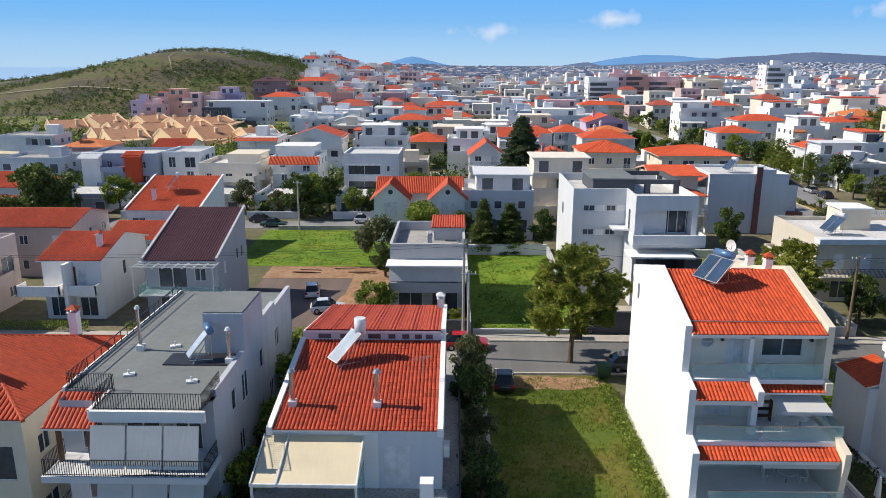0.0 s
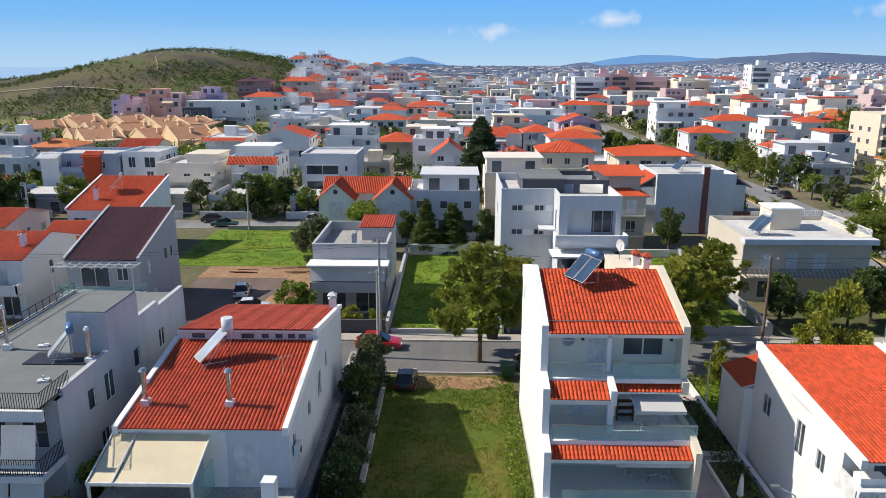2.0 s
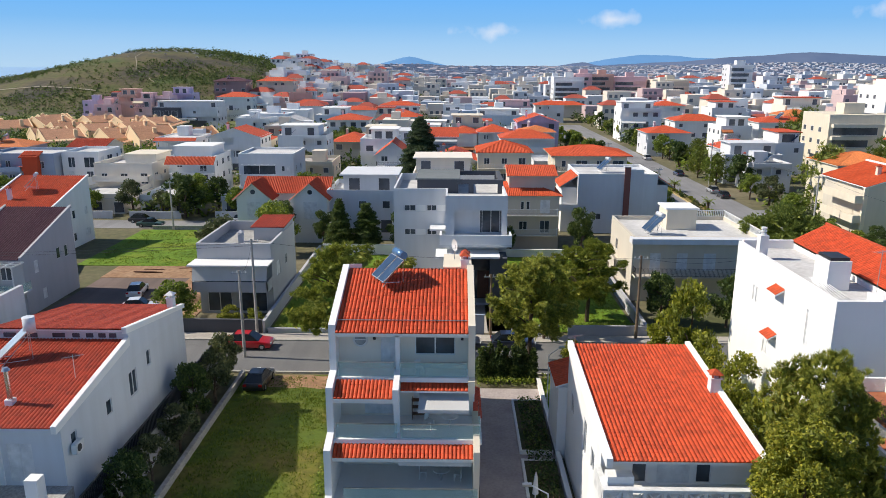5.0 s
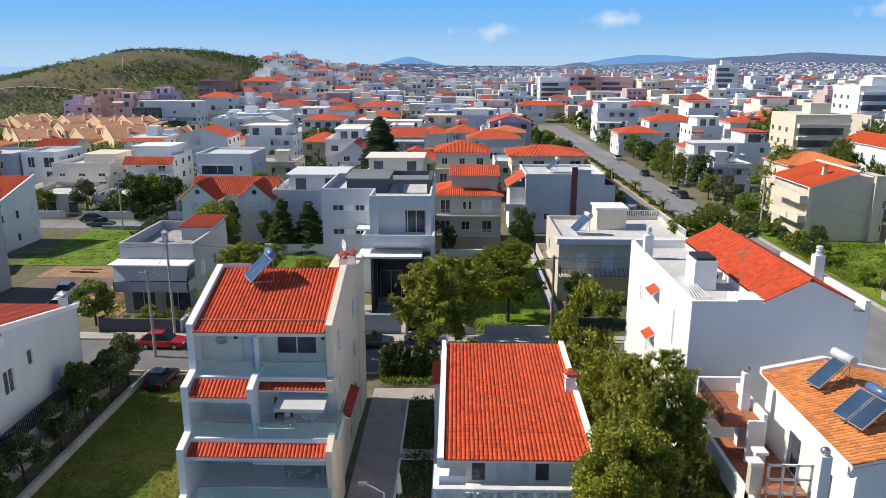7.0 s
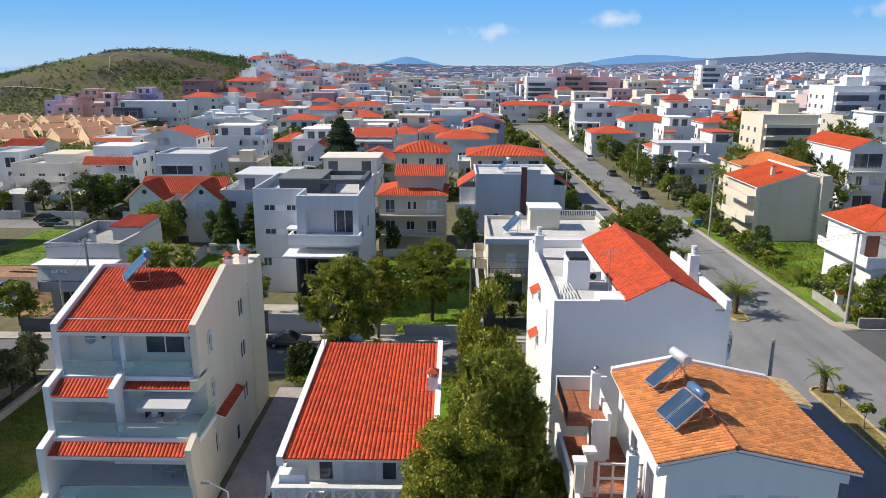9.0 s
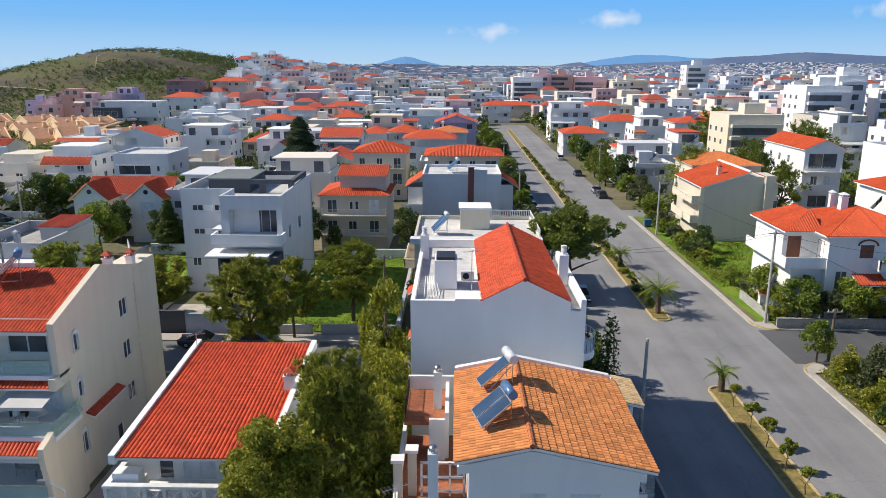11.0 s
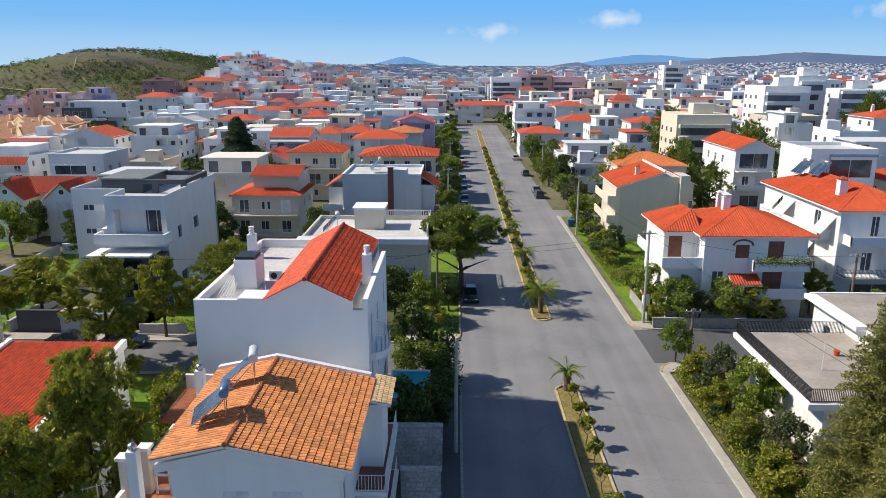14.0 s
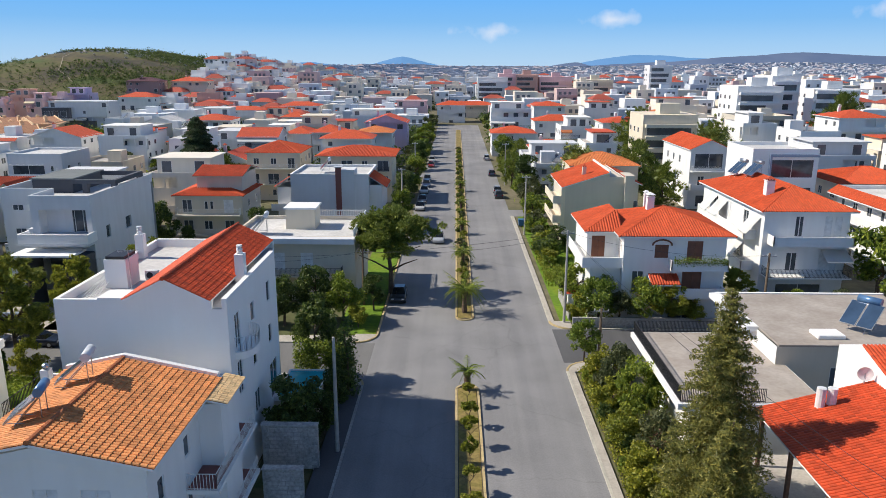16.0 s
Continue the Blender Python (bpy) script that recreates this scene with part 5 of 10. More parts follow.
def garden_chair(x, y, z, rz):
    ob = thing("garden_chair", "white moulded plastic garden chair on a balcony", "chair", (x, y, z), rz, "garden chairs")
    solid("seat", ob, WHITEPAINT, (-.22, .22, -.22, .22, .40, .44), bevel=.015)
    solid("backrest", ob, WHITEPAINT, (-.22, .22, .19, .23, .46, .85), bevel=.015)
    for sx in (-.2, .2):
        for sy in (-.19, .19):
            solid("leg", ob, WHITEPAINT, (sx - .02, sx + .02, sy - .02, sy + .02, 0, .4))


def garden_table(x, y, z):
    ob = thing("garden_table", "small round white garden table on a balcony", "table", (x, y, z), 0, "garden tables")
    bm = bmesh.new()
    rod(bm, (0, 0, .70), (0, 0, .74), .5, seg=20)
    part("tabletop", bm, WHITEPAINT, ob)
    bm = bmesh.new()
    rod(bm, (0, 0, 0), (0, 0, .7), .05, seg=8)
    part("leg", bm, METAL, ob)


for x, y, z, r in ((18.8, 38.6, 1.95, 90), (20.9, 38.4, 1.95, -100), (19.9, 39.3, 1.95, 10), (19.2, 38.6, 5.32, 60), (18.6, 39.2, 8.42, 40)):
    garden_chair(x, y, z, r)
garden_table(19.9, 38.3, 1.95), garden_table(20.4, 38.6, 5.32)
# balcony furniture under the lowest canopy
solid("garden_wall", B, BRIGHT, (15.0, 15.25, 33.5, 35.9, 0, 2.2))

# house with the weathered red roof, canopy and flues -------------------
H1 = thing("house", "white house with weathered red tile roof and stepped upper roof", "house", (0, 0, 0), 0, "near houses")
bm = bmesh.new()
S = [(1.0, 2.6, 4.1, 6.4), (6.0, 7.4, 3.9, 6.2)]
facade(bm, (-9.6, 34.6, 0), (1, 0, 0), 9.1, 7.3, S)
E_ = [(.9, 1.5, 5.0, 6.3), (5.0, 5.7, 5.2, 6.2), (8.2, 9.3, 4.9, 6.6), (11.0, 11.6, 5.9, 7.0)]
facade(bm, (-.5, 34.6, 0), (0, 1, 0), 17.9, 7.3, E_)
facade(bm, (-9.6, 52.5, 0), (0, -1, 0), 17.9, 7.3, [(3, 4, 4, 5.4), (9, 10, 4, 5.4)])
facade(bm, (-.5, 52.5, 0), (-1, 0, 0), 9.1, 7.3, [])
part("wall", bm, [COOLWHITE, MATS["window_glass"]], H1)
for x0, x1 in ((-.8, -.5), (-9.6, -9.3)):
    gb = bmesh.new()
    prism_x(gb, [(34.6, 7.3), (43.3, 7.3), (43.3, 8.78)], x0, x1)
    part("gable_wall", gb, COOLWHITE, H1)
    gb = bmesh.new()
    prism_x(gb, [(43.3, 7.3), (52.5, 7.3), (52.5, 7.75), (43.3, 9.4)], x0, x1)
    part("gable_wall", gb, COOLWHITE, H1)
solid("clerestory_wall", H1, COOLWHITE, (-9.3, -.8, 43.31, 43.5, 8.3, 9.38))
put_window(H1, "S", -8.6, 34.6, 4.1, 1.6, 2.3), put_window(H1, "S", -3.6, 34.6, 3.9, 1.4, 2.3, "shutter")
for u0, u1, c, d in E_:
    put_window(H1, "E", -.5, 34.6 + u0, c, u1 - u0, d - c)
for x in (-8.6, -7.2, -5.4, -4.1, -3.2, -2.4, -1.7):
    w = solid("vent_window", H1, GLASS, (x, x + (.8 if x < -5 else .45), 43.25, 43.31, 8.92, 9.2))
slope_part("roof", H1, (-9.45, 34.2, 7.3), (1, 0, 0), (0, 9.1, 1.45), 8.75, 9.2, TILE2, COOLWHITE, TG_DARK, 300)
bm = bmesh.new()
roof_slope(bm, [(-.6, 52.8, 7.85), (-9.4, 52.8, 7.85), (-9.4, 43.0, 9.55), (-.6, 43.0, 9.55)], .12)
hi = part("upper_roof", bm, [TILE2, WHITE], H1)
tile_field(hi, (-.7, 52.8, 7.86), (-1, 0, 0), (0, -9.8, 1.7), 8.6, 9.95, TG_DARK, pieces=0)
for x0 in (-9.75, -.72):
    bm = bmesh.new()
    prism_x(bm, [(34.1, 7.05), (34.1, 7.5), (43.3, 8.98), (43.3, 8.4)], x0, x0 + .3)
    part("gable_parapet", bm, BRIGHT, H1)
bm = bmesh.new()
prism_x(bm, [(43.0, 9.3), (43.0, 9.72), (52.8, 8.02), (52.8, 7.7)], -.72, -.42)
part("gable_parapet", bm, BRIGHT, H1)
chimney(H1, -.9, 51.5, 8.1, .8, .5, COOLWHITE, WHITEPAINT)
solid("patio", H1, CONCRETE, (-10.6, -.2, 27.5, 34.6, 0, 3.65))
solid("service_box", H1, BRIGHT, (-1.6, -.9, 32.6, 33.3, 3.65, 5.2))
solid("storage_door", H1, BRIGHT, (-5.2, -3.9, 34.5, 34.62, 3.7, 7.0))
solid("side_path", H1, CONCRETE, (-.5, .55, 30, 57.2, 0, 2.3))
fb = bmesh.new()
railing(fb, [(.5, 30.2), (.5, 57.0)], 2.3, 1.15, .2, .035)
part("side_railing", fb, DARKMETAL, H1, "dark slatted side railing")
ac_unit(-.25, 35.6, 5.2, 90)
P = thing("canvas_canopy", "beige canvas terrace canopy on a white metal frame", "canopy", (0, 0, 0), 0)
bm = bmesh.new()
for a, b in ((-9.9, -8.75), (-8.6, -4.7)):
    n = 8
    for k in range(n):
        f, g2 = k / n, (k + 1) / n
        q = lambda x, f: (x, 34.5 - 3.0 * f, 6.85 - 1.0 * f - .06 * math.sin(f * math.pi))
        poly(bm, [q(a, g2), q(b, g2), q(b, f), q(a, f)])
    poly(bm, [(a, 31.5, 5.85), (a, 31.5, 5.6), (b, 31.5, 5.6), (b, 31.5, 5.85)])
part("canvas", bm, CANVAS, P)
for x in (-9.95, -8.67, -4.65):
    bm = bmesh.new()
    rod(bm, (x, 34.55, 6.88), (x, 31.4, 5.86), .05, seg=6)
    part("rafter", bm, WHITEPAINT, P)
for x in (-9.9, -4.7):
    solid("post", P, WHITEPAINT, (x - .06, x + .06, 31.4, 31.52, 3.65, 5.85))
solid("front_beam", P, WHITEPAINT, (-10, -4.6, 31.38, 31.5, 5.72, 5.86))
solid("side_screen", P, MATS["green_glass"], (-4.72, -4.68, 31.5, 34.5, 3.75, 5.4))
flue("steel chimney flue with a flared metal cowl on red tiles", -8.8, 36.3, 7.7, 2.0)
flue("steel chimney flue with a flared metal cowl on red tiles", -4.1, 36.3, 7.7, 2.0)
solar_heater(-7.2, 40.2, 8.4, -52, 1, 40, 1.15, TANKW, "solar heater with sky-bright silver collector and upright white tank on red tiles", True, SKYSILVER)
antenna(-1.7, 38.8, 8.0, 1.6)

# house with the bright red roof ---------------------------------------
H2 = thing("house", "white house with a large bright red tile roof", "house", (0, 0, 0), 0, "near houses")
bm = bmesh.new()
S = [(1.6, 2.4, 5.15, 6.9), (2.9, 4.6, 5.15, 6.95), (4.9, 5.7, 5.15, 6.9)]
facade(bm, (28.2, 33.2, 0), (1, 0, 0), 7.7, 7.3, S)
facade(bm, (35.9, 33.2, 0), (0, 1, 0), 11, 7.3, [(2, 3, 4.6, 6)])
W_ = [(1.5, 2.6, 4.4, 5.8), (6.0, 7.0, 4.2, 6.3), (8.5, 9.4, 4.6, 5.8)]
facade(bm, (28.2, 44.2, 0), (0, -1, 0), 11, 7.3, W_)
facade(bm, (35.9, 44.2, 0), (-1, 0, 0), 7.7, 8.3, [])
for x in (28.2, 35.6):
    prism_x(bm, [(31.9, 7.25), (33.2, 7.25), (44.2, 7.3), (44.2, 8.3), (33.2, 7.3)], x, x + .3)
part("wall", bm, [WHITE, MATS["window_glass"]], H2)
put_window(H2, "S", 29.8, 33.2, 5.15, .8, 1.75), put_window(H2, "S", 31.1, 33.2, 5.15, 1.7, 1.8, "shutter"), put_window(H2, "S", 33.1, 33.2, 5.15, .8, 1.75)
for u0, u1, c, d in W_:
    put_window(H2, "W", 28.2, 44.2 - u0, c, u1 - u0, d - c)
slope_part("roof", H2, (28.4, 31.6, 7.3), (1, 0, 0), (0, 12.7, 1.0), 7.4, 12.75, TILE, WHITE, TG_RED, 300)
for x in (28.1, 35.75):
    bm = bmesh.new()
    prism_x(bm, [(31.5, 7.0), (31.5, 7.5), (44.4, 8.55), (44.4, 8.0)], x, x + .32)
    part("gable_parapet", bm, BRIGHT, H2)
chimney(H2, 35.6, 38.4, 8.1, .6, .55, WHITE)
solid("balcony", H2, WHITE, (27.9, 36.0, 31.0, 33.2, 4.9, 5.12))
bm = bmesh.new()
for k in range(9):
    x = 28.0 + k * .98
    box(bm, x - .09, x + .09, 31.02, 31.2, 5.12, 6.0)
    if k < 8:
        rod(bm, (x + .1, 31.1, 5.2), (x + .88, 31.1, 5.95), .03, seg=5), rod(bm, (x + .1, 31.1, 5.95), (x + .88, 31.1, 5.2), .03, seg=5)
box(bm, 27.9, 36.0, 30.94, 31.28, 6.0, 6.14), box(bm, 27.9, 28.2, 31.28, 33.2, 5.12, 6.14)
part("balustrade", bm, WHITEPAINT, H2, "white balustrade with crossed bars")
solid("lower_wall", H2, WHITE, (28.2, 35.9, 32.6, 33.2, 0, 4.9))
slope_part("rear_roof", H2, (27.4, 48.2, 5.3), (0, -1, 0), (2.6, 0, .8), 3.9, 2.72, TILE, WHITE)
solid("rear_wall", H2, WHITE, (27.6, 31.2, 44.2, 48.3, 0, 5.25))
antenna(28.4, 43.5, 7.5, 1.8)
ac_unit(29.0, 32.6, 5.15)
solid("side_box", H2, WHITE, (28.2, 29.5, 31.5, 32.2, 5.12, 6.5))

# tall white house at the avenue corner --------------------------------
WB = thing("house", "tall white corner house with terrace and narrow red roof", "house", (0, 0, 0), 0, "near houses")
bm = bmesh.new()
facade(bm, (42.6, 39.6, 0), (1, 0, 0), 10.2, 12.4, [])
E_ = [(1.2, 2.2, 9.4, 11.6), (1.2, 2.2, 6.3, 8.5), (4.6, 5.4, 9.9, 11.2), (4.6, 5.4, 6.8, 8.1), (8.6, 9.4, 9.9, 11.4), (8.6, 9.4, 6.8, 8.2), (4.4, 5.6, 3.4, 5.0), (8.4, 10.3, 2.5, 5.2)]
facade(bm, (52.8, 39.6, 0), (0, 1, 0), 11.2, 12.4, E_)
facade(bm, (52.8, 50.8, 0), (-1, 0, 0), .9, 12.4, [])
facade(bm, (51.9, 50.8, 0), (0, 1, 0), 3.6, 12.4, [])
W_ = [(11.6, 12.1, 9.0, 11.4), (6.0, 7.0, 6.3, 7.5), (3.5, 4.4, 9.3, 10.5)]
facade(bm, (42.6, 54.4, 0), (0, -1, 0), 14.8, 12.4, W_)
facade(bm, (51.9, 54.4, 0), (-1, 0, 0), 9.3, 12.4, [])
prism_y(bm, [(46.8, 12.4), (51.9, 12.4), (51.9, 12.95), (49.2, 14.25), (46.8, 12.95)], 39.6, 39.9)
prism_y(bm, [(46.8, 12.4), (51.9, 12.4), (51.9, 12.95), (49.2, 14.25), (46.8, 12.95)], 54.1, 54.4)
for q in ((42.6, 45.2, 39.6, 39.85), (45.2, 46.8, 39.6, 41.2), (42.6, 42.85, 39.85, 54.4), (42.85, 46.8, 54.1, 54.4), (52.5, 52.8, 39.6, 50.8)):
    box(bm, *q, 12.4, 12.95 if q[1] < 46 else 13.05)
box(bm, 46.7, 46.95, 41.2, 54.1, 12.4, 13.0)
part("wall", bm, [BRIGHT, MATS["window_glass"]], WB)
solid("terrace_floor", WB, SLABW, (42.85, 51.9, 39.85, 54.1, 12.3, 12.42), (51.9, 52.5, 39.85, 50.7, 12.3, 12.42))
for u0, u1, c, d in E_:
    put_window(WB, "E", 52.8, 39.6 + u0, c, u1 - u0, d - c)
for u0, u1, c, d in W_:
    put_window(WB, "W", 42.6, 54.4 - u0, c, u1 - u0, d - c, "shutter")
slope_part("roof", WB, (46.7, 54.4, 12.95), (0, -1, 0), (2.5, 0, 1.3), 14.9, 2.82, TILE, BRIGHT, TG_RED, 0)
slope_part("roof", WB, (51.85, 39.5, 12.95), (0, 1, 0), (-2.65, 0, 1.3), 14.9, 2.95, TILE, BRIGHT, TG_RED, 0)
bm = bmesh.new()
ridge_caps(bm, (49.2, 39.4, 14.3), (49.2, 54.5, 14.3), .13)
part("ridge_tiles", bm, MATS["red_tile_plain"], WB)
for nm, x, y, zt in (("chimney", 52.16, 44.8, 14.9), ("chimney", 42.96, 51.0, 14.7)):
    c = solid(nm, WB, BRIGHT, (x - .3, x + .3, y - .3, y + .3, 12.4, zt - .5))
    bm = bmesh.new()
    for k in range(3):
        rod(bm, (x, y, zt - .5 + k * .22), (x, y, zt - .36 + k * .22), .2, seg=10)
    part("chimney_pot", bm, WHITEPAINT, c)
solid("roof_plant_box", WB, BRIGHT, (43.9, 45.3, 43.4, 45.2, 12.4, 14.3))
solid("roof_vents", WB, DARKMETAL, (44.0, 45.2, 43.5, 45.1, 14.31, 14.5))
for y, z in ((46.0, 11.6), (46.4, 8.3)):
    slope_part("window_canopy", WB, (42.0, y + 1.4, z - .35), (0, -1, 0), (.6, 0, .35), 1.4, .7, TILE, BRIGHT)
for z in (9.3,):
    bm = bmesh.new()
    n = 10
    ring = [(52.8 + 1.05 * math.sin(math.pi * k / n), 42.0 + 1.5 * math.cos(math.pi * k / n)) for k in range(n + 1)]
    a = [bm.verts.new((x, y, z - .45)) for x, y in ring]
    b = [bm.verts.new((x, y, z)) for x, y in ring]
    bm.faces.new(a), bm.faces.new(b[::-1])
    for k in range(n):
        bm.faces.new((a[k + 1], a[k], b[k], b[k + 1]))
    bmesh.ops.recalc_face_normals(bm, faces=bm.faces[:])
    bal = part("balcony", bm, BRIGHT, WB)
    bm = bmesh.new()
    railing(bm, ring, z, .95, .16, .012)
    part("railing", bm, WHITEPAINT, bal)
ac_unit(46.0, 45.5, 12.42)
pipes = thing("roof_pipes", "white plastic pipes lying over the roof terrace", "pipes", (43.3, 41.5, 12.42), 0)
for k in range(6):
    bm = bmesh.new()
    rod(bm, (.2 * k, 0, .04 + .02 * k), (.12 * k, 3.0, .55), .03, seg=6)
    part("pipe", bm, WHITEPAINT, pipes)
antenna(46.2, 42.0, 12.4, 3.0)

# house with the orange tile roof and two solar heaters ----------------
OH = thing("house", "white house with shallow orange tile roof and side terraces", "house", (0, 0, 0), 0, "near houses")
bm = bmesh.new()
S = [(2.2, 3.3, 6.2, 8.6), (4.3, 5.6, 6.2, 8.6), (2.2, 3.3, 3.0, 5.2), (4.3, 5.6, 3.0, 5.2)]
facade(bm, (45.8, 27.0, 0), (1, 0, 0), 7.2, 9.8, S)
E_ = [(1.0, 1.7, 7.2, 8.4), (4.2, 4.9, 7.6, 8.7), (6.4, 7.1, 7.7, 8.8), (2.2, 2.9, 4.4, 5.6), (4.2, 4.9, 4.7, 5.9), (6.6, 7.3, 3.9, 5.2)]
facade(bm, (53.0, 27.0, 0), (0, 1, 0), 9.0, 9.8, E_)
facade(bm, (45.8, 36.0, 0), (0, -1, 0), 9.0, 9.8, [(3, 4.2, 6.2, 8.4), (6, 7.2, 6.2, 8.4)])
facade(bm, (53.0, 36.0, 0), (-1, 0, 0), 7.2, 9.8, [])
prism_y(bm, [(45.8, 9.8), (53.0, 9.8), (53.0, 9.95), (48.4, 10.9), (45.8, 10.25)], 27.0, 27.2)
prism_y(bm, [(45.8, 9.8), (53.0, 9.8), (53.0, 9.95), (48.4, 10.9), (45.8, 10.25)], 35.8, 36.0)
part("wall", bm, [WHITE, MATS["window_glass"]], OH)
for a, b, c, d in S:
    put_window(OH, "S", 45.8 + a, 27.0, c, b - a, d - c, "shutter")
for u0, u1, c, d in E_:
    put_window(OH, "E", 53.0, 27.0 + u0, c, u1 - u0, d - c)
slope_part("roof", OH, (45.2, 35.5, 10.3), (0, -1, 0), (3.2, 0, .72), 9.0, 3.28, TILE3, WHITE, TG_ORANGE, 0)
slope_part("roof", OH, (53.6, 26.5, 9.92), (0, 1, 0), (-5.2, 0, 1.1), 9.0, 5.32, TILE3, WHITE, TG_ORANGE, 300)
bm = bmesh.new()
ridge_caps(bm, (48.4, 26.5, 11.08), (48.4, 35.5, 11.08), .13)
part("ridge_tiles", bm, plain("orange_tile_plain", (.52, .17, .06), .8, 0, .3, 5), OH)
bm = bmesh.new()
prism_y(bm, [(45.2, 10.2), (48.4, 10.9), (53.4, 9.85), (53.4, 10.2), (48.4, 11.25), (45.2, 10.55)], 35.5, 35.8)
part("verge", bm, BRIGHT, OH)
bm = bmesh.new()
prism_y(bm, [(45.3, 10.0), (48.4, 10.75), (53.2, 9.75), (53.2, 9.35), (48.4, 10.25), (45.3, 9.6)], 26.7, 26.95)
part("verge", bm, WHITE, OH)
slope_part("side_roof", OH, (54.65, 33.0, 9.66), (0, 1, 0), (-1.05, 0, .23), 3.2, 1.075, TILE4, WHITE, tile_geo_mat("sandy_barrel_tile", (.74, .52, .27)), 60)
solid("side_wing", OH, WHITE, (50.0, 53.0, 36.0, 39.5, 0, 8.3))
solid("side_bay", OH, WHITE, (53.0, 54.2, 33.3, 36.0, 0, 9.5))
for z in (6.0, 3.0):
    bal = solid("balcony", OH, WHITE, (53.0, 54.6, 31.0, 38.0, z - .2, z))
    bm = bmesh.new()
    railing(bm, [(53.05, 31.05), (54.5, 31.05), (54.5, 37.9)], z, .9, .16, .012)
    part("railing", bm, WHITEPAINT, bal)
    solid("floor_tiles", bal, MATS["maroon_render"], (53.02, 54.4, 31.1, 37.9, z, z + .02), label="dark red balcony floor")
# terraces to the left
for z, y0, y1 in ((6.3, 26.6, 36.0), (3.2, 25.0, 36.0)):
    bal = solid("terrace", OH, CLAY, (42.6, 45.8, y0, y1, z - .25, z), label="terrace with red floor tiles")
    solid("terrace_wall", bal, WHITE, (42.4, 42.6, y0, y1, z - .4, z + .8))
    solid("terrace_front_wall", bal, WHITE, (42.6, 45.8, y0 - .2, y0, z - .4, z + .35))
bm = bmesh.new()
for z in (6.5, 7.25, 8.0):
    box(bm, 43.6, 45.7, 30.2, 30.3, z, z + .09)
for k in range(4):
    box(bm, 43.6 + k * .67, 43.7 + k * .67, 30.2, 30.3, 6.3, 8.1)
part("lattice", bm, WHITEPAINT, OH, "white timber lattice screen")
for nm, x, y, zt in (("pillar", 44.3, 35.2, 10.5), ("pillar", 44.3, 27.0, 10.5)):
    c = solid(nm, OH, WHITE, (x - .22, x + .22, y - .22, y + .22, 3, zt))
    bm = bmesh.new()
    bmesh.ops.create_icosphere(bm, subdivisions=2, radius=.2, matrix=Matrix.Translation((x, y, zt + .16)))
    part("cowl", bm, CHROME, c, "steel chimney cowl")
for x, y in ((42.6, 29.5), (43.2, 30.4)):
    solid("pillar", OH, BEIGE, (x - .2, x + .2, y - .2, y + .2, 0, 8.6))
    solid("pillar_cap", OH, WHITE, (x - .3, x + .3, y - .3, y + .3, 8.6, 8.75))
solid("terrace_screen", OH, WHITE, (43.9, 44.7, 33.4, 33.6, 6.3, 8.6))
top = solid("upper_terrace", OH, CLAY, (42.6, 44.7, 33.6, 37.4, 8.2, 8.4))
solid("parapet", top, WHITE, (42.6, 45.4, 37.4, 37.6, 8.0, 9.2))
solid("parapet", top, WHITE, (44.7, 44.9, 33.6, 37.4, 6.3, 8.9))
bm = bmesh.new()
railing(bm, [(42.65, 33.7), (42.65, 37.3)], 8.4, .8, .12, .012)
part("railing", bm, DARKMETAL, top)
dish(43.6, 25.6, 6.6, 150, .6)
antenna(42.7, 26.8, 7.1, 1.9)

solar_heater(46.4, 32.6, 10.75, -76, 1, 38, .92, TANKW, "solar heater with one dark collector and grey tank on orange tiles")
solar_heater(46.2, 29.0, 10.7, -76, 2, 38, .85, TANKB, "solar heater with twin grey collectors and blue tank on orange tiles")

# flat grey-roofed building --------------------------------------------
L1 = thing("house", "white three-storey building with grey flat roof and awnings", "house", (0, 0, 0), 0, "near houses")
bm = bmesh.new()
E_ = [(3.0, 3.8, 6.8, 8.1), (5.0, 6.2, 6.4, 8.2), (9.0, 9.8, 6.8, 8.1), (13.0, 14.0, 6.6, 8.0), (4.0, 5.0, 3.6, 5.0), (11, 12, 3.6, 5.0)]
facade(bm, (-20.5, 34.0, 0), (1, 0, 0), 8.1, 9.0, [(1.0, 2.2, 6.2, 8.4), (3.4, 5.2, 6.2, 8.4), (6.0, 7.4, 6.2, 8.4), (1.0, 2.2, 3.2, 5.3), (4, 6.6, 3.2, 5.3)])
facade(bm, (-12.4, 34.0, 0), (0, 1, 0), 18, 9.0, E_)
facade(bm, (-20.5, 52, 0), (0, -1, 0), 18, 9.0, [])
facade(bm, (-12.4, 52, 0), (-1, 0, 0), 8.1, 9.0, [])
box(bm, -14.8, -12.4, 40.0, 44.2, 9.0, 11.7)
box(bm, -12.7, -12.4, 47.3, 52.0, 9.0, 9.7)
box(bm, -12.7, -12.4, 44.2, 47.3, 9.0, 10.05)
box(bm, -12.7, -12.4, 34.6, 40.0, 9.0, 9.4)
part("wall", bm, [WEATHERED, MATS["window_glass"]], L1)
for a, b, c, d in ((1.0, 2.2, 6.2, 8.4), (3.4, 5.2, 6.2, 8.4), (6.0, 7.4, 6.2, 8.4), (1.0, 2.2, 3.2, 5.3), (4, 6.6, 3.2, 5.3)):
    put_window(L1, "S", -20.5 + a, 34.0, c, b - a, d - c)
for u0, u1, c, d in E_:
    put_window(L1, "E", -12.4, 34.0 + u0, c, u1 - u0, d - c)
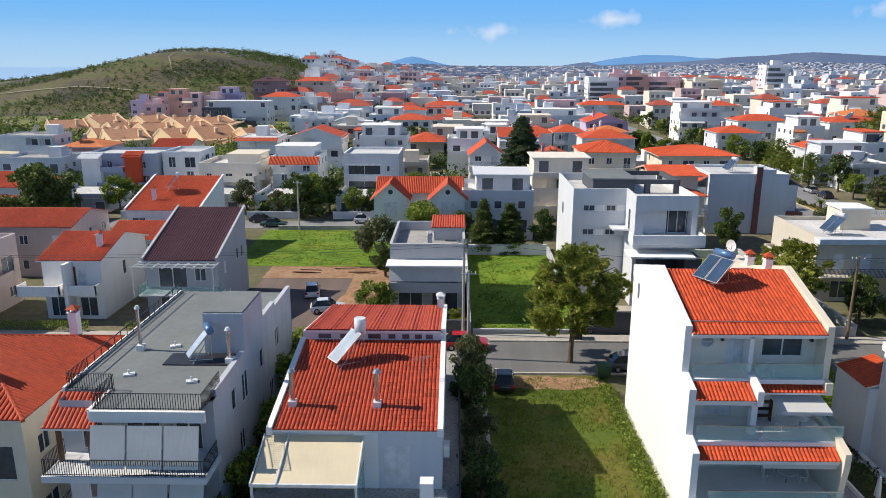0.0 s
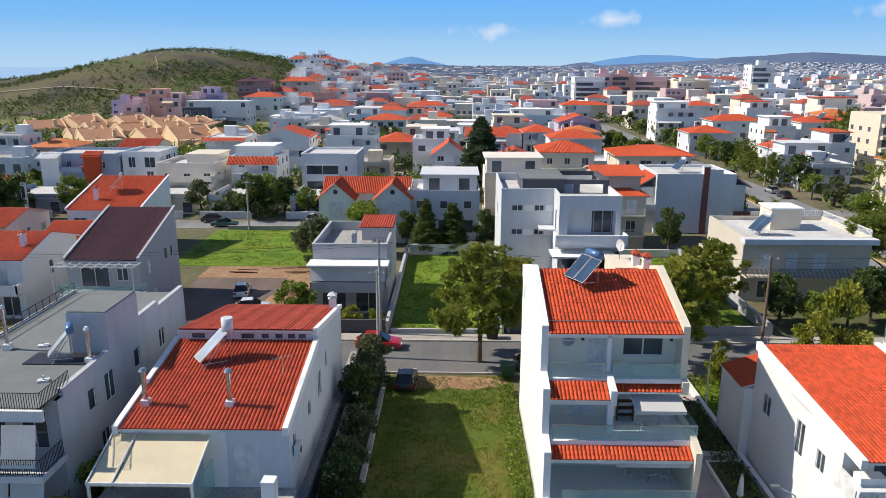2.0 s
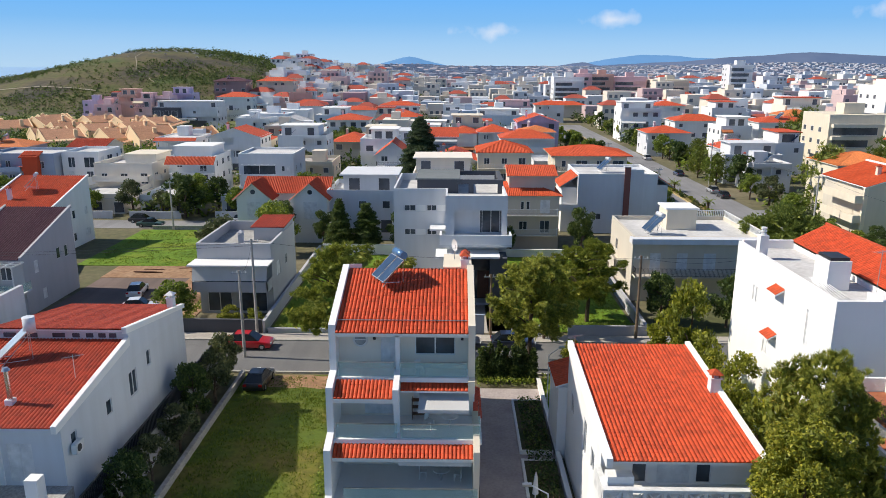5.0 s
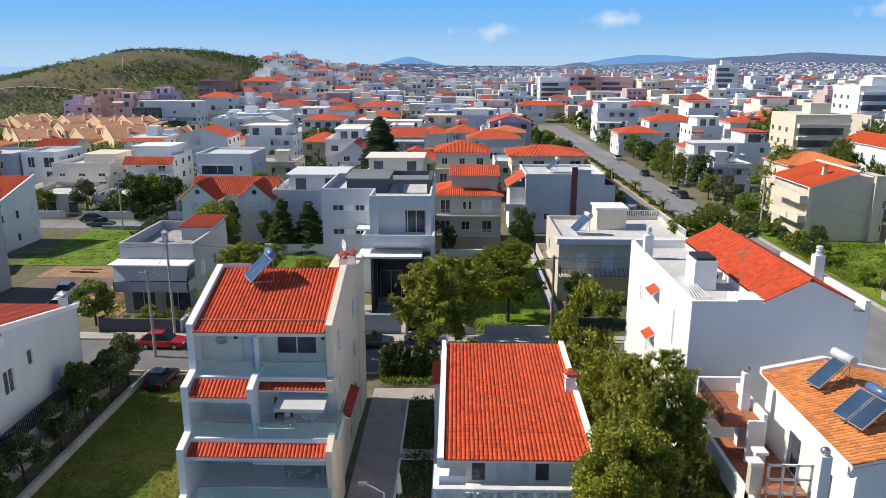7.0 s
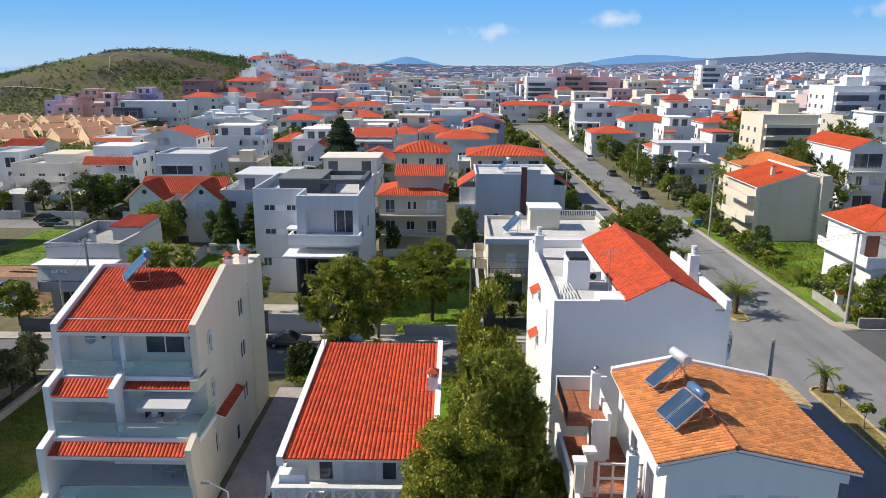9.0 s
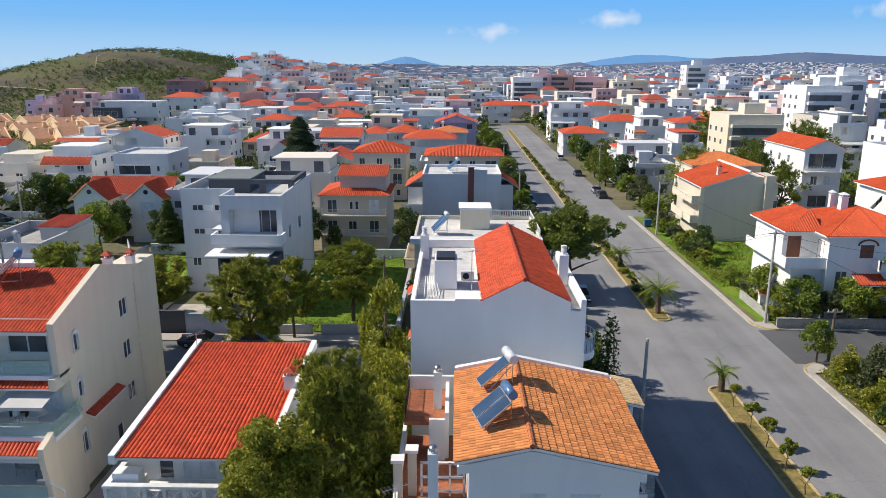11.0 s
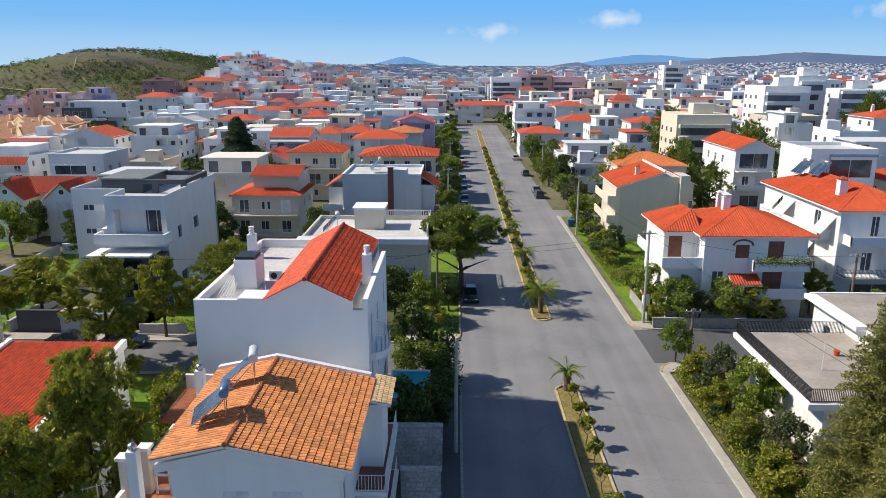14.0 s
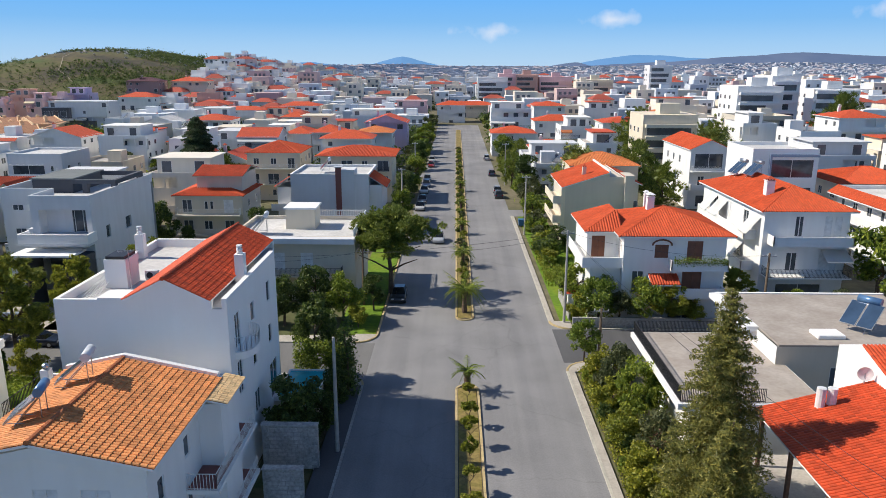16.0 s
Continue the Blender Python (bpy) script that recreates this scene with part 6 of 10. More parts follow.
solid("roof", L1, SLABG, (-18.1, -12.7, 32.6, 52, 8.95, 9.15), (-20.6, -18.1, 34.9, 52, 8.95, 9.15))
solid("roof_edge", L1, WHITE, (-18.1, -12.3, 32.4, 32.6, 8.6, 9.2), (-20.75, -20.6, 34.9, 52, 8.7, 9.3), (-18.3, -18.1, 32.6, 34.9, 8.6, 9.2))
solid("stair_roof", L1, SLABG, (-14.75, -12.45, 40.05, 44.15, 11.7, 11.78))
solid("roof_hatch", L1, DARKMETAL, (-16.7, -13.0, 38.2, 39.9, 9.16, 9.22))
bm = bmesh.new()
railing(bm, [(-18.0, 35.0), (-18.0, 32.7), (-12.5, 32.7), (-12.5, 35.5)], 9.15, .9, .13, .012)
part("roof_railing", bm, DARKMETAL, L1)
bm = bmesh.new()
railing(bm, [(-20.5, 37.0), (-20.5, 35.0), (-18.1, 35.0)], 9.15, .9, .13, .012)
part("roof_railing", bm, DARKMETAL, L1)
bm = bmesh.new()
railing(bm, [(-20.5, 37.2), (-20.5, 51.5)], 9.3, .7, .8, .018)
part("side_roof_railing", bm, DARKMETAL, L1)
for z in (6.0, 3.0):
    bal = solid("balcony", L1, PALE, (-20.5, -12.2, 31.6, 34.0, z - .35, z))
    bm = bmesh.new()
    railing(bm, [(-20.4, 33.8), (-20.4, 31.7), (-12.3, 31.7), (-12.3, 33.8)], z, .9, .12, .012)
    part("railing", bm, DARKMETAL, bal)
for k in range(3):
    x = -18.0 + 1.85 * k
    for z in (8.55, 5.4):
        bm = bmesh.new()
        for i in range(6):
            f, g2 = i / 6, (i + 1) / 6
            q = lambda x, f: (x, 32.2 - .55 * f, z - 2.1 * f)
            poly(bm, [q(x, g2), q(x + 1.75, g2), q(x + 1.75, f), q(x, f)])
        part("awning", bm, AWNING, L1, "lowered grey-white awning")
slope_part("porch_roof", L1, (-20.95, 32.9, 7.95), (1, 0, 0), (0, 2.0, 1.05), 2.75, 2.25, TILE2, WHITE, TG_DARK, 60)
for x in (-20.2, -18.6):
    solid("post", L1, WOOD, (x - .1, x + .1, 33.0, 33.2, 6.0, 7.95))
flue("white roof flue with a cap", -18.9, 40.5, 9.2, 2.6, .1, WHITEPAINT)
flue("white roof flue with a cap", -12.9, 38.6, 9.2, 2.0, .1, WHITEPAINT)
solar_heater(-15.3, 38.6, 9.3, -60, 1, 48, .85, TANKB, "small solar heater with blue tank on a grey roof", face=SKYSILVER)
for x, y in ((-18.0, 36.8), (-17.0, 41.0), (-14.2, 36.0)):
    bm = bmesh.new()
    box(bm, -.3, .3, -.18, .18, 0, .12), rod(bm, (0, 0, .1), (0, 0, .35), .05, seg=6)
    thing("roof_vent", "small white vent on a flat roof", "vent", (x, y, 9.15), 20, "roof vents", mesh=to_mesh("roof_vent", bm, WHITEPAINT))

# hipped red roof at the left end ---------------------------------------
L0 = house("cream house with a hipped red tile roof and white chimneys", -36, -23.0, 34.5, 46.0, 7.6, CREAM, ("hip", "x", 2.4, TILE2), 2, balc=(("S", 1, 10, 4.0, 1.4, "solid"),), seed=4, group="near houses")
chimney(L0, 4.5, 4.2, 8.6, 1.5, .55, WHITE), chimney(L0, 3.2, -3.2, 8.2, 1.5, .55, WHITE)
# houses north of the cross street --------------------------------------
n1 = house("grey house with a dark purple tile roof and terrace pergola", -32.2, -24.5, 71.5, 82, 6.3, GREY, ("shed", "x", 3.4, TILEP), 2,
           {"S": [(1.4, 4.4, 3.3, 5.6), (5.2, 6.4, 4.0, 5.4), (1.4, 3.4, .3, 2.4)], "E": [(2, 2.8, 4.2, 5.6), (6.5, 7.3, 4.6, 5.9), (3, 3.8, 1, 2.2), (8.2, 8.9, 4.4, 5.8)]}, (("S", .1, 8.4, 3.1, 2.2, "glass"),), 5)
bm = bmesh.new()
for k in range(9):
    box(bm, -4.2 + k * 1.02, -4.1 + k * 1.02, -7.6, -5.3, 5.95, 6.08)
for k in range(3):
    box(bm, -4.3, 4.2, -7.6 + k, -7.5 + k, 6.08, 6.18)
part("pergola", bm, WHITEPAINT, n1, "white slatted pergola")
for x in (-4.2, 4.0):
    solid("pergola_post", n1, WHITEPAINT, (x, x + .1, -7.55, -7.45, 3.1, 5.95))
n2 = house("white house with a red tile roof and twin balconies", -42.6, -36.5, 70.8, 82, 6.4, WHITE, ("gable", "x", 1.6, TILE2), 2,
           {"S": [(.5, 2.0, .3, 2.4), (2.6, 3.5, 3.3, 5.7, "wood"), (3.7, 4.5, 3.5, 5.4), (3.6, 5.4, .3, 2.4)], "E": [(5, 5.8, 3.4, 5.0)]}, (("S", -2.0, 2.5, 3.1, 1.7, "solid"), ("S", 2.9, 6.1, 3.1, 1.4, "solid")), 6)
chimney(n2, 2.0, -3.0, 7.0, 1.5, .5, WHITE)
solid("balcony_pillar", n2, WHITE, (-.15, .2, -7.2, -5.6, 0, 6.3))
house("white house with a shallow red roof", -42, -35.2, 84, 92, 5.4, WHITE, ("gable", "x", 1.3, TILE2), 2, seed=26)
n3 = house("white house with a red tile roof and solar heater", -45, -34.8, 96, 106.8, 6.6, WHITE, ("shed", "x", 3.0, TILE), 2, seed=8)
chimney(n3, -2.2, -2.6, 7.8, 1.2, .5, WHITE)
solar_heater(-41, 101, 8.8, -70, 2, 45, 1.0, TANKW)
cw = house("grey flat-roofed house with a shaded terrace", -6.7, 1.2, 73.2, 84.5, 6.6, GREY, ("flat", CONCRETE, 1.1), 2,
           {"S": [(.6, 7.2, 3.4, 5.4), (.8, 3.4, .2, 2.4), (4.4, 7.2, .2, 2.4)], "E": [(2, 3.6, 3.6, 5.2), (6, 7, 3.8, 5.0)]}, (("S", 0, 7.9, 3.2, 2.2, "solid"),), 9)
solid("roof_canopy", cw, BRIGHT, (-4.2, 4.2, -8.2, -5.6, 5.9, 6.05))
bm = bmesh.new()
poly(bm, [(-3.9, -7.9, 4.3), (3.9, -7.9, 4.3), (3.9, -7.4, 5.85), (-3.9, -7.4, 5.85)])
part("awning", bm, AWNING, cw, "lowered grey awning")
solid("stair_house", cw, GREY, (.5, 3.9, .4, 5.4, 6.6, 8.2))
bm = bmesh.new()
roof_slope(bm, [(.2, .0, 8.2), (4.1, .0, 8.2), (4.1, 5.6, 8.5), (.2, 5.6, 8.5)])
part("stair_roof", bm, [TILE2, GREY], cw)
chimney(cw, .2, -3.5, 7.0, 1.2, .5, GREY, GREY)
tw = thing("house", "cream house with twin gables and red tile roofs", "house", (-5.2, 110.5, 0), 0, "suburban houses")
bm = bmesh.new()
box(bm, -6.6, 6.4, -1.5, 3.3, 0, 6.9)
for cx in (-4.25, 4.25):
    box(bm, cx - 2.5, cx + 2.5, -5.5, -1.5, 0, 6.7)
    prism_y(bm, [(cx - 2.5, 6.7), (cx + 2.5, 6.7), (cx, 8.85)], -5.5, -1.5)
part("wall", bm, WHITE, tw)
for cx in (-4.25, 4.25):
    bm = bmesh.new()
    roof_slope(bm, [(cx - 3.0, .6, 6.5), (cx - 3.0, -6.0, 6.5), (cx, -6.0, 9.05), (cx, .6, 9.05)])
    roof_slope(bm, [(cx + 3.0, -6.0, 6.5), (cx + 3.0, .6, 6.5), (cx, .6, 9.05), (cx, -6.0, 9.05)])
    part("gable_roof", bm, [TILE2, CREAM], tw)
    put_window(tw, "S", cx - 1.0, -5.6, 3.6, 2.0, 2.6, "shutter")
    bm = bmesh.new()
    rod(bm, (cx, -5.55, 7.7), (cx, -5.45, 7.7), .36, seg=14)
    part("round_window", bm, GLASS, tw)
bm = bmesh.new()
roof_slope(bm, [(-6.9, -2.0, 6.9), (6.7, -2.0, 6.9), (6.7, 1.2, 9.0), (-6.9, 1.2, 9.0)])
roof_slope(bm, [(6.7, 4.0, 6.9), (-6.9, 4.0, 6.9), (-6.9, 1.2, 9.0), (6.7, 1.2, 9.0)])
part("main_roof", bm, [TILE2, CREAM], tw)
a1 = house("white four-storey house with a red canopy roof and terrace", -36, -27, 141, 152, 8.0, WHITE, ("flat", SLABW, .4), 3, balc=(("S", .2, 8.8, 2.7, 1.3), ("S", .2, 8.8, 5.2, 1.3)), seed=12)
bm = bmesh.new()
roof_slope(bm, [(-4.9, -7.2, 7.0), (4.9, -7.2, 7.0), (4.9, -5.5, 8.4), (-4.9, -5.5, 8.4)])
part("canopy_roof", bm, [TILE, WHITE], a1)
solid("attic", a1, WHITE, (-4.3, 3.4, -3.0, 4.5, 8.0, 10.0))
solid("attic_slab", a1, WHITE, (-4.5, 3.6, -3.3, 4.7, 10.0, 10.2))
put_window(a1, "S", -3.0, -3.0, 8.2, 1.1, 1.6), put_window(a1, "S", .6, -3.0, 8.2, 1.1, 1.6)
solid_h = house("pale grey four-storey house with dark glazed bands", -21.6, -10.8, 139, 150, 8.8, PALE, ("flat", SLABW, .45), 3,
                {"S": [(.9, 7.2, 5.2, 7.0), (.9, 7.2, 2.2, 3.9), (8.4, 9.0, 5.8, 6.9), (9.4, 10.0, 5.8, 6.9), (.8, 9, .1, 1.0)], "E": [(2, 3, 5.6, 6.8), (6, 7, 5.6, 6.8), (2, 3, 2.4, 3.6)]}, (("S", .3, 7.6, 4.3, 1.0, "solid"), ("S", .3, 7.6, 1.3, 1.0, "solid")), 13)
bm = bmesh.new()
for k in range(6):
    box(bm, -4.6 + 1.26 * k, -4.5 + 1.26 * k, -6.6, -5.5, 7.1, 7.25)
box(bm, -4.7, 1.9, -6.7, -6.55, 7.1, 7.25)
part("pergola", bm, WHITEPAINT, solid_h, "white pergola over the upper balcony")
# modern cubic house
M1 = thing("house", "modern pale grey cubic house with a dark roof block", "house", (0, 0, 0), 0, "suburban houses")
bm = bmesh.new()
S = [(1.2, 2.5, 9.8, 10.5), (3.8, 4.9, 9.8, 10.5), (1.2, 2.5, 7.0, 7.7), (3.8, 4.9, 7.0, 7.7), (.8, 1.8, 3.2, 4.2)]
facade(bm, (13.6, 81.0, 0), (1, 0, 0), 6.2, 11.4, S)
facade(bm, (13.6, 93, 0), (0, -1, 0), 12, 11.4, [(4, 5, 8, 9.4)])
S2 = [(.9, 6.1, 8.0, 10.8), (.6, 6.2, .3, 6.2)]
facade(bm, (19.6, 76.4, 0), (1, 0, 0), 6.7, 11.4, S2, 1.6)
facade(bm, (26.3, 76.4, 0), (0, 1, 0), 16, 11.4, [(3, 4, 7, 8.4), (8, 9.5, 7, 8.4), (3, 5, 1, 3)])
facade(bm, (19.6, 81, 0), (0, -1, 0), 4.6, 11.4, [(1.6, 2.4, 8.0, 10.4)])
facade(bm, (26.3, 93, 0), (-1, 0, 0), 12.7, 11.4, [])
for q in ((13.6, 19.8, 81, 81.2), (13.6, 13.8, 81.2, 93), (26.1, 26.3, 76.6, 93), (19.6, 26.3, 76.4, 76.6), (19.6, 19.8, 76.6, 81), (13.8, 26.1, 92.8, 93)):
    box(bm, *q, 11.4, 12.4)
part("wall", bm, [PALE, MATS["window_glass"]], M1)
for a, b, c, d in S:
    put_window(M1, "S", 13.6 + a, 81, c, b - a, d - c)
for z in (9.8, 7.0):
    for x in (2.55, 4.95):
        solid("sliding_panel", M1, BRIGHT, (13.6 + x, 13.6 + x + 1.1, 80.94, 81.0, z, z + .7))
solid("loggia_wall", M1, PALE, (20.45, 23.4, 77.86, 77.98, 8.0, 10.8))
put_window(M1, "S", 23.6, 77.9, 8.0, 2.0, 2.6), put_window(M1, "S", 20.5, 77.9, .4, 2.4, 3.2), put_window(M1, "S", 23.2, 77.9, .4, 2.2, 3.2, "wood")
solid("roof_terrace", M1, SLABW, (13.8, 26.1, 81.2, 92.8, 11.4, 11.5), (19.8, 26.1, 76.6, 81.2, 11.4, 11.5))
solid("roof_block", M1, ANTHRACITE, (16.2, 21.0, 83.2, 90.5, 11.5, 13.1), label="anthracite rendered roof block")
solid("roof_slab", M1, SLABG, (16.0, 21.2, 83.0, 90.7, 13.1, 13.25))
for x, y in ((22.5, 83.3), (25.9, 83.3), (25.9, 90.3)):
    solid("roof_column", M1, ANTHRACITE, (x - .3, x + .3, y - .3, y + .3, 11.5, 12.6))
solid("roof_beam", M1, ANTHRACITE, (21.0, 26.2, 83.0, 83.5, 12.6, 13.1), (21, 26.2, 90.1, 90.6, 12.6, 13.1), (25.7, 26.2, 83.5, 90.1, 12.6, 13.1))
solid("balcony", M1, PALE, (19.0, 26.7, 74.4, 76.4, 7.2, 7.45))
solid("balcony_parapet", M1, BRIGHT, (19.0, 26.7, 74.4, 74.6, 7.45, 8.5), (19.0, 19.2, 74.6, 76.4, 7.45, 8.5), (26.5, 26.7, 74.6, 76.4, 7.45, 8.5))
solid("porch_roof", M1, BRIGHT, (18.6, 25.4, 73.0, 76.4, 6.3, 6.5))
solid("porch_wall", M1, ANTHRACITE, (20.0, 20.3, 73.2, 76.4, 0, 6.3))
solid("porch_wall", M1, ANTHRACITE, (24.4, 26.2, 73.6, 76.4, 0, 6.2))
solid("entrance_canopy", M1, PALE, (17.8, 19.6, 78.6, 80.9, 8.0, 8.2))
# beige house with balconies and stepped red roofs
m2 = house("beige house with balustraded balconies and stepped red roofs", 25.8, 35.5, 101.2, 111, 7.9, BEIGE, ("hip", "x", 1.6, TILE), 3,
           {"S": [(1.0, 2.4, 5.5, 7.4), (4.2, 4.7, 6.0, 7.2), (5.0, 5.5, 6.0, 7.2), (7.0, 8.4, 5.5, 7.4), (1.0, 2.4, 2.6, 4.4), (4.0, 5.2, 3.0, 4.3), (7.0, 8.4, 2.6, 4.4)], "E": [(3, 4, 5.8, 7), (7, 8, 5.8, 7)]}, (("S", .2, 9.5, 5.3, 1.2), ("S", .2, 9.5, 2.4, 1.2)), 14)
solid("attic_wall", m2, BEIGE, (-2.2, 4.4, -2.8, 4.5, 7.9, 10.7))
bm = bmesh.new()
roof_slope(bm, [(-2.6, -3.6, 10.6), (4.8, -3.6, 10.6), (4.8, 1.0, 11.6), (-2.6, 1.0, 11.6)])
roof_slope(bm, [(4.8, 5.6, 10.6), (-2.6, 5.6, 10.6), (-2.6, 1.0, 11.6), (4.8, 1.0, 11.6)])
part("attic_roof", bm, [TILE, BEIGE], m2)
put_window(m2, "S", -1.6, -2.8, 8.5, 2.2, 1.9), put_window(m2, "S", 1.4, -2.8, 8.5, 2.2, 1.9)
# grey house with the maroon chimney stripe
m3 = house("grey house with a maroon chimney stripe and small red roof", 40.0, 52.4, 112.5, 124, 9.0, PALE, ("flat", SLABW, .45), 3, {"S": [(8.0, 8.8, 5.0, 6.2), (3, 3.8, 2.2, 3.2)], "E": [(2, 3, 5.0, 6.3), (6, 7, 5.0, 6.3), (2, 3, 2, 3.2)], "W": [(4, 5, 5, 6.3), (8, 9, 5, 6.3)]}, seed=15)
solid("chimney_stripe", m3, MAROON, (1.0, 1.9, -6.0, -5.75, 0, 10.6))
solid("stair_block", m3, PALE, (1.9, 4.0, -5.9, -2.4, 0, 10.2))
solid("stripe_cap", m3, PALE, (.8, 2.1, -6.1, -5.2, 10.6, 10.75))
solid("side_wing", m3, MAROON, (6.2, 9.0, -5.6, 0, 0, 3.4))
solid("side_wall", m3, PALE, (6.2, 8.2, -4.6, 4, 3.4, 7.6))
for x0, x1 in ((-9.0, -6.2), (9.0, 6.2)):
    bm = bmesh.new()
    q = [(x0, 2.0, 7.3), (x0, -5.0, 7.3), (x1, -5.0, 9.1), (x1, 2.0, 9.1)]
    roof_slope(bm, q if x0 < 0 else q[::-1])
    part("side_roof", bm, [TILE, GREY], m3)
solid("side_wall", m3, WHITE, (-8.6, -6.2, -4.8, 1.8, 0, 7.2))
bal = solid("balcony", m3, WHITE, (-9.4, -6.2, -6.0, -4.8, 3.6, 3.8))
solid("parapet", bal, WHITE, (-9.4, -6.2, -6.0, -5.88, 3.8, 4.7))
put_window(m3, "S", -8.2, -4.8, 4.2, 1.1, 2.0)
solar_heater(44.0, 117, 9.4, -80, 2, 45, 1.0, TANKW)
# flat-roofed house behind the corner
m4 = house("beige flat-roofed house with a projecting roof slab and loggia", 40.6, 54.8, 78.5, 90, 7.0, BEIGE, ("flat", SLABW, .45), 2, {"S": [(2, 3.2, 3.6, 5.6, "shutter"), (5, 6.2, 3.6, 5.6, "shutter"), (8, 9.4, 3.6, 5.6, "shutter"), (2, 4, .4, 2.4)], "E": [(2, 3, 4, 5.4), (6, 7, 4, 5.4)], "W": [(3, 4, 4, 5.4)]}, (("S", .1, 12.8, 3.2, 1.4), ("W", 1, 9, 3.2, 1.4, "solid")), 17)
solid("roof_slab", m4, PALE, (-7.5, 7.2, -7.0, -5.6, 6.9, 7.5))
solid("stair_house", m4, CREAM, (-1.9, 1.6, -.2, 3.2, 7.0, 9.5))
solid("stair_house_slab", m4, BRIGHT, (-2.1, 1.8, -.4, 3.4, 9.5, 9.7))
bm = bmesh.new()
railing(bm, [(7.0, -5.6), (7.0, 5.6), (1.0, 5.6)], 7.45, .8, .22, .04)
part("roof_balustrade", bm, WHITEPAINT, m4, "white roof terrace balustrade")
solar_heater(42.6, 81, 7.4, -80, 2, 45, 1.1, TANKW)
house("cream house with a wide red hipped roof and balconies", 39.9, 53.7, 139, 150, 9.0, CREAM, ("hip", "x", 1.5, TILE), 3, balc=(("S", .2, 13.4, 6.2, 1.4), ("S", .2, 13.4, 3.2, 1.4)), seed=19, eave=.9)
house("cream house with a red hipped roof and awnings", 25, 35.5, 141, 152, 9.3, CREAM, ("hip", "x", 1.9, TILE), 3, balc=(("S", .2, 10, 6.4, 1.4), ("S", .2, 10, 3.3, 1.4)), seed=20)

w1 = house("blue-grey and white modern house with an orange block", -74.0, -59.5, 142, 153, 8.2, BLUEGREY, ("flat", SLABW, .5), 3, {"S": [(4.6, 5.6, 5.6, 7.3), (11.2, 12.4, 5.8, 7.2), (.8, 2.4, 2.6, 4.6), (5.0, 6.2, 2.6, 4.6), (11.4, 13, 2.4, 4.4), (4.6, 6.4, .2, 1.8), (1, 2.4, .2, 1.8)], "E": [(3, 4, 5.6, 7.0), (3, 4, 2.6, 4)]}, (("S", 3.8, 8.4, 5.3, 1.4, "solid"), ("S", 3.0, 8.2, 2.2, 1.8, "solid"), ("S", 11.0, 14.4, 2.2, 1.4, "solid")), seed=31)
solid("orange_block", w1, REDWALL, (1.4, 4.4, -6.6, -5.4, -1.5, 8.6), label="bright orange-red rendered block")
solid("orange_brace", w1, REDWALL, (.2, 1.4, -6.6, -5.6, 5.4, 6.2))
solid("white_bay", w1, BRIGHT, (-7.3, -3.6, -6.5, -5.4, -1, 8.0))
for z in (5.9, 2.8):
    for x in (-6.9, -5.2):
        put_window(w1, "S", x, -6.5, z, 1.0, 1.5)
put_window(w1, "S", 2.0, -6.6, 5.8, 1.6, 1.5), put_window(w1, "S", 2.1, -6.6, 2.4, 1.5, 1.7), put_window(w1, "S", 2.1, -6.6, .2, 1.5, 1.5)
bm = bmesh.new()
roof_slope(bm, [(-7.7, -7.6, 7.9), (-3.3, -7.6, 7.9), (-3.3, -4.8, 8.9), (-7.7, -4.8, 8.9)])
part("bay_roof", bm, [BRIGHT, BRIGHT], w1)
bm = bmesh.new()
roof_slope(bm, [(1.0, -7.0, 8.2), (4.8, -7.0, 8.2), (4.8, -4.6, 9.1), (1.0, -4.6, 9.1)])
part("block_roof", bm, [TILE, REDWALL], w1)
house("white wing of a modern house with a flat roof", -59.0, -51.5, 144, 154, 8.4, WHITE, ("flat", SLABW, .5), 3, seed=63)
house("cream house with a low red tile roof", -72.7, -63.8, 172, 182, 6.6, CREAM, ("gable", "x", 1.5, TILE2), 2, seed=28)
house("pinkish beige house with a low red roof", -60, -47.5, 86, 96, 6.4, plaster("pale_mauve_render", (.56, .46, .44), .4), ("gable", "x", 1.3, TILE2), 2, seed=32)
house("mauve-grey rendered house with balconies", -62, -48.8, 66, 77, 6.8, MATS["pale_mauve_render"], ("flat", SLAB, .9), 2, balc=(("E", 1, 8, 3.4, 1.2, "solid"),), seed=33)
house("white low house with a roof terrace", -46.5, -37, 86.5, 93, 3.2, WHITE, ("flat", SLABW, .9), 1, seed=34)
cr = house("cream-white house with rounded balcony parapets", -49.6, -38.2, 138, 150, 6.6, IVORY, ("flat", SLABW, .8), 2, balc=(("S", .2, 11.2, 1.4, 1.6, "solid"), ("S", .2, 11.2, 4.2, 1.6, "solid"), ("E", 1, 8, 4.2, 1.3, "solid")), seed=35)
solid("roof_room", cr, IVORY, (-1.0, 5.2, -2.5, 5.0, 6.6, 8.6))
solid("roof_room_slab", cr, CREAM, (-1.3, 5.5, -2.9, 5.3, 8.6, 8.8))
put_window(cr, "S", .4, -2.5, 6.8, 1.1, 1.5), put_window(cr, "S", 3.2, -2.5, 6.8, 1.1, 1.5)
house("grey rendered house with a flat roof", -76, -64, 70, 82, 7.0, PALE, ("flat", SLAB, .6), 2, seed=36)
house("white house with a red tile roof", -78, -65, 92, 104, 6.8, WHITE, ("hip", "x", 1.8, TILE2), 2, seed=37)
house("white rendered house with a red tile roof", -80, -66, 112, 122, 6.8, WHITE, ("hip", "x", 1.8, TILE), 2, seed=38)
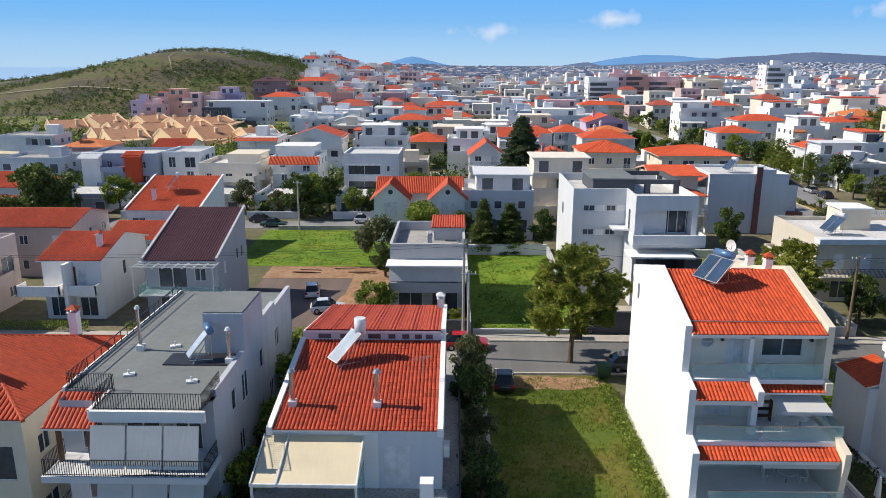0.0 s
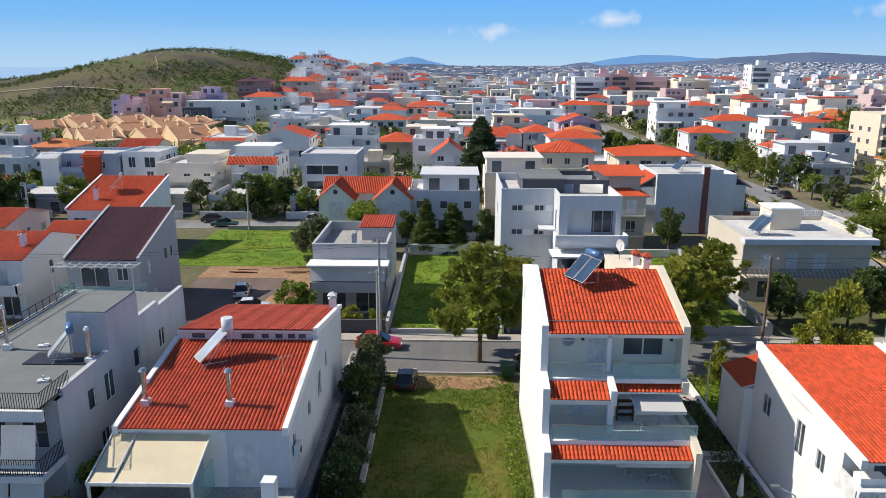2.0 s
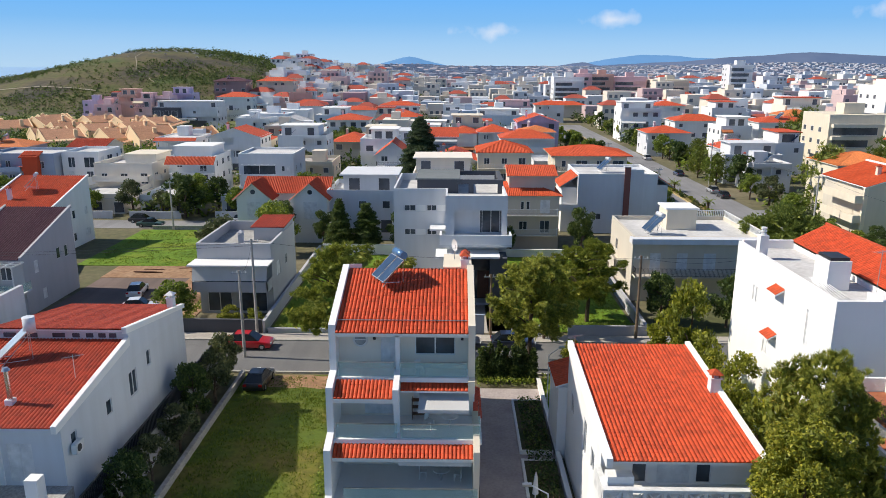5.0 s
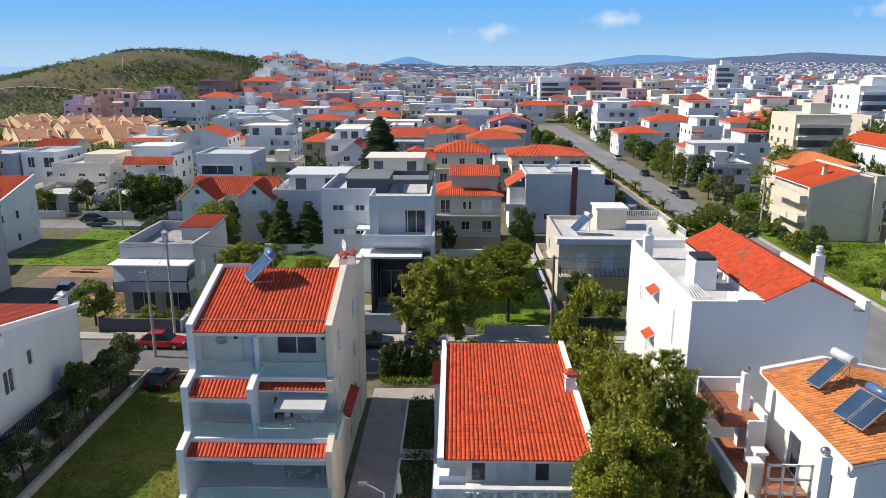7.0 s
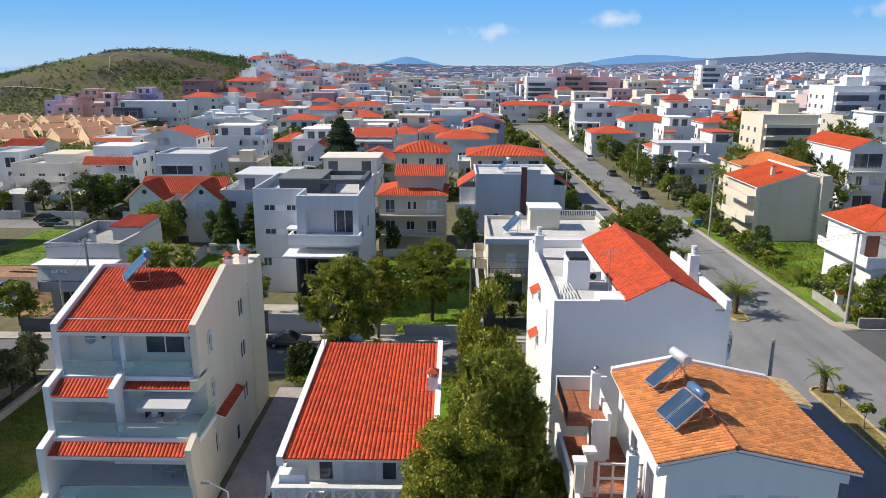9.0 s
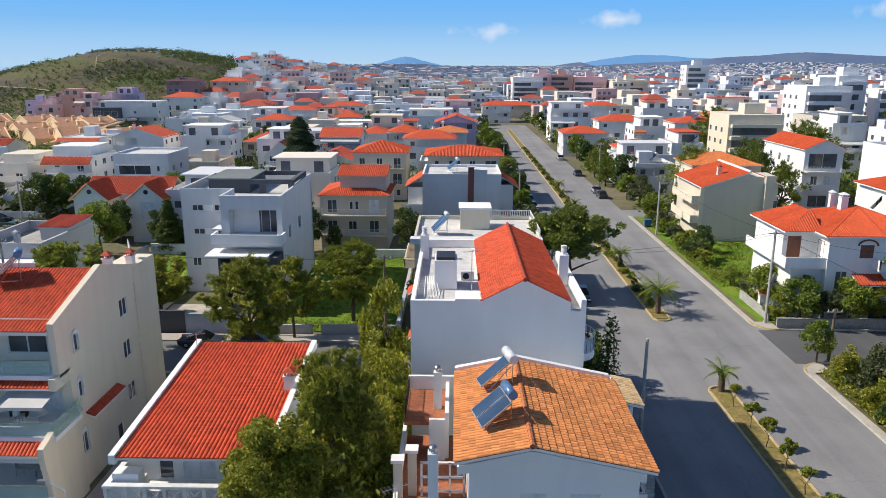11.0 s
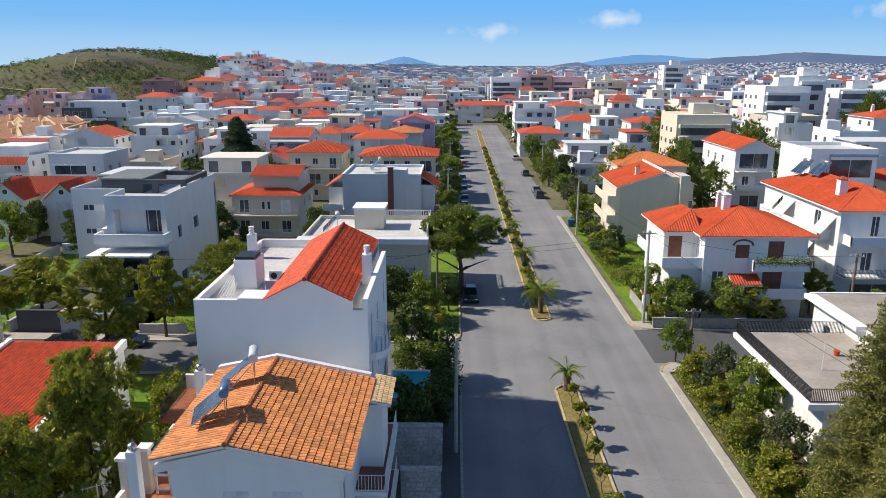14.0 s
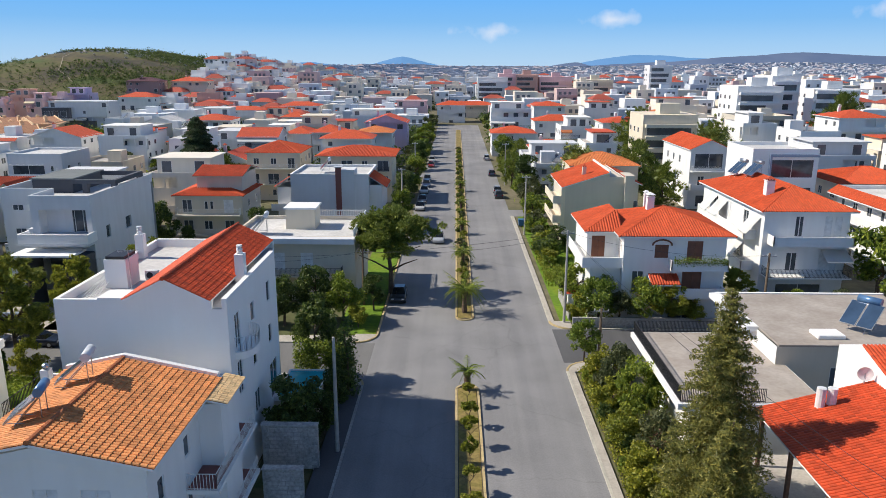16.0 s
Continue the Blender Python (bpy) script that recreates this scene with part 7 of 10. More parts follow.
house("white house with a red tile roof", 106, 118, 44, 56, 6.5, WHITE, ("hip", "x", 2.0, TILE), 2, seed=42, sides="SW")

re = house("white flat-roofed house with a red tiled canopy edge", 119.5, 134, 84, 100, 9.6, WHITE, ("flat", SLABW, .5), 3, balc=(("S", 1, 13, 6.3, 1.6, "solid"), ("W", 2, 14, 6.3, 1.4, "solid")), seed=40, sides="SW")
for q in ([(-8.6, 8.3, 9.2), (-8.6, -8.9, 9.2), (-7.2, -7.6, 10.2), (-7.2, 8.3, 10.2)], [(-8.6, -8.9, 9.2), (7.4, -8.9, 9.2), (7.4, -7.6, 10.2), (-7.2, -7.6, 10.2)]):
    bm = bmesh.new()
    roof_slope(bm, q)
    part("canopy_roof", bm, [TILE, WHITE], re)
solid("stair_house", re, BRIGHT, (-3, 1, 0, 4, 9.6, 12.2))
house("white house with a red tile roof", 122, 135, 104.5, 116, 9.5, CREAM, ("hip", "x", 1.8, TILE), 3, balc=(("S", 1, 12, 6.2, 1.4),), seed=41, sides="SW")

# east of the avenue -----------------------------------------------------
V1 = house("white villa with red hipped roofs and brown shutters", 83.5, 94.0, 72.0, 83, 9.3, WHITE, ("hip", "x", 2.0, TILE), 3,
           {"S": [(3.2, 4.6, 7.0, 8.4, "wood"), (6.5, 8.1, 6.4, 8.8, "wood"), (6.2, 8.2, 3.3, 5.6, "wood"), (1.0, 2.2, 3.2, 5.6), (5, 8, .3, 2.3)], "W": [(2, 3.2, 6.4, 8.6, "wood"), (6, 7, 6.8, 8.2), (3, 4, 3.4, 5.4)], "E": []},
           (("S", 4.6, 10.4, 6.1, 1.4, "solid"), ("S", 4.6, 10.4, 3.1, 1.2, "solid")), 21, eave=.7, group="near houses")
solid("west_wing", V1, WHITE, (-8.4, -5.25, -2.0, 5.2, 0, 9.3))
bm = bmesh.new()
roof_slope(bm, [(-9.0, 5.8, 9.3), (-9.0, -3.6, 9.3), (-5.2, -.6, 11.0), (-5.2, 3.0, 11.0)])
roof_slope(bm, [(-9.0, -3.6, 9.3), (-5.0, -3.6, 9.3), (-5.0, -.6, 11.0), (-5.2, -.6, 11.0)])
part("west_roof", bm, [TILE, WHITE], V1)
bal = solid("west_balcony", V1, WHITE, (-9.4, -4.6, -5.3, -2.0, 5.8, 6.1), (-9.4, -8.4, -2.0, 5.2, 5.8, 6.1))
solid("balcony_parapet", bal, WHITE, (-9.4, -4.6, -5.3, -5.15, 6.1, 6.95), (-9.4, -9.25, -5.15, 5.2, 6.1, 6.95))
solid("lower_wall", V1, WHITE, (-8.4, -5.0, -4.6, -2.0, 0, 5.8))
put_window(V1, "S", -7.9, -2.1, 6.2, 1.4, 2.3, "wood"), put_window(V1, "W", -5.3, -3.2, 6.2, 1.3, 2.3, "wood")
chimney(V1, -1.3, .4, 10.8, 1.5, .75, WHITE, WHITE), chimney(V1, -.9, 3.6, 10.4, 1.6, .5, WHITE, WHITE)
bm = bmesh.new()
for k in range(8):
    a0, a1_ = math.pi * k / 8, math.pi * (k + 1) / 8
    rod(bm, (-1.35 + 1.0 * math.cos(a0), -5.6, 8.35 + .6 * math.sin(a0)), (-1.35 + 1.0 * math.cos(a1_), -5.6, 8.35 + .6 * math.sin(a1_)), .09, seg=6)
part("window_arch", bm, BROWNWOOD, V1, "dark arched window head")
bm = bmesh.new()
roof_slope(bm, [(-2.6, -7.2, 4.6), (.4, -7.2, 4.6), (.4, -5.5, 5.3), (-2.6, -5.5, 5.3)])
part("porch_roof", bm, [TILE2, WHITE], V1)
rr_ = random.Random(3)
bm = bmesh.new()
for k in range(900):
    leaf(bm, Vector((rr_.uniform(-.4, 5.0), -6.95 + rr_.gauss(0, .12), 7.0 + rr_.gauss(0, .22))), .1, rr_)
part("planter_greenery", bm, LEAF, V1, "trailing green balcony plants")
V2 = thing("house", "beige house with a blank side wall and sloping red roofs", "house", (0, 0, 0), 0, "suburban houses")
bm = bmesh.new()
prism_y(bm, [(82.8, 0), (93.8, 0), (93.8, 8.9), (91.2, 9.9), (89.4, 9.9), (89.4, 10.5), (82.8, 8.4)], 108, 121)
bmesh.ops.recalc_face_normals(bm, faces=bm.faces[:])
part("wall", bm, BEIGE, V2)
bm = bmesh.new()
roof_slope(bm, [(82.2, 121.3, 8.35), (82.2, 107.7, 8.35), (89.4, 107.7, 10.65), (89.4, 121.3, 10.65)])
part("west_roof", bm, [TILE, WHITE], V2)
bm = bmesh.new()
roof_slope(bm, [(94.3, 107.7, 8.8), (94.3, 121.3, 8.8), (91.4, 121.3, 10.05), (91.4, 107.7, 10.05)])
part("east_roof", bm, [TILE, WHITE], V2)
solid("verge", V2, WHITE, (89.2, 89.45, 107.6, 121.3, 10.6, 10.95))
solid("stair_tower", V2, BEIGE, (91.6, 93.0, 107.2, 111, 0, 10.2))
for z in (6.0, 3.0):
    bal = solid("balcony", V2, CREAM, (81.0, 82.8, 108.0, 118, z - .18, z))
    solid("parapet", bal, CREAM, (81.0, 81.15, 108.0, 118, z, z + 1.0), (81.15, 82.8, 108.0, 108.15, z, z + 1.0))
    for y in (110.5, 114.5, 118.5):
        put_window(V2, "W", 82.8, y, z + .1, 1.6, 2.0)
solid("end_pier", V2, CREAM, (82.2, 82.8, 107.9, 108.3, 0, 8.2))
put_window(V2, "S", 92.0, 107.2, 5.2, 1.6, 1.3), put_window(V2, "S", 92.1, 107.2, 1.6, 1.2, 1.2)
chimney(V2, 86.2, 112, 9.6, 1.2, .6, CREAM)
house("cream rendered house with a red hipped roof behind", 86, 97.5, 123.5, 134, 9.4, CREAM, ("hip", "x", 1.8, TILE3), 3, seed=24, sides="SW")
V3 = house("white house with a broad red hipped roof, awnings and balconies", 100.0, 109.3, 77.6, 97.4, 10.8, WHITE, ("hip", "y", 2.1, TILE), 3, {"S": [(3.4, 4.3, 8.0, 10.3), (6.6, 7.4, 8.0, 10.3), (7.7, 8.5, 8.0, 10.3), (2.8, 4.0, 4.1, 6.2), (6.4, 8.4, 4.1, 6.2), (2, 7, .4, 2.6)], "W": [(4, 5.4, 8.0, 10.0), (9, 10.4, 8.0, 10.0), (14, 15.4, 8.0, 10.0), (4, 6, 4.2, 6.2), (12, 14, 4.2, 6.2)], "E": []}, (("S", .5, 9.2, 7.4, 1.7, "solid"), ("S", .2, 9.3, 3.8, 1.9), ("W", 2, 18, 7.4, 1.4, "solid"), ("W", 2, 18, 3.8, 1.4, "solid")), 25, eave=.6)
chimney(V3, -2.6, -5.4, 11.6, 1.9, .9, WHITE)
solar_heater(102.2, 94, 12.4, -80, 2), solar_heater(103.0, 91, 12.6, -80, 2)
for y0, y1, z in ((1.0, 3.8, 10.0), (4.6, 7.2, 10.0), (-5.0, -1.5, 6.3), (-9.0, -6.6, 10.0)):
    bm = bmesh.new()
    poly(bm, [(-6.2, y1, z - 1.9), (-6.2, y0, z - 1.9), (-4.66, y0, z), (-4.66, y1, z)])
    part("awning", bm, AWNING, V3, "lowered white awning")
bm = bmesh.new()
poly(bm, [(1.8, -11.9, 5.6), (4.6, -11.9, 5.6), (4.6, -9.95, 6.6), (1.8, -9.95, 6.6)])
part("awning", bm, AWNING, V3, "lowered white awning")
gw = house("white house with a red gable roof, loggia and arched windows", 109.7, 116.8, 134, 152, 11.2, WHITE, ("gable", "y", 1.6, TILE), 3, {"S": [(.8, 6.0, 7.6, 10.4), (1.6, 2.8, 4.2, 6.2), (4.0, 5.2, 4.2, 6.2), (1.5, 5, .4, 2.6)], "W": [(3, 4, 8, 9.4), (7, 8, 8, 9.4), (11, 12, 8, 9.4), (3, 4, 4.4, 6.0), (9, 10, 4.4, 6)], "E": []}, (("S", .1, 6.5, 7.2, 1.5), ("S", .1, 6.5, 3.8, 1.2, "solid")), 44)
wb2 = house("white cubic house with a blue-grey glazed loggia", 108.6, 118, 103.5, 113.5, 14.2, BRIGHT, ("flat", SLABW, .5), 4, {"S": [(2.6, 8.8, 10.6, 13.2), (2.6, 8.8, 7.0, 9.2), (2.6, 6, 3.4, 5.4)], "W": [(3, 4, 4, 5.6)], "E": []}, (("S", 2.4, 9.2, 6.8, 1.2, "glass"),), 45)
solid("loggia_frame", wb2, BLUEGREY, (-2.3, -2.0, -5.3, -5.0, 9.4, 13.6), (-2.3, 4.7, -5.3, -5.0, 13.6, 14.0))
# low house with the big roof terrace
FT = thing("house", "low white house with a railed concrete roof terrace", "house", (0, 0, 0), 0, "near houses")
bm = bmesh.new()
box(bm, 82.0, 90, 43.2, 54.6, 0, 5.0)
part("wall", bm, WHITE, FT)
solid("terrace_slab", FT, WHITE, (80.4, 90, 42.2, 55.0, 4.95, 5.35))
SCREED = ground_mat("warm_screed", [(0.3, (0.33, 0.285, 0.24)), (0.7, (0.46, 0.41, 0.36))], 0.4, 3, 0.9, 0.05, 0.3)
solid("terrace_floor", FT, SCREED, (80.7, 89.9, 42.5, 54.8, 5.35, 5.4))
bm = bmesh.new()
railing(bm, [(90, 54.85), (80.6, 54.85), (80.6, 42.4), (86, 42.4)], 5.4, .95, .11, .016)
part("railing", bm, DARKMETAL, FT, "black wrought iron railing")
for y in (44.5, 48, 51.5):
    put_window(FT, "W", 81.95, y + 1.2, 1.6, 1.2, 1.6)
FH = thing("house", "white flat-roofed house with solar collectors", "house", (0, 0, 0), 0, "near houses")
bm = bmesh.new()
S = [(4.0, 5.2, 3.6, 5.2)]
fb = bmesh.new()
facade(fb, (89.2, 48.5, 0), (1, 0, 0), 14, 6.8, S)
part("front_wall", fb, [BEIGE, MATS["window_glass"]], FH, "bare grey rendered front wall")
facade(bm, (89.2, 60, 0), (0, -1, 0), 11.5, 6.8, [(2, 3, 3, 5)])
facade(bm, (103.2, 48.5, 0), (0, 1, 0), 11.5, 6.8, [])
facade(bm, (103.2, 60, 0), (-1, 0, 0), 14, 6.8, [])
part("wall", bm, [WHITE, MATS["window_glass"]], FH)
put_window(FH, "S", 93.2, 48.5, 3.6, 1.2, 1.6)
solid("roof", FH, SCREED, (89.3, 103.3, 48.4, 60.2, 6.8, 6.95))
solid("roof_edge", FH, BRIGHT, (88.4, 89.3, 52.0, 60.4, 6.6, 7.0), (88.9, 103.4, 60.2, 60.5, 6.6, 7.05))
solid("sun_hatch", FH, BRIGHT, (92.6, 94.6, 49.5, 51.0, 6.95, 7.25), bevel=.04)
solar_heater(96.0, 51.0, 7.2, -52, 2, 38, 1.15, TANKB, "solar heater with twin dark collectors on a flat roof")
solar_heater(99.6, 50.4, 7.2, -52, 1, 38, 1.15, TANKW)
# veranda with the red roof at the near right
NR = thing("house", "low house with a red tiled veranda roof on timber posts", "house", (0, 0, 0), 0, "near houses")
slope_part("roof", NR, (83.6, 38.6, 6.9), (0, -1, 0), (7, 0, 1.9), 13, 7.25, TILE, WHITE, TG_RED, 300)
solid("upper_wall", NR, BRIGHT, (90.2, 97, 36.6, 42.5, 4.5, 9.4))
slope_part("upper_roof", NR, (90.0, 36.4, 9.4), (1, 0, 0), (0, 3.4, 1.0), 7.2, 3.55, TILE, WHITE, TG_RED, 0)
bm = bmesh.new()
for k in (0, .62):
    rod(bm, (86.6 + k, 37.2, 7.2), (86.6 + k, 37.2, 8.9), .26, seg=12)
part("chimney", bm, WHITEPAINT, NR, "pair of round white chimneys")
for y in (38.2, 34.5, 30.5):
    solid("post", NR, WOOD, (83.9, 84.1, y - .1, y + .1, 3.4, 6.9))
solid("veranda_floor", NR, PAVING, (81.6, 91, 26, 39.5, 0, 3.4))
solid("veranda_wall", NR, BRIGHT, (81.4, 81.6, 26, 38.0, 0, 4.2))
bm = bmesh.new()
railing(bm, [(81.5, 26), (81.5, 38)], 4.2, .6, .2, .012)
part("veranda_railing", bm, DARKMETAL, NR)
dish(89.6, 38.4, 8.2, 160, .42)

RIBS[0] = False
# middle distance: blocks of houses ----------------------------------
TAKEN = [(-82, -47, 60, 124), (-76, -37, 120, 156), (-74, -62, 170, 184), (109, 118, 132, 154), (-37, -26, 139, 154), (-23, -9, 137, 152), (112, 148, 60, 108), (96, 121, 76, 142), (118, 150, 84, 108), (-60, 58, 60, 100), (56, 79, 0, 400), (-50, -30, 92, 110), (-14, 4, 95, 112), (12, 38, 95, 114), (-36, -8, 128, 150), (38, 56, 112, 152), (78, 112, 60, 124)]


def free(x0, x1, y0, y1):
    return all(x1 < a or x0 > b or y1 < c or y0 > d for a, b, c, d in TAKEN)


FAR_WIN = {}
plain("far_glass", (0.12, 0.13, 0.15), 0.15, 0, .5, .3)


def far_window(parent, side, x, y, z, w, h):
    key = (round(w, 1), round(h, 1))
    if key not in FAR_WIN:
        w, h = key
        bm = bmesh.new()
        box(bm, 0, w, -.03, .05, 0, h, 1)
        box(bm, .08, w - .08, -.05, .05, .08, h - .08, 0)
        FAR_WIN[key] = to_mesh("window", bm, MATS["far_glass"], FRAME)
    part("window", FAR_WIN[key], None, parent, "", (x, y, z), ROT[side])


RECTS = []


def filler(x0, x1, y0, y1, seed, pick=None, z0=0.0, eaves=None, rz=0):
    """A farther house: walls, roof, windows, slabs of balconies."""
    rng = random.Random(seed)
    walls = [(WHITE, "white"), (WHITE, "white"), (BRIGHT, "white"), (PALE, "pale grey"), (CREAM, "cream"), (BEIGE, "beige"), (PINK, "pink")]
    wall, wname = pick[0] if pick else rng.choices(walls, (5, 4, 4, 3, 6, 4, 2))[0]
    fl = rng.choice((2, 2, 2, 3)) if eaves is None else max(1, min(4, round((eaves + .6) / 3.0)))
    h = fl * 2.9 + rng.uniform(0, .6) - (.8 if y0 > 150 else 0) if eaves is None else eaves
    kind = pick[1] if pick else rng.choices(("flat", "hip", "gable", "mixed"), (9, 4, 2, 4))[0]
    tile = pick[2] if pick else rng.choices((TILE, TILE2, TILE3), (5, 2, 2))[0]
    cx, cy = (x0 + x1) / 2, (y0 + y1) / 2
    what = "flat roof" if kind == "flat" else "tiled roof"
    RECTS.append((x0, x1, y0, y1))
    ob = thing("house", "%s rendered suburban house with a %s and %s storeys" % (wname, what, {1: "one", 2: "two", 3: "three", 4: "four"}[fl]), "house", (cx, cy, z0), rz, "suburban houses")
    a, b, c, d = x0 - cx, x1 - cx, y0 - cy, y1 - cy
    bm = bmesh.new()
    lo = h - fl * 3.0
    pick2 = random.Random(seed + 9000)
    deep = [f > 0 and pick2.random() < .5 for f in range(fl)]
    for f in range(fl):
        f0, f1 = lo + 3 * f if f else -3, lo + 3 * f + 3
        if not deep[f]:
            box(bm, a, b, c, d, f0, f1)
            continue
        m0, m1 = pick2.choice(((a, b), (a, b), (a, (a + b) / 2), ((a + b) / 2, b)))
        box(bm, a, b, c + 1.6, d, f0, f1)
        for q0, q1 in ((a, m0), (m1, b)):
            if q1 - q0 > .1:
                box(bm, q0, q1, c, c + 1.6, f0, f1)
        box(bm, m0, m1, c, c + 1.6, f1 - .3, f1)
        box(bm, m0, m1, c, c + .14, f0, f0 + .95)
        for q0 in (m0, (m0 + m1) / 2 - .15, m1 - .3):
            box(bm, q0, q0 + .3, c, c + .3, f0 + .95, f1 - .3)
    rb = bmesh.new()
    e, H, rise = .5, h + .1, rng.uniform(1.4, 2.1)
    if kind in ("flat", "mixed", "pent"):
        t = .2
        ph = rng.uniform(.3, .9)
        pb = bmesh.new()
        band(pb, a, b, c, d, t, h, h + ph)
        part("parapet", pb, wall, ob)
        box(rb, a + t, b - t, c + t, d - t, h, h + .08)
        part("roof", rb, rng.choice((SLAB, SLABW, SLABW)), ob)
        sx = rng.uniform(a + 1, b - 4.2)
        sy = rng.uniform(c + 3, d - 3.2)
        if kind == "pent" or rng.random() < .45:
            p0, p1, q0 = a + rng.choice((.4, 2.2)), b - rng.choice((.4, 2.4)), c + rng.uniform(2.2, 4)
            solid("penthouse", ob, wall, (p0, p1, q0, d - .4, h, h + 2.7))
            solid("penthouse_roof", ob, rng.choice((wall, wall, tile)), (p0 - .5, p1 + .4, q0 - .7, d - .2, h + 2.7, h + 2.9))
            far_window(ob, "S", p0 + .8, q0, h + .2, 1.8, 2.1)
            far_window(ob, "S", p1 - 2.8, q0, h + .2, 1.8, 2.1)
        else:
            solid("stair_house", ob, wall, (sx, sx + 3, sy, sy + 3, h, h + 2.5))
        if rng.random() < .5:
            chimney(ob, rng.uniform(a + 1, b - 1), d - 1.2, h + .4, 1.1, .5, wall)
        if kind == "mixed":
            rb = bmesh.new()
            roof_slope(rb, [(a - .3, c - 1.2, h - .5), (b + .3, c - 1.2, h - .5), (b + .3, c, h + .3), (a - .3, c, h + .3)])
            part("canopy_roof", rb, [tile, wall], ob)
        if rng.random() < .7:
            solar_heater(cx + rng.uniform(a + 2, b - 2), cy + rng.uniform(c + 1.5, d - 2), z0 + h + .3, -80 + rng.uniform(-15, 15))
    elif kind in ("gable", "gabley"):
        if kind == "gable" and rng.random() < .6:
            roof_slope(rb, [(a - e, c - e, H - .3), (b + e, c - e, H - .3), (b + e, 0, H + rise), (a - e, 0, H + rise)])
            roof_slope(rb, [(b + e, d + e, H - .3), (a - e, d + e, H - .3), (a - e, 0, H + rise), (b + e, 0, H + rise)])
            for xx, f in ((b, 1), (a, -1)):
                poly(bm, [(xx, c, h), (xx, d, h), (xx, 0, h + rise)][::f])
        else:
            roof_slope(rb, [(a - e, d + e, H - .3), (a - e, c - e, H - .3), (0, c - e, H + rise), (0, d + e, H + rise)])
            roof_slope(rb, [(b + e, c - e, H - .3), (b + e, d + e, H - .3), (0, d + e, H + rise), (0, c - e, H + rise)])
            for yy, f in ((c, 1), (d, -1)):
                poly(bm, [(a, yy, h), (b, yy, h), (0, yy, h + rise)][::f])
        part("roof", rb, [tile, wall], ob)
        chimney(ob, a * .5, 0.8, h + rise * .6, 1.3, .6, wall)
    else:
        w, l = b - a + 2 * e, d - c + 2 * e
        k = min(w, l) / 2 - .3
        r0, r1 = Vector((a - e + k, c - e + k, H + rise)), Vector((b + e - k, d + e - k, H + rise))
        P = [(a - e, c - e, H), (b + e, c - e, H), (b + e, d + e, H), (a - e, d + e, H)]
        Q = [(r0.x, r0.y, H + rise), (r1.x, r0.y, H + rise), (r1.x, r1.y, H + rise), (r0.x, r1.y, H + rise)]
        for i in range(4):
            j = (i + 1) % 4
            roof_slope(rb, [P[i], P[j], Q[j], Q[i]])
        uv_face(rb, Q, Q[0], Vector((1, 0, 0)), Vector((0, 1, 0)), 0)
        part("roof", rb, [tile, wall], ob)
        chimney(ob, a * .4, d * .3, h + rise * .7, 1.2, .6, wall, wall)
        if rng.random() < .35:
            solar_heater(cx + a * .3, cy + c * .5, z0 + h + rise * .55, -80)
    part("wall", bm, wall, ob)
    for s, W in (("S", b - a), ("E" if cx < 50 else "W", d - c)):
        n = max(2, int(W / 3.3))
        for f in range(fl):
            z = lo + f * 3.0 + .5
            row = rng.random() < .55
            for i in range(n):
                if rng.random() < (.3 if cy < 170 else .42):
                    continue
                w, hh, zz = (1.8, 2.1, z - .3) if row and s == "S" else (1.2, 1.2, z + .5)
                u = W * (i + .5) / n - w / 2
                x, y = (a + u, c + (1.6 if deep[f] else 0)) if s == "S" else (b, c + u) if s == "E" else (a, d - u)
                far_window(ob, s, x, y, zz, w, hh)
            if row and s == "S" and f > 0 and not deep[f]:
                sb = bmesh.new()
                u0, u1 = (a, b) if rng.random() < .5 else (a, a + (b - a) * .6)
                box(sb, u0, u1, c - 1.3, c, z - .5, z - .35)
                if rng.random() < .45:
                    ab = bmesh.new()
                    u2 = u0 + (u1 - u0) * rng.choice((.4, .6, 1.0))
                    poly(ab, [(u0, c - 1.35, z + 1.35), (u2, c - 1.35, z + 1.35), (u2, c - .05, z + 2.0), (u0, c - .05, z + 2.0)])
                    poly(ab, [(u0, c - 1.35, z + 1.1), (u2, c - 1.35, z + 1.1), (u2, c - 1.35, z + 1.35), (u0, c - 1.35, z + 1.35)])
                    bmesh.ops.remove_doubles(ab, verts=ab.verts[:], dist=.001)
                    part("awning", ab, rng.choice((AWNING, CANVAS, MATS["orange_tile_plain"])), ob)
                if rng.random() < .5:
                    low_wall(sb, [(u0 + .06, c), (u0 + .06, c - 1.24), (u1 - .06, c - 1.24), (u1 - .06, c)], z - .35, .9)
                    part("balcony", sb, wall, ob)
                else:
                    bal = part("balcony", sb, wall, ob)
                    rl = bmesh.new()
                    railing(rl, [(u0 + .06, c), (u0 + .06, c - 1.24), (u1 - .06, c - 1.24), (u1 - .06, c)], z - .35, .95, .3, .018)
                    part("railing", rl, rng.choice((DARKMETAL, WHITEPAINT)), bal)
    return ob


for k, q in enumerate(((1.2, 12.0, 107, 118, 6.9, (PALE, "pale grey"), "flat", TILE), (13.4, 23.6, 122, 133, 7.6, (IVORY, "ivory"), "flat", TILE))):
    filler(*q[:4], 480 + k, q[5:], 0.0, q[4])
TAKEN.append((-8, 39, 100, 141)), TAKEN.append((78, 104, 136, 162))
filler(83.0, 91.0, 151, 160, 486, ((PALE, "pale grey"), "flat", TILE), 0.0, 5.6)
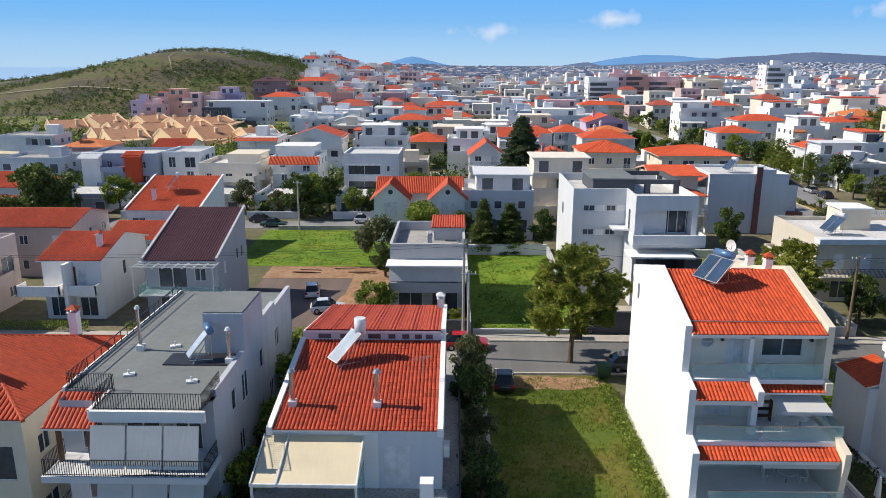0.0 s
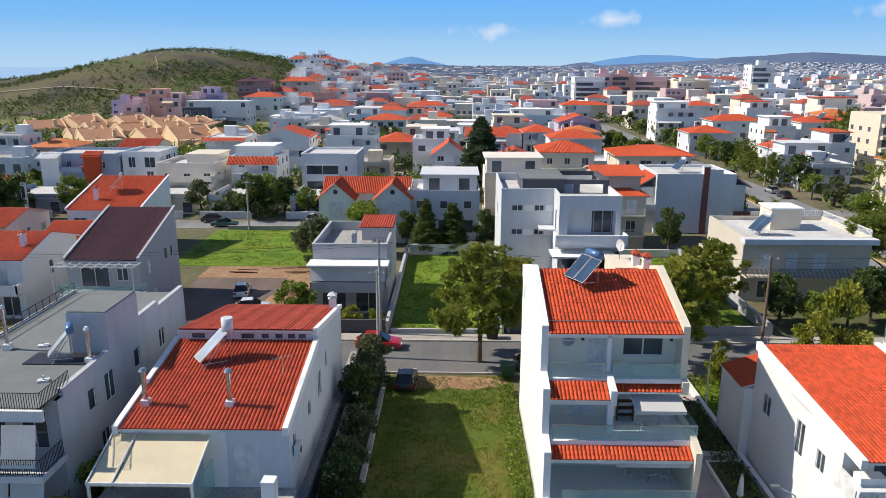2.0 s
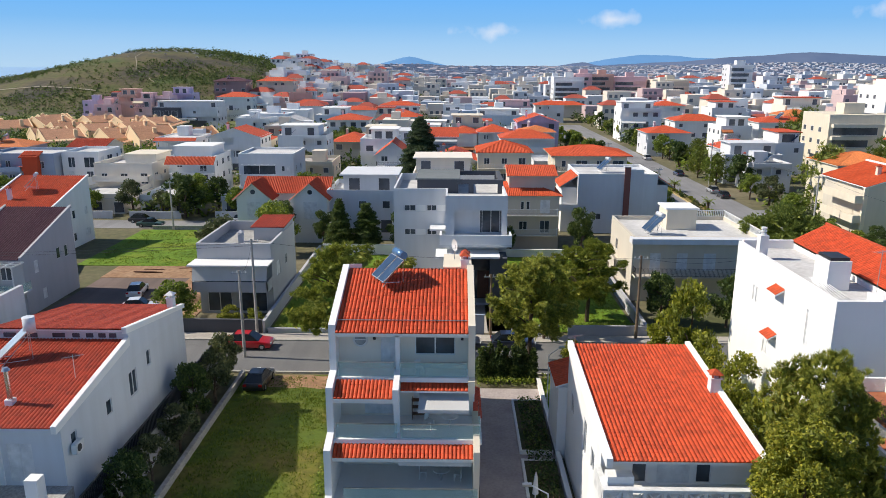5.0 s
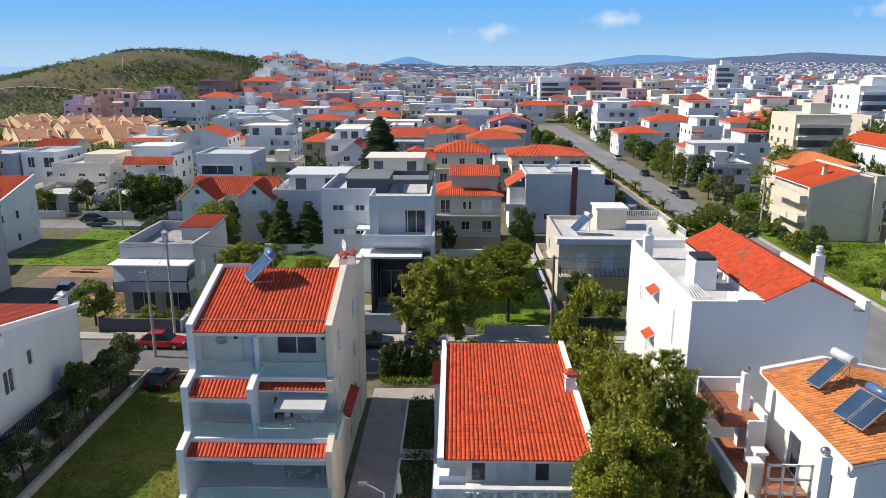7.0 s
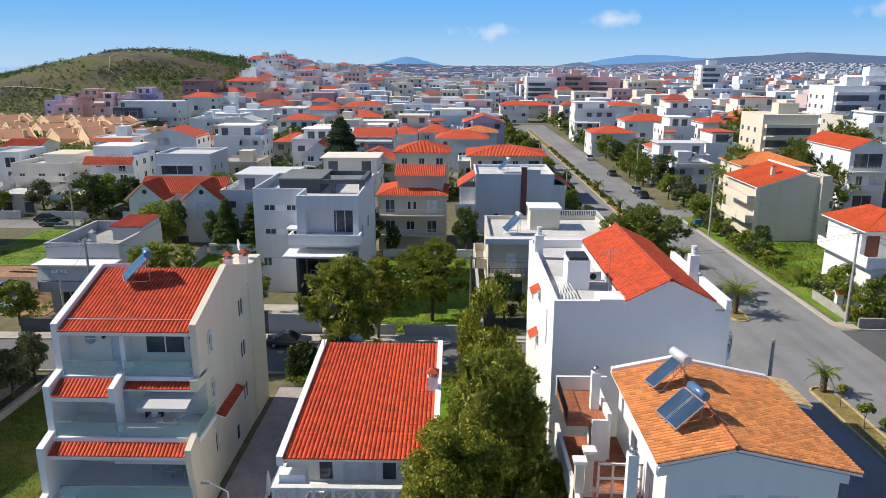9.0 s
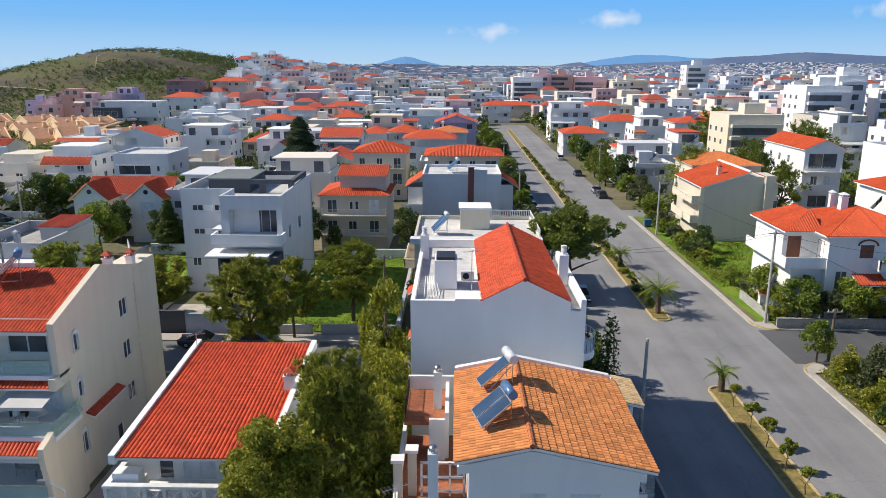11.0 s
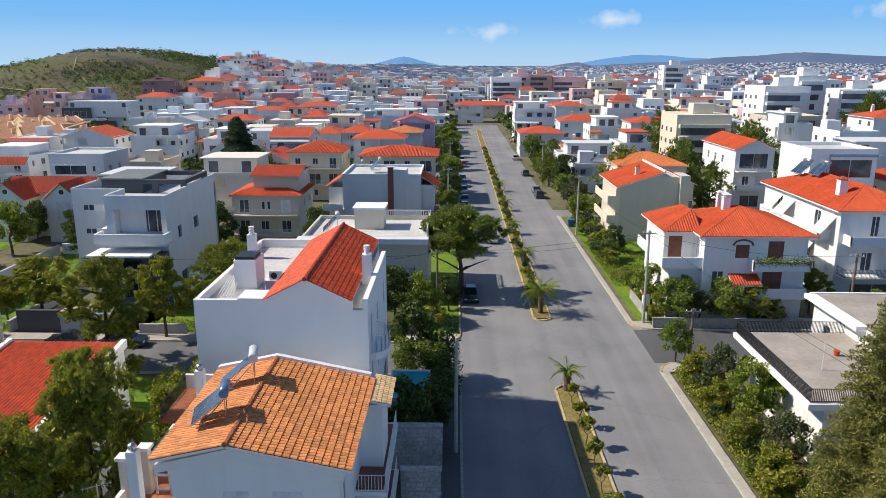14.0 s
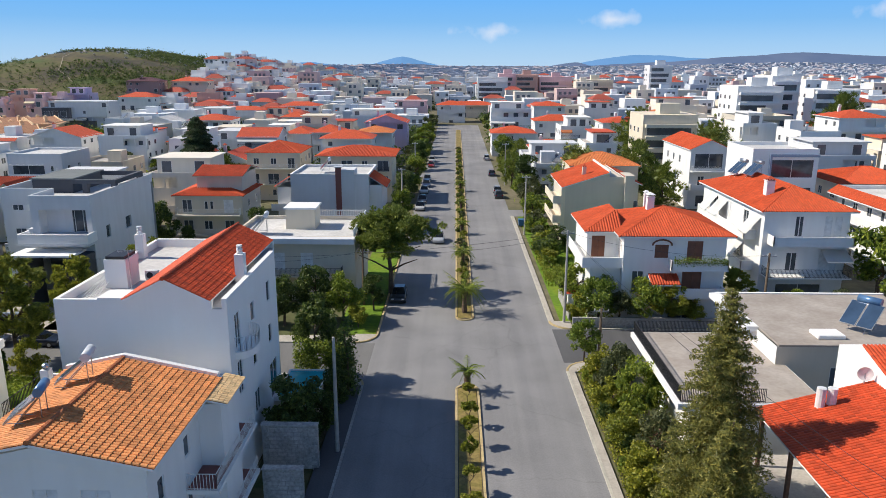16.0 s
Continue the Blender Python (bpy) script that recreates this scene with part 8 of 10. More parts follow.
# houses that stand out, row by row: plan, height of the eaves, wall, roof, tile
MAUVE = plaster("dusky_mauve_render", (0.42, 0.27, 0.26), 0.4)
ROWS_OF_HOUSES = (
    (-1.8, 7.0, 170, 181, 8.3, (BRIGHT, "white"), "pent", TILE), (15.8, 25.4, 143, 154, 7.4, (WHITE, "white"), "gabley", TILE2),
    (11.2, 21.0, 182, 193, 8.6, (PALE, "pale grey"), "gable", TILE2), (19.3, 26.5, 198, 209, 7.8, (WHITE, "white"), "hip", TILE),
    (26.9, 35.2, 197, 207, 8.2, (WHITE, "white"), "hip", TILE), (38.6, 48.3, 202, 212, 7.8, (WHITE, "white"), "hip", TILE3),
    (39.2, 51.4, 217, 229, 9.6, (LILAC, "pale lilac"), "gabley", TILE), (76.9, 89.6, 213, 225, 6.7, (PALE, "pale grey"), "hip", TILE),
    (92.0, 108.0, 238, 249, 8.4, (WHITE, "white"), "hip", TILE), (84.5, 93.8, 174.5, 183, 6.6, (WHITE, "white"), "hip", TILE),
    (81.4, 94.2, 163, 173, 6.0, (PALE, "pale grey"), "flat", TILE), (97.9, 105.5, 177, 189, 7.4, (BRIGHT, "white"), "pent", TILE),
    (96.2, 105.0, 208, 219, 8.8, (BRIGHT, "white"), "pent", TILE), (109.3, 126.7, 214, 226, 9.8, (WHITE, "white"), "hip", TILE),
    (133.7, 141.6, 172, 184, 12.4, (WHITE, "white"), "flat", TILE), (139.8, 148.4, 156, 168, 11.8, (WHITE, "white"), "flat", TILE),
    (144.7, 160.1, 205, 217, 11.8, (BEIGE, "beige"), "flat", TILE), (78.6, 92.6, 256, 268, 10.6, (BRIGHT, "white"), "flat", TILE),
    (-55.4, -43.8, 250, 262, 7.2, (BRIGHT, "white"), "flat", TILE), (-43.2, -31.5, 252, 263, 6.6, (BRIGHT, "white"), "gabley", SLABW),
    (-32.6, -20.2, 276, 287, 7.2, (WHITE, "white"), "flat", TILE), (-32.2, -11.8, 296, 307, 8.0, (WHITE, "white"), "hip", TILE),
    (-12.1, -4.3, 297, 308, 6.1, (CREAM, "cream"), "flat", TILE), (-3.9, 6.8, 290, 301, 5.7, (WHITE, "white"), "hip", TILE),
    (15.8, 24.6, 255, 267, 8.2, (PALE, "pale grey"), "flat", TILE), (28.2, 44.0, 262, 273, 7.6, (WHITE, "white"), "pent", TILE),
    (15.5, 31.0, 300, 312, 9.8, (BRIGHT, "white"), "flat", TILE), (-88.3, -72.0, 333, 345, 11.5, (WHITE, "white"), "hip", TILE),
    (-84.2, -65.0, 386, 398, 17.4, (CREAM, "cream"), "hip", TILE), (-104.2, -87.4, 378, 390, 17.6, (MAUVE, "dusky mauve"), "hip", TILEP),
    (-79.1, -57.2, 340, 351, 8.2, (ROSE, "rose"), "flat", TILE), (-56.8, -40.6, 342, 353, 7.8, (ROSE, "rose"), "hip", TILE2),
    (-102.8, -77.0, 297, 310, 8.4, (PALE, "pale grey"), "flat", SLAB), (-13.8, 4.0, 330, 341, 8.0, (WHITE, "white"), "hip", TILE),
    (62.0, 86.0, 366, 378, 6.5, (CREAM, "cream"), "hip", TILE), (39.6, 53.6, 320, 331, 8.0, (PINK, "pink"), "flat", TILE),
    (128.0, 140.0, 240, 252, 10.0, (CREAM, "cream"), "hip", TILE3), (112.0, 124.0, 262, 274, 10.5, (WHITE, "white"), "flat", TILE),
    (138.0, 152.0, 262, 274, 12.0, (IVORY, "ivory"), "pent", TILE), (96.0, 108.0, 280, 292, 11.0, (WHITE, "white"), "hip", TILE),
    (57.5, 70.5, 338, 349, 8.0, (WHITE, "white"), "hip", TILE), (158, 170, 176, 188, 14.0, (WHITE, "white"), "hip", TILE),
    (154, 166, 138, 150, 10.5, (WHITE, "white"), "flat", TILE), (148, 160, 112, 124, 8.5, (CREAM, "cream"), "hip", TILE),
)
for k, (x0, x1, y0, y1, hh_, wl_, kind, tl) in enumerate(ROWS_OF_HOUSES):
    filler(x0, x1, y0, y1, 500 + k, (wl_, kind, tl), 0.0, hh_)
    TAKEN.append((x0 - 1, x1 + 1, y0 - 1.5, y1 + 1))


md = thing("house_extension", "dark grey glazed storeys of a modern house", "house", (-93.5, 296.4, 0), 0, "suburban houses")
solid("dark_storey", md, ANTHRACITE, (-9.3, 2.0, -1.2, .5, 4.6, 8.9))
solid("terrace_slab", md, PALE, (-9.3, 8.0, -2.6, .5, 3.9, 4.5))
solid("lower_storey", md, ANTHRACITE, (-9.0, 12.0, -1.0, .5, -2, 3.6))
for x in (-8.4, -5.0, -1.6):
    far_window(md, "S", x, -1.25, 5.2, 2.4, 2.4)


def villa(x, y, w, d, eaves, rise, rz, seed):
    """Peach villa: gabled body with raised verges, a lower wing under one slope, stout chimneys and deep windows."""
    rg = random.Random(seed)
    ob = thing("villa", "peach rendered villa with sandy tile roofs and stout chimneys", "house", (x, y, 0), rz, "peach villas")
    h, a, b = eaves, w * .55, d / 2
    bm = bmesh.new()
    box(bm, -a, a, -b, b, -4, h)
    off = rg.uniform(-.25, .15) * w
    prism_y(bm, [(-a, h), (a, h), (off, h + rise)], -b, b)
    part("wall", bm, PEACH, ob)
    for p, q in (([(-a - .3, b), (-a - .3, -b), (off, -b), (off, b)], -1), ([(a + .3, -b), (a + .3, b), (off, b), (off, -b)], 1)):
        rb = bmesh.new()
        drop = rise * .3 / (a + .01)
        roof_slope(rb, [(*p[0], h + .02 - drop), (*p[1], h + .02 - drop), (*p[2], h + rise + .1), (*p[3], h + rise + .1)])
        part("roof", rb, [TILE4, PEACH], ob)
    for yy in (-b - .15, b - .15):
        vb = bmesh.new()
        prism_y(vb, [(-a - .35, h - .35), (off, h + rise - .1), (a + .35, h - .35), (a + .35, h + .3), (off, h + rise + .5), (-a - .35, h + .3)], yy, yy + .3)
        bmesh.ops.recalc_face_normals(vb, faces=vb.faces[:])
        part("verge", vb, PEACH, ob)
    side = 1 if rg.random() < .6 else -1
    wb = bmesh.new()
    x0, x1 = (a, a + w * .5) if side > 0 else (-a - w * .5, -a)
    box(wb, x0, x1, -b + 2.2, b - .5, -4, h - 1.4)
    part("wing_wall", wb, PEACH, ob)
    rb = bmesh.new()
    roof_slope(rb, [(x0 - .2, -b + 1.8, h - 1.5), (x1 + .2, -b + 1.8, h - 1.5), (x1 + .2, b - .4, h + .6), (x0 - .2, b - .4, h + .6)])
    part("wing_roof", rb, [TILE4, PEACH], ob)
    for xx in (x0 - .1, x1 - .2):
        vb = bmesh.new()
        prism_x(vb, [(-b + 1.6, h - 1.8), (b - .3, h + .4), (b - .3, h + 1.0), (-b + 1.6, h - 1.15)], xx, xx + .3)
        bmesh.ops.recalc_face_normals(vb, faces=vb.faces[:])
        part("wing_verge", vb, PEACH, ob)
    for cx, cy in ((rg.uniform(-.7, -.4) * a, rg.uniform(-.6, .2) * b), (rg.uniform(.3, .7) * a, rg.uniform(0, .7) * b)):
        chimney(ob, cx, cy, h + rise * .2, 1.3 + rise * .3, 1.1, PEACH, PEACH)
    for u in (-.55, .1, .55):
        if rg.random() < .8:
            far_window(ob, "S", u * a - .5, -b, h - 2.2, 1.2, 1.2)
        if rg.random() < .7:
            far_window(ob, "S", u * a - .6, -b, h - 5.2, 1.4, 1.9)
    RECTS.append((x - w * .8, x + w * .8, y - d * .7, y + d * .7))
    TAKEN.append((x - w * .9, x + w * .9, y - d * .8, y + d * .8))


for k, (x, y, w, d, ev, rise, rz) in enumerate((
        (-142.5, 264, 11, 12, 3.6, 2.4, -50), (-132.0, 272, 12, 12, 4.2, 2.6, -34), (-140.0, 288, 11, 11, 4.2, 2.2, -40),
        (-104.5, 228, 12, 12, 3.0, 2.8, -50), (-94.0, 245, 12, 12, 2.2, 2.6, -44), (-80.5, 240, 14, 13, 2.2, 3.8, -50), (-67.5, 243, 12, 12, 2.7, 2.8, -42),
        (-118.0, 281, 10, 11, 4.6, 1.9, -40), (-104.0, 277, 11, 11, 4.4, 1.9, -40), (-91.0, 274, 11, 11, 4.6, 1.9, -40),
        (-108.5, 260, 11, 11, 3.2, 2.0, -44), (-95.0, 262, 10, 11, 3.6, 2.0, -42), (-121.5, 263, 11, 11, 3.2, 2.2, -46),
        (-117.5, 244, 11, 11, 2.6, 2.4, -48))):
    villa(x, y, w, d, ev, rise, rz, 40 + k)
gh = house("white house with a red gable roof and balcony facing the street", 3.2, 10.6, 157, 167, 6.9, WHITE, ("gable", "y", 2.8, TILE), 3, balc=(("S", .2, 7.2, 4.6, 1.6), ("S", .2, 7.2, 1.9, 1.4, "solid")), seed=61)
TAKEN.append((2, 19, 138, 168))
for k, (x, y, s_) in enumerate(((88, 131, 1.3), (100, 133, 1.4), (102.6, 126, 1.0), (118, 146, 1.5), (124, 165, 1.5), (78.8, 160, .8), (78.6, 172, .7), (83, 186, .85), (116, 200, 1.6), (178, 214, 2.0), (20, 142, 1.0))):
    tree("pine_far", x, y, s_, None, k)

rng = random.Random(11)
n_house = 0
y = 100.0
STREETS_Y = [(112, 122), (170, 180), (228, 236), (290, 297)]
while y < 238:
    d = rng.uniform(10.5, 13)
    if any(a - d < y < b for a, b in STREETS_Y):
        y += 1.5
        continue
    half = y * .62
    x = -half - 4 + rng.uniform(0, 6)
    while x < half + 68:
        w = rng.uniform(9, 14)
        ok = free(x - 1, x + w + 1, y - 1, y + d + 1) and not (55.5 - w < x < 79.5)
        if x < -58 and y > 184:
            ok = False
        if x < 56 and x + w > 56:
            ok = False
        if ok and rng.random() < (.93 if y > 120 else .85):
            n_house += 1
            pick = None
            filler(x, x + w, y + rng.uniform(-1, 1), y + d, n_house * 7 + 3, pick, 0.0)
            if rng.random() < .9:
                tree("far_tree", x + w + rng.uniform(.4, 2), y + rng.uniform(-2.5, 3), rng.uniform(.5, 1.05), None, rng.randrange(4))
            if rng.random() < .5:
                tree("far_tree", x + rng.uniform(1, w - 1), y - 2.6, rng.uniform(.6, 1.1), None, rng.randrange(4))
        elif ok:
            for _ in range(3):
                tree("far_tree", x + rng.uniform(1, w), y + rng.uniform(0, d), rng.uniform(.7, 1.5), None, rng.randrange(4))
        x += w + rng.choice((1.2, 2, 3, 4.5))
    y += d + rng.choice((2.5, 4, 5.5))

# pink and lilac terraces at the foot of the hill
for k, (px, w, py_, mt, nm, ev) in enumerate(((-137.7, 6.4, 308, LILAC, "lilac", 10.6), (-128.5, 8.6, 299, PINK, "pink", 9.4), (-121.2, 7.6, 305, ROSE, "rose", 13.0), (-113.2, 7.2, 302, PINK, "pink", 11.6), (-105.6, 6.0, 306, PINK, "pink", 12.2), (-103.0, 9.6, 316, LILAC, "lilac", 13.4), (-132.0, 7.0, 316, PINK, "pink", 11.4))):
    filler(px, px + w, py_, py_ + 9, 900 + k, ((mt, nm), "flat", TILE2), 0.0, ev)

# far houses, too many to count ---------------------------------------
FARW = [plaster("far_white_walls", (0.84, 0.84, 0.84), .2), plaster("far_cream_walls", (0.78, 0.70, 0.59), .2), plaster("far_pink_walls", (0.60, 0.45, 0.44), .2), plaster("far_grey_walls", (0.58, 0.62, 0.68), .2)]
FARR = plain("far_red_roofs", (0.43, 0.085, 0.05), .9, 0, .3, .05)
FARG = plain("far_windows", (0.13, 0.14, 0.16), .5)


# Wall colours greyed and blued: distance haze painted into the base colour.
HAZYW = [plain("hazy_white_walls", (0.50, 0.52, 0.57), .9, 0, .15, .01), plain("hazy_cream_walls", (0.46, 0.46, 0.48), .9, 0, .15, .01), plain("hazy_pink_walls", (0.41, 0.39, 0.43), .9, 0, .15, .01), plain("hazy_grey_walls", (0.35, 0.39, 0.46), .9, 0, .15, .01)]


def far_town(name, spots, label, roofs=None, walls=None):
    """Walls, red hipped or flat roofs and window bands, all joined."""
    bm = bmesh.new()
    for x, y, w, d, h, kind, wm in spots:
        z = height(x, y) - 1
        box(bm, x - w / 2, x + w / 2, y - d / 2, y + d / 2, z, z + h + 1, wm)
        t = z + h + 1
        if kind == 1:
            v = [bm.verts.new((x + sx * (w / 2 + .5), y + sy * (d / 2 + .5), t + .05)) for sx, sy in ((-1, -1), (1, -1), (1, 1), (-1, 1))]
            r = [bm.verts.new((x + sx * w * .18, y, t + 1.9)) for sx in (-1, 1)]
            for f in ((v[0], v[1], r[1], r[0]), (v[2], v[3], r[0], r[1]), (v[1], v[2], r[1]), (v[3], v[0], r[0])):
                bm.faces.new(f).material_index = 4
        elif kind == 2:
            box(bm, x - w * .2, x + w * .15, y - 1.5, y + 2, t, t + 2.4, wm)
        if y < 620:
            if int(x * 3 + y) % 5 < 3:
                u0, u1 = (x - w / 2, x + w / 2) if int(x + y) % 2 else (x - w / 2, x + w * .15)
                for f in range(1, int(h / 3)):
                    box(bm, u0, u1, y - d / 2 - 1.3, y - d / 2, z + .9 + f * 3, z + 1.9 + f * 3, wm)
            for f in range(int(h / 3)):
                for i in range(int(w / 2.6)):
                    u = x - w / 2 + 1.0 + i * 2.6
                    if (i * 7 + f * 3 + int(x)) % 5:
                        box(bm, u, u + 1.5, y - d / 2 - .06, y - d / 2, z + 1.8 + f * 3, z + 3.4 + f * 3, 5)
    tagged(new(name, to_mesh(name, bm, *(walls or FARW), roofs or FARR, FARG)), label, "houses", kind="stuff")


rng = random.Random(5)
spots = []
y = 245.0
while y < 900:
    half = y * .64
    x = max(-half, -60) if y < 300 else -.17 * y + rng.uniform(0, 10)
    while x < half + 68:
        w = rng.uniform(6.5, 12) * (1 + y / 2500)
        if (not (54 < x < 80 and y < 330)) and free(x - w / 2, x + w / 2, y - 6, y + 6) and rng.random() < .86:
            h = rng.choice((4.5, 5.5, 6, 7, 8.5)) + (rng.choice((0, 1.5, 3, 4.5)) if x > 80 else 0) + (rng.choice((0, 0, 2, 4)) if y > 420 else 0)
            spots.append((x, y + rng.uniform(-4, 4), w, 11, h, rng.choices((0, 1, 2), (5, 1.7, 4.5))[0], rng.choices((0, 1, 2, 3), (5, 4, 1.5, 2))[0]))
        x += w + rng.uniform(.8, 6)
    y += rng.uniform(11, 16) * (1 + y / 2000)
# the quarter that climbs the hill's right flank
for _ in range(150):
    y = rng.uniform(400, 590)
    u = rng.uniform(-.20, -.03)
    spots.append((u * y, y, rng.uniform(8, 13), 10, rng.choice((4.5, 6, 7)), rng.choice((0, 0, 0, 1, 2, 2, 2)), rng.choice((0, 0, 1, 1, 2, 3))))
far_town("distant_houses", spots, "dense distant suburb of pale houses with red roofs")
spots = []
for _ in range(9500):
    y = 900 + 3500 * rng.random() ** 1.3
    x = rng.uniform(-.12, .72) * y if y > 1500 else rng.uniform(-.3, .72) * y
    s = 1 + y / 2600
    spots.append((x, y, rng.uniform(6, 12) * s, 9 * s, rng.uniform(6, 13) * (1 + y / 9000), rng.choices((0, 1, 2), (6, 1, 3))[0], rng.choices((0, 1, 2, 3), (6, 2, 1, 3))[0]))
# The roof colour is greyed too, as painted haze.
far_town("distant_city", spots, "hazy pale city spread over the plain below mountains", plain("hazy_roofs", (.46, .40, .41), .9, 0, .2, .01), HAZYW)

# the nearer houses on the hill's flank, each one of its own
rng = random.Random(77)


def hill_house(x, y, w, d, fl, wm, nm):
    ob = thing("hill_house", "%s house with a red tiled roof on the hillside" % nm, "house", (x, y, height(x, y)), rng.uniform(-12, 12), "hillside houses")
    h = fl * 3.0
    bm = bmesh.new()
    box(bm, -w / 2, w / 2, -d / 2, d / 2, -3, h)
    box(bm, -w / 2, w / 2 - 2, -d / 2 - 1.2, -d / 2, h - 3.2, h - 2.2)
    part("wall", bm, wm, ob)
    rb = bmesh.new()
    P = [(-w / 2 - .6, -d / 2 - .6, h), (w / 2 + .6, -d / 2 - .6, h), (w / 2 + .6, d / 2 + .6, h), (-w / 2 - .6, d / 2 + .6, h)]
    if rng.random() < .68:
        box(rb, -w / 2 + .2, w / 2 - .2, -d / 2 + .2, d / 2 - .2, h, h + .1)
        part("roof", rb, SLABW, ob)
        pb = bmesh.new()
        band(pb, -w / 2, w / 2, -d / 2, d / 2, .2, h, h + .8)
        box(pb, -w * .2, w * .2, 0, d * .35, h + .1, h + 2.5)
        part("parapet", pb, wm, ob)
        ob["label"] = "%s flat-roofed house on the hillside" % nm
        return
    Q = [(-w * .2, 0, h + 2.2), (w * .2, 0, h + 2.2)]
    for q in ([P[0], P[1], Q[1], Q[0]], [P[2], P[3], Q[0], Q[1]]):
        roof_slope(rb, q)
    for q in ([P[1], P[2], Q[1]], [P[3], P[0], Q[0]]):
        poly(rb, q)
    part("roof", rb, [FARR, wm], ob)
    for f in range(fl):
        for i in range(3):
            if rng.random() < .75:
                far_window(ob, "S", -w / 2 + w * (i + .3) / 3, -d / 2, f * 3 + .7, 1.8, 1.9)


for k, (u, y) in enumerate(((-.196, 505), (-.186, 480), (-.178, 512), (-.165, 470), (-.15, 505), (-.135, 470), (-.122, 500), (-.19, 430), (-.17, 420), (-.145, 415), (-.21, 385), (-.18, 375), (-.155, 365), (-.11, 450), (-.20, 345), (-.235, 350), (-.12, 380), (-.09, 420))):
    wm, nm = rng.choice(((WHITE, "white"), (CREAM, "cream"), (PALE, "pale grey"), (ROSE, "rose")))
    hill_house(u * y, y, rng.uniform(9, 13), 10, rng.choice((2, 2, 3)), wm, nm)

# apartment blocks standing above the far roofs
for k, (ax, ay, w, d, h, wm, nm) in enumerate(((88, 440, 18, 14, 17.5, WHITE, "white"), (97, 443, 10, 14, 19.5, PINK, "pink"), (109, 448, 14, 14, 19, ROSE, "rose"), (127, 452, 20, 14, 17.5, PINK, "pink"), (150, 446, 22, 14, 16, CREAM, "cream"), (183, 424, 13, 12, 25, PALE, "pale grey"), (119, 180, 13.4, 14, 14.4, CREAM, "cream"), (160, 228, 14, 16, 20, WHITE, "white"), (171, 236, 9, 14, 23, WHITE, "white"), (191, 243, 15, 16, 18.6, WHITE, "white"))):
    ob = thing("apartment_building", "%s apartment block with stacked balconies above the low houses" % nm, "building", (ax, ay, height(ax, ay)), 0, "apartment blocks")
    bm = bmesh.new()
    box(bm, -w / 2, w / 2, 0, d, -2, h)
    box(bm, -2, 3, 3, 7, h, h + 2.6)
    part("wall", bm, wm, ob)
    for f in range(int(h / 3)):
        bm = bmesh.new()
        box(bm, -w / 2 + .5, w / 2 - .5, -1.3, 0, f * 3 + 2.3, f * 3 + 3.2)
        part("balcony", bm, wm, ob)
        far_window(ob, "S", -w / 2 + 1.0, 0, f * 3 + .4, round(w * (.8, .55, .7)[f % 3]), 1.9)
        for i in range(int(w / 4)):
            if i < d / 4 - 1:
                far_window(ob, "W", -w / 2, d - 1 - i * 4, f * 3 + .8, 1.4, 1.3)

# scrub on the hill, trees in the far town -----------------------------


def clumps(name, spots, mat, label):
    r = random.Random(8)
    bm = bmesh.new()
    for x, y, s in spots:
        z = height(x, y)
        for _ in range(9 if s < 2 else 44):
            q = 1.0 if s < 2 else .45
            leaf(bm, Vector((x + r.gauss(0, .42) * s, y + r.gauss(0, .42) * s, z + abs(r.gauss(0.55, .36)) * s)), .48 * s * q * r.uniform(.6, 1.1), r, .6)
    tagged(new(name, to_mesh(name, bm, mat)), label, "scrub", kind="stuff")


bm = bmesh.new()
r = random.Random(3)
for _ in range(420):
    x = r.uniform(-262, -108)
    y = 500 + r.gauss(0, 9) - (12 if r.random() < .3 else 0)
    z = height(x, y)
    q = r.uniform(.4, 1.5)
    v = [bm.verts.new((x + q * r.uniform(-1, 1), y + q * r.uniform(-1, 1), z + q * r.uniform(-.3, .9))) for _ in range(8)]
    bmesh.ops.convex_hull(bm, input=v)
tagged(new("hill_rocks", to_mesh("hill_rocks", bm, CONCRETE)), "grey limestone outcrops along the hill crest", "rocks", kind="stuff")
bm = bmesh.new()
pts = [(-146, 405), (-155, 416), (-165, 427), (-170, 440), (-178, 458), (-181, 476), (-182, 488)]
for (x0, y0), (x1, y1) in zip(pts, pts[1:]):
    poly(bm, [(x0 - .3, y0, height(x0, y0) + .3), (x0 + .3, y0, height(x0, y0) + .3), (x1 + .25, y1, height(x1, y1) + .3), (x1 - .25, y1, height(x1, y1) + .3)])
structure("hill_path", bm, TRACK, "pale worn footpath up the hill", "path")
bm = bmesh.new()
pts = [(-300, 400), (-262, 402), (-240, 401), (-225, 399), (-205, 396), (-186, 391), (-170, 386)]
for (x0, y0), (x1, y1) in zip(pts, pts[1:]):
    poly(bm, [(x0, y0 - .4, height(x0, y0 - .4) + .5), (x1, y1 - .4, height(x1, y1 - .4) + .5), (x1, y1 + .9, height(x1, y1 + .9) + .55), (x0, y0 + .9, height(x0, y0 + .9) + .55)])
structure("hill_track", bm, TRACK, "pale earth track along the foot of the hill", "path")
rng = random.Random(21)
sp = {0: [], 1: [], 2: []}
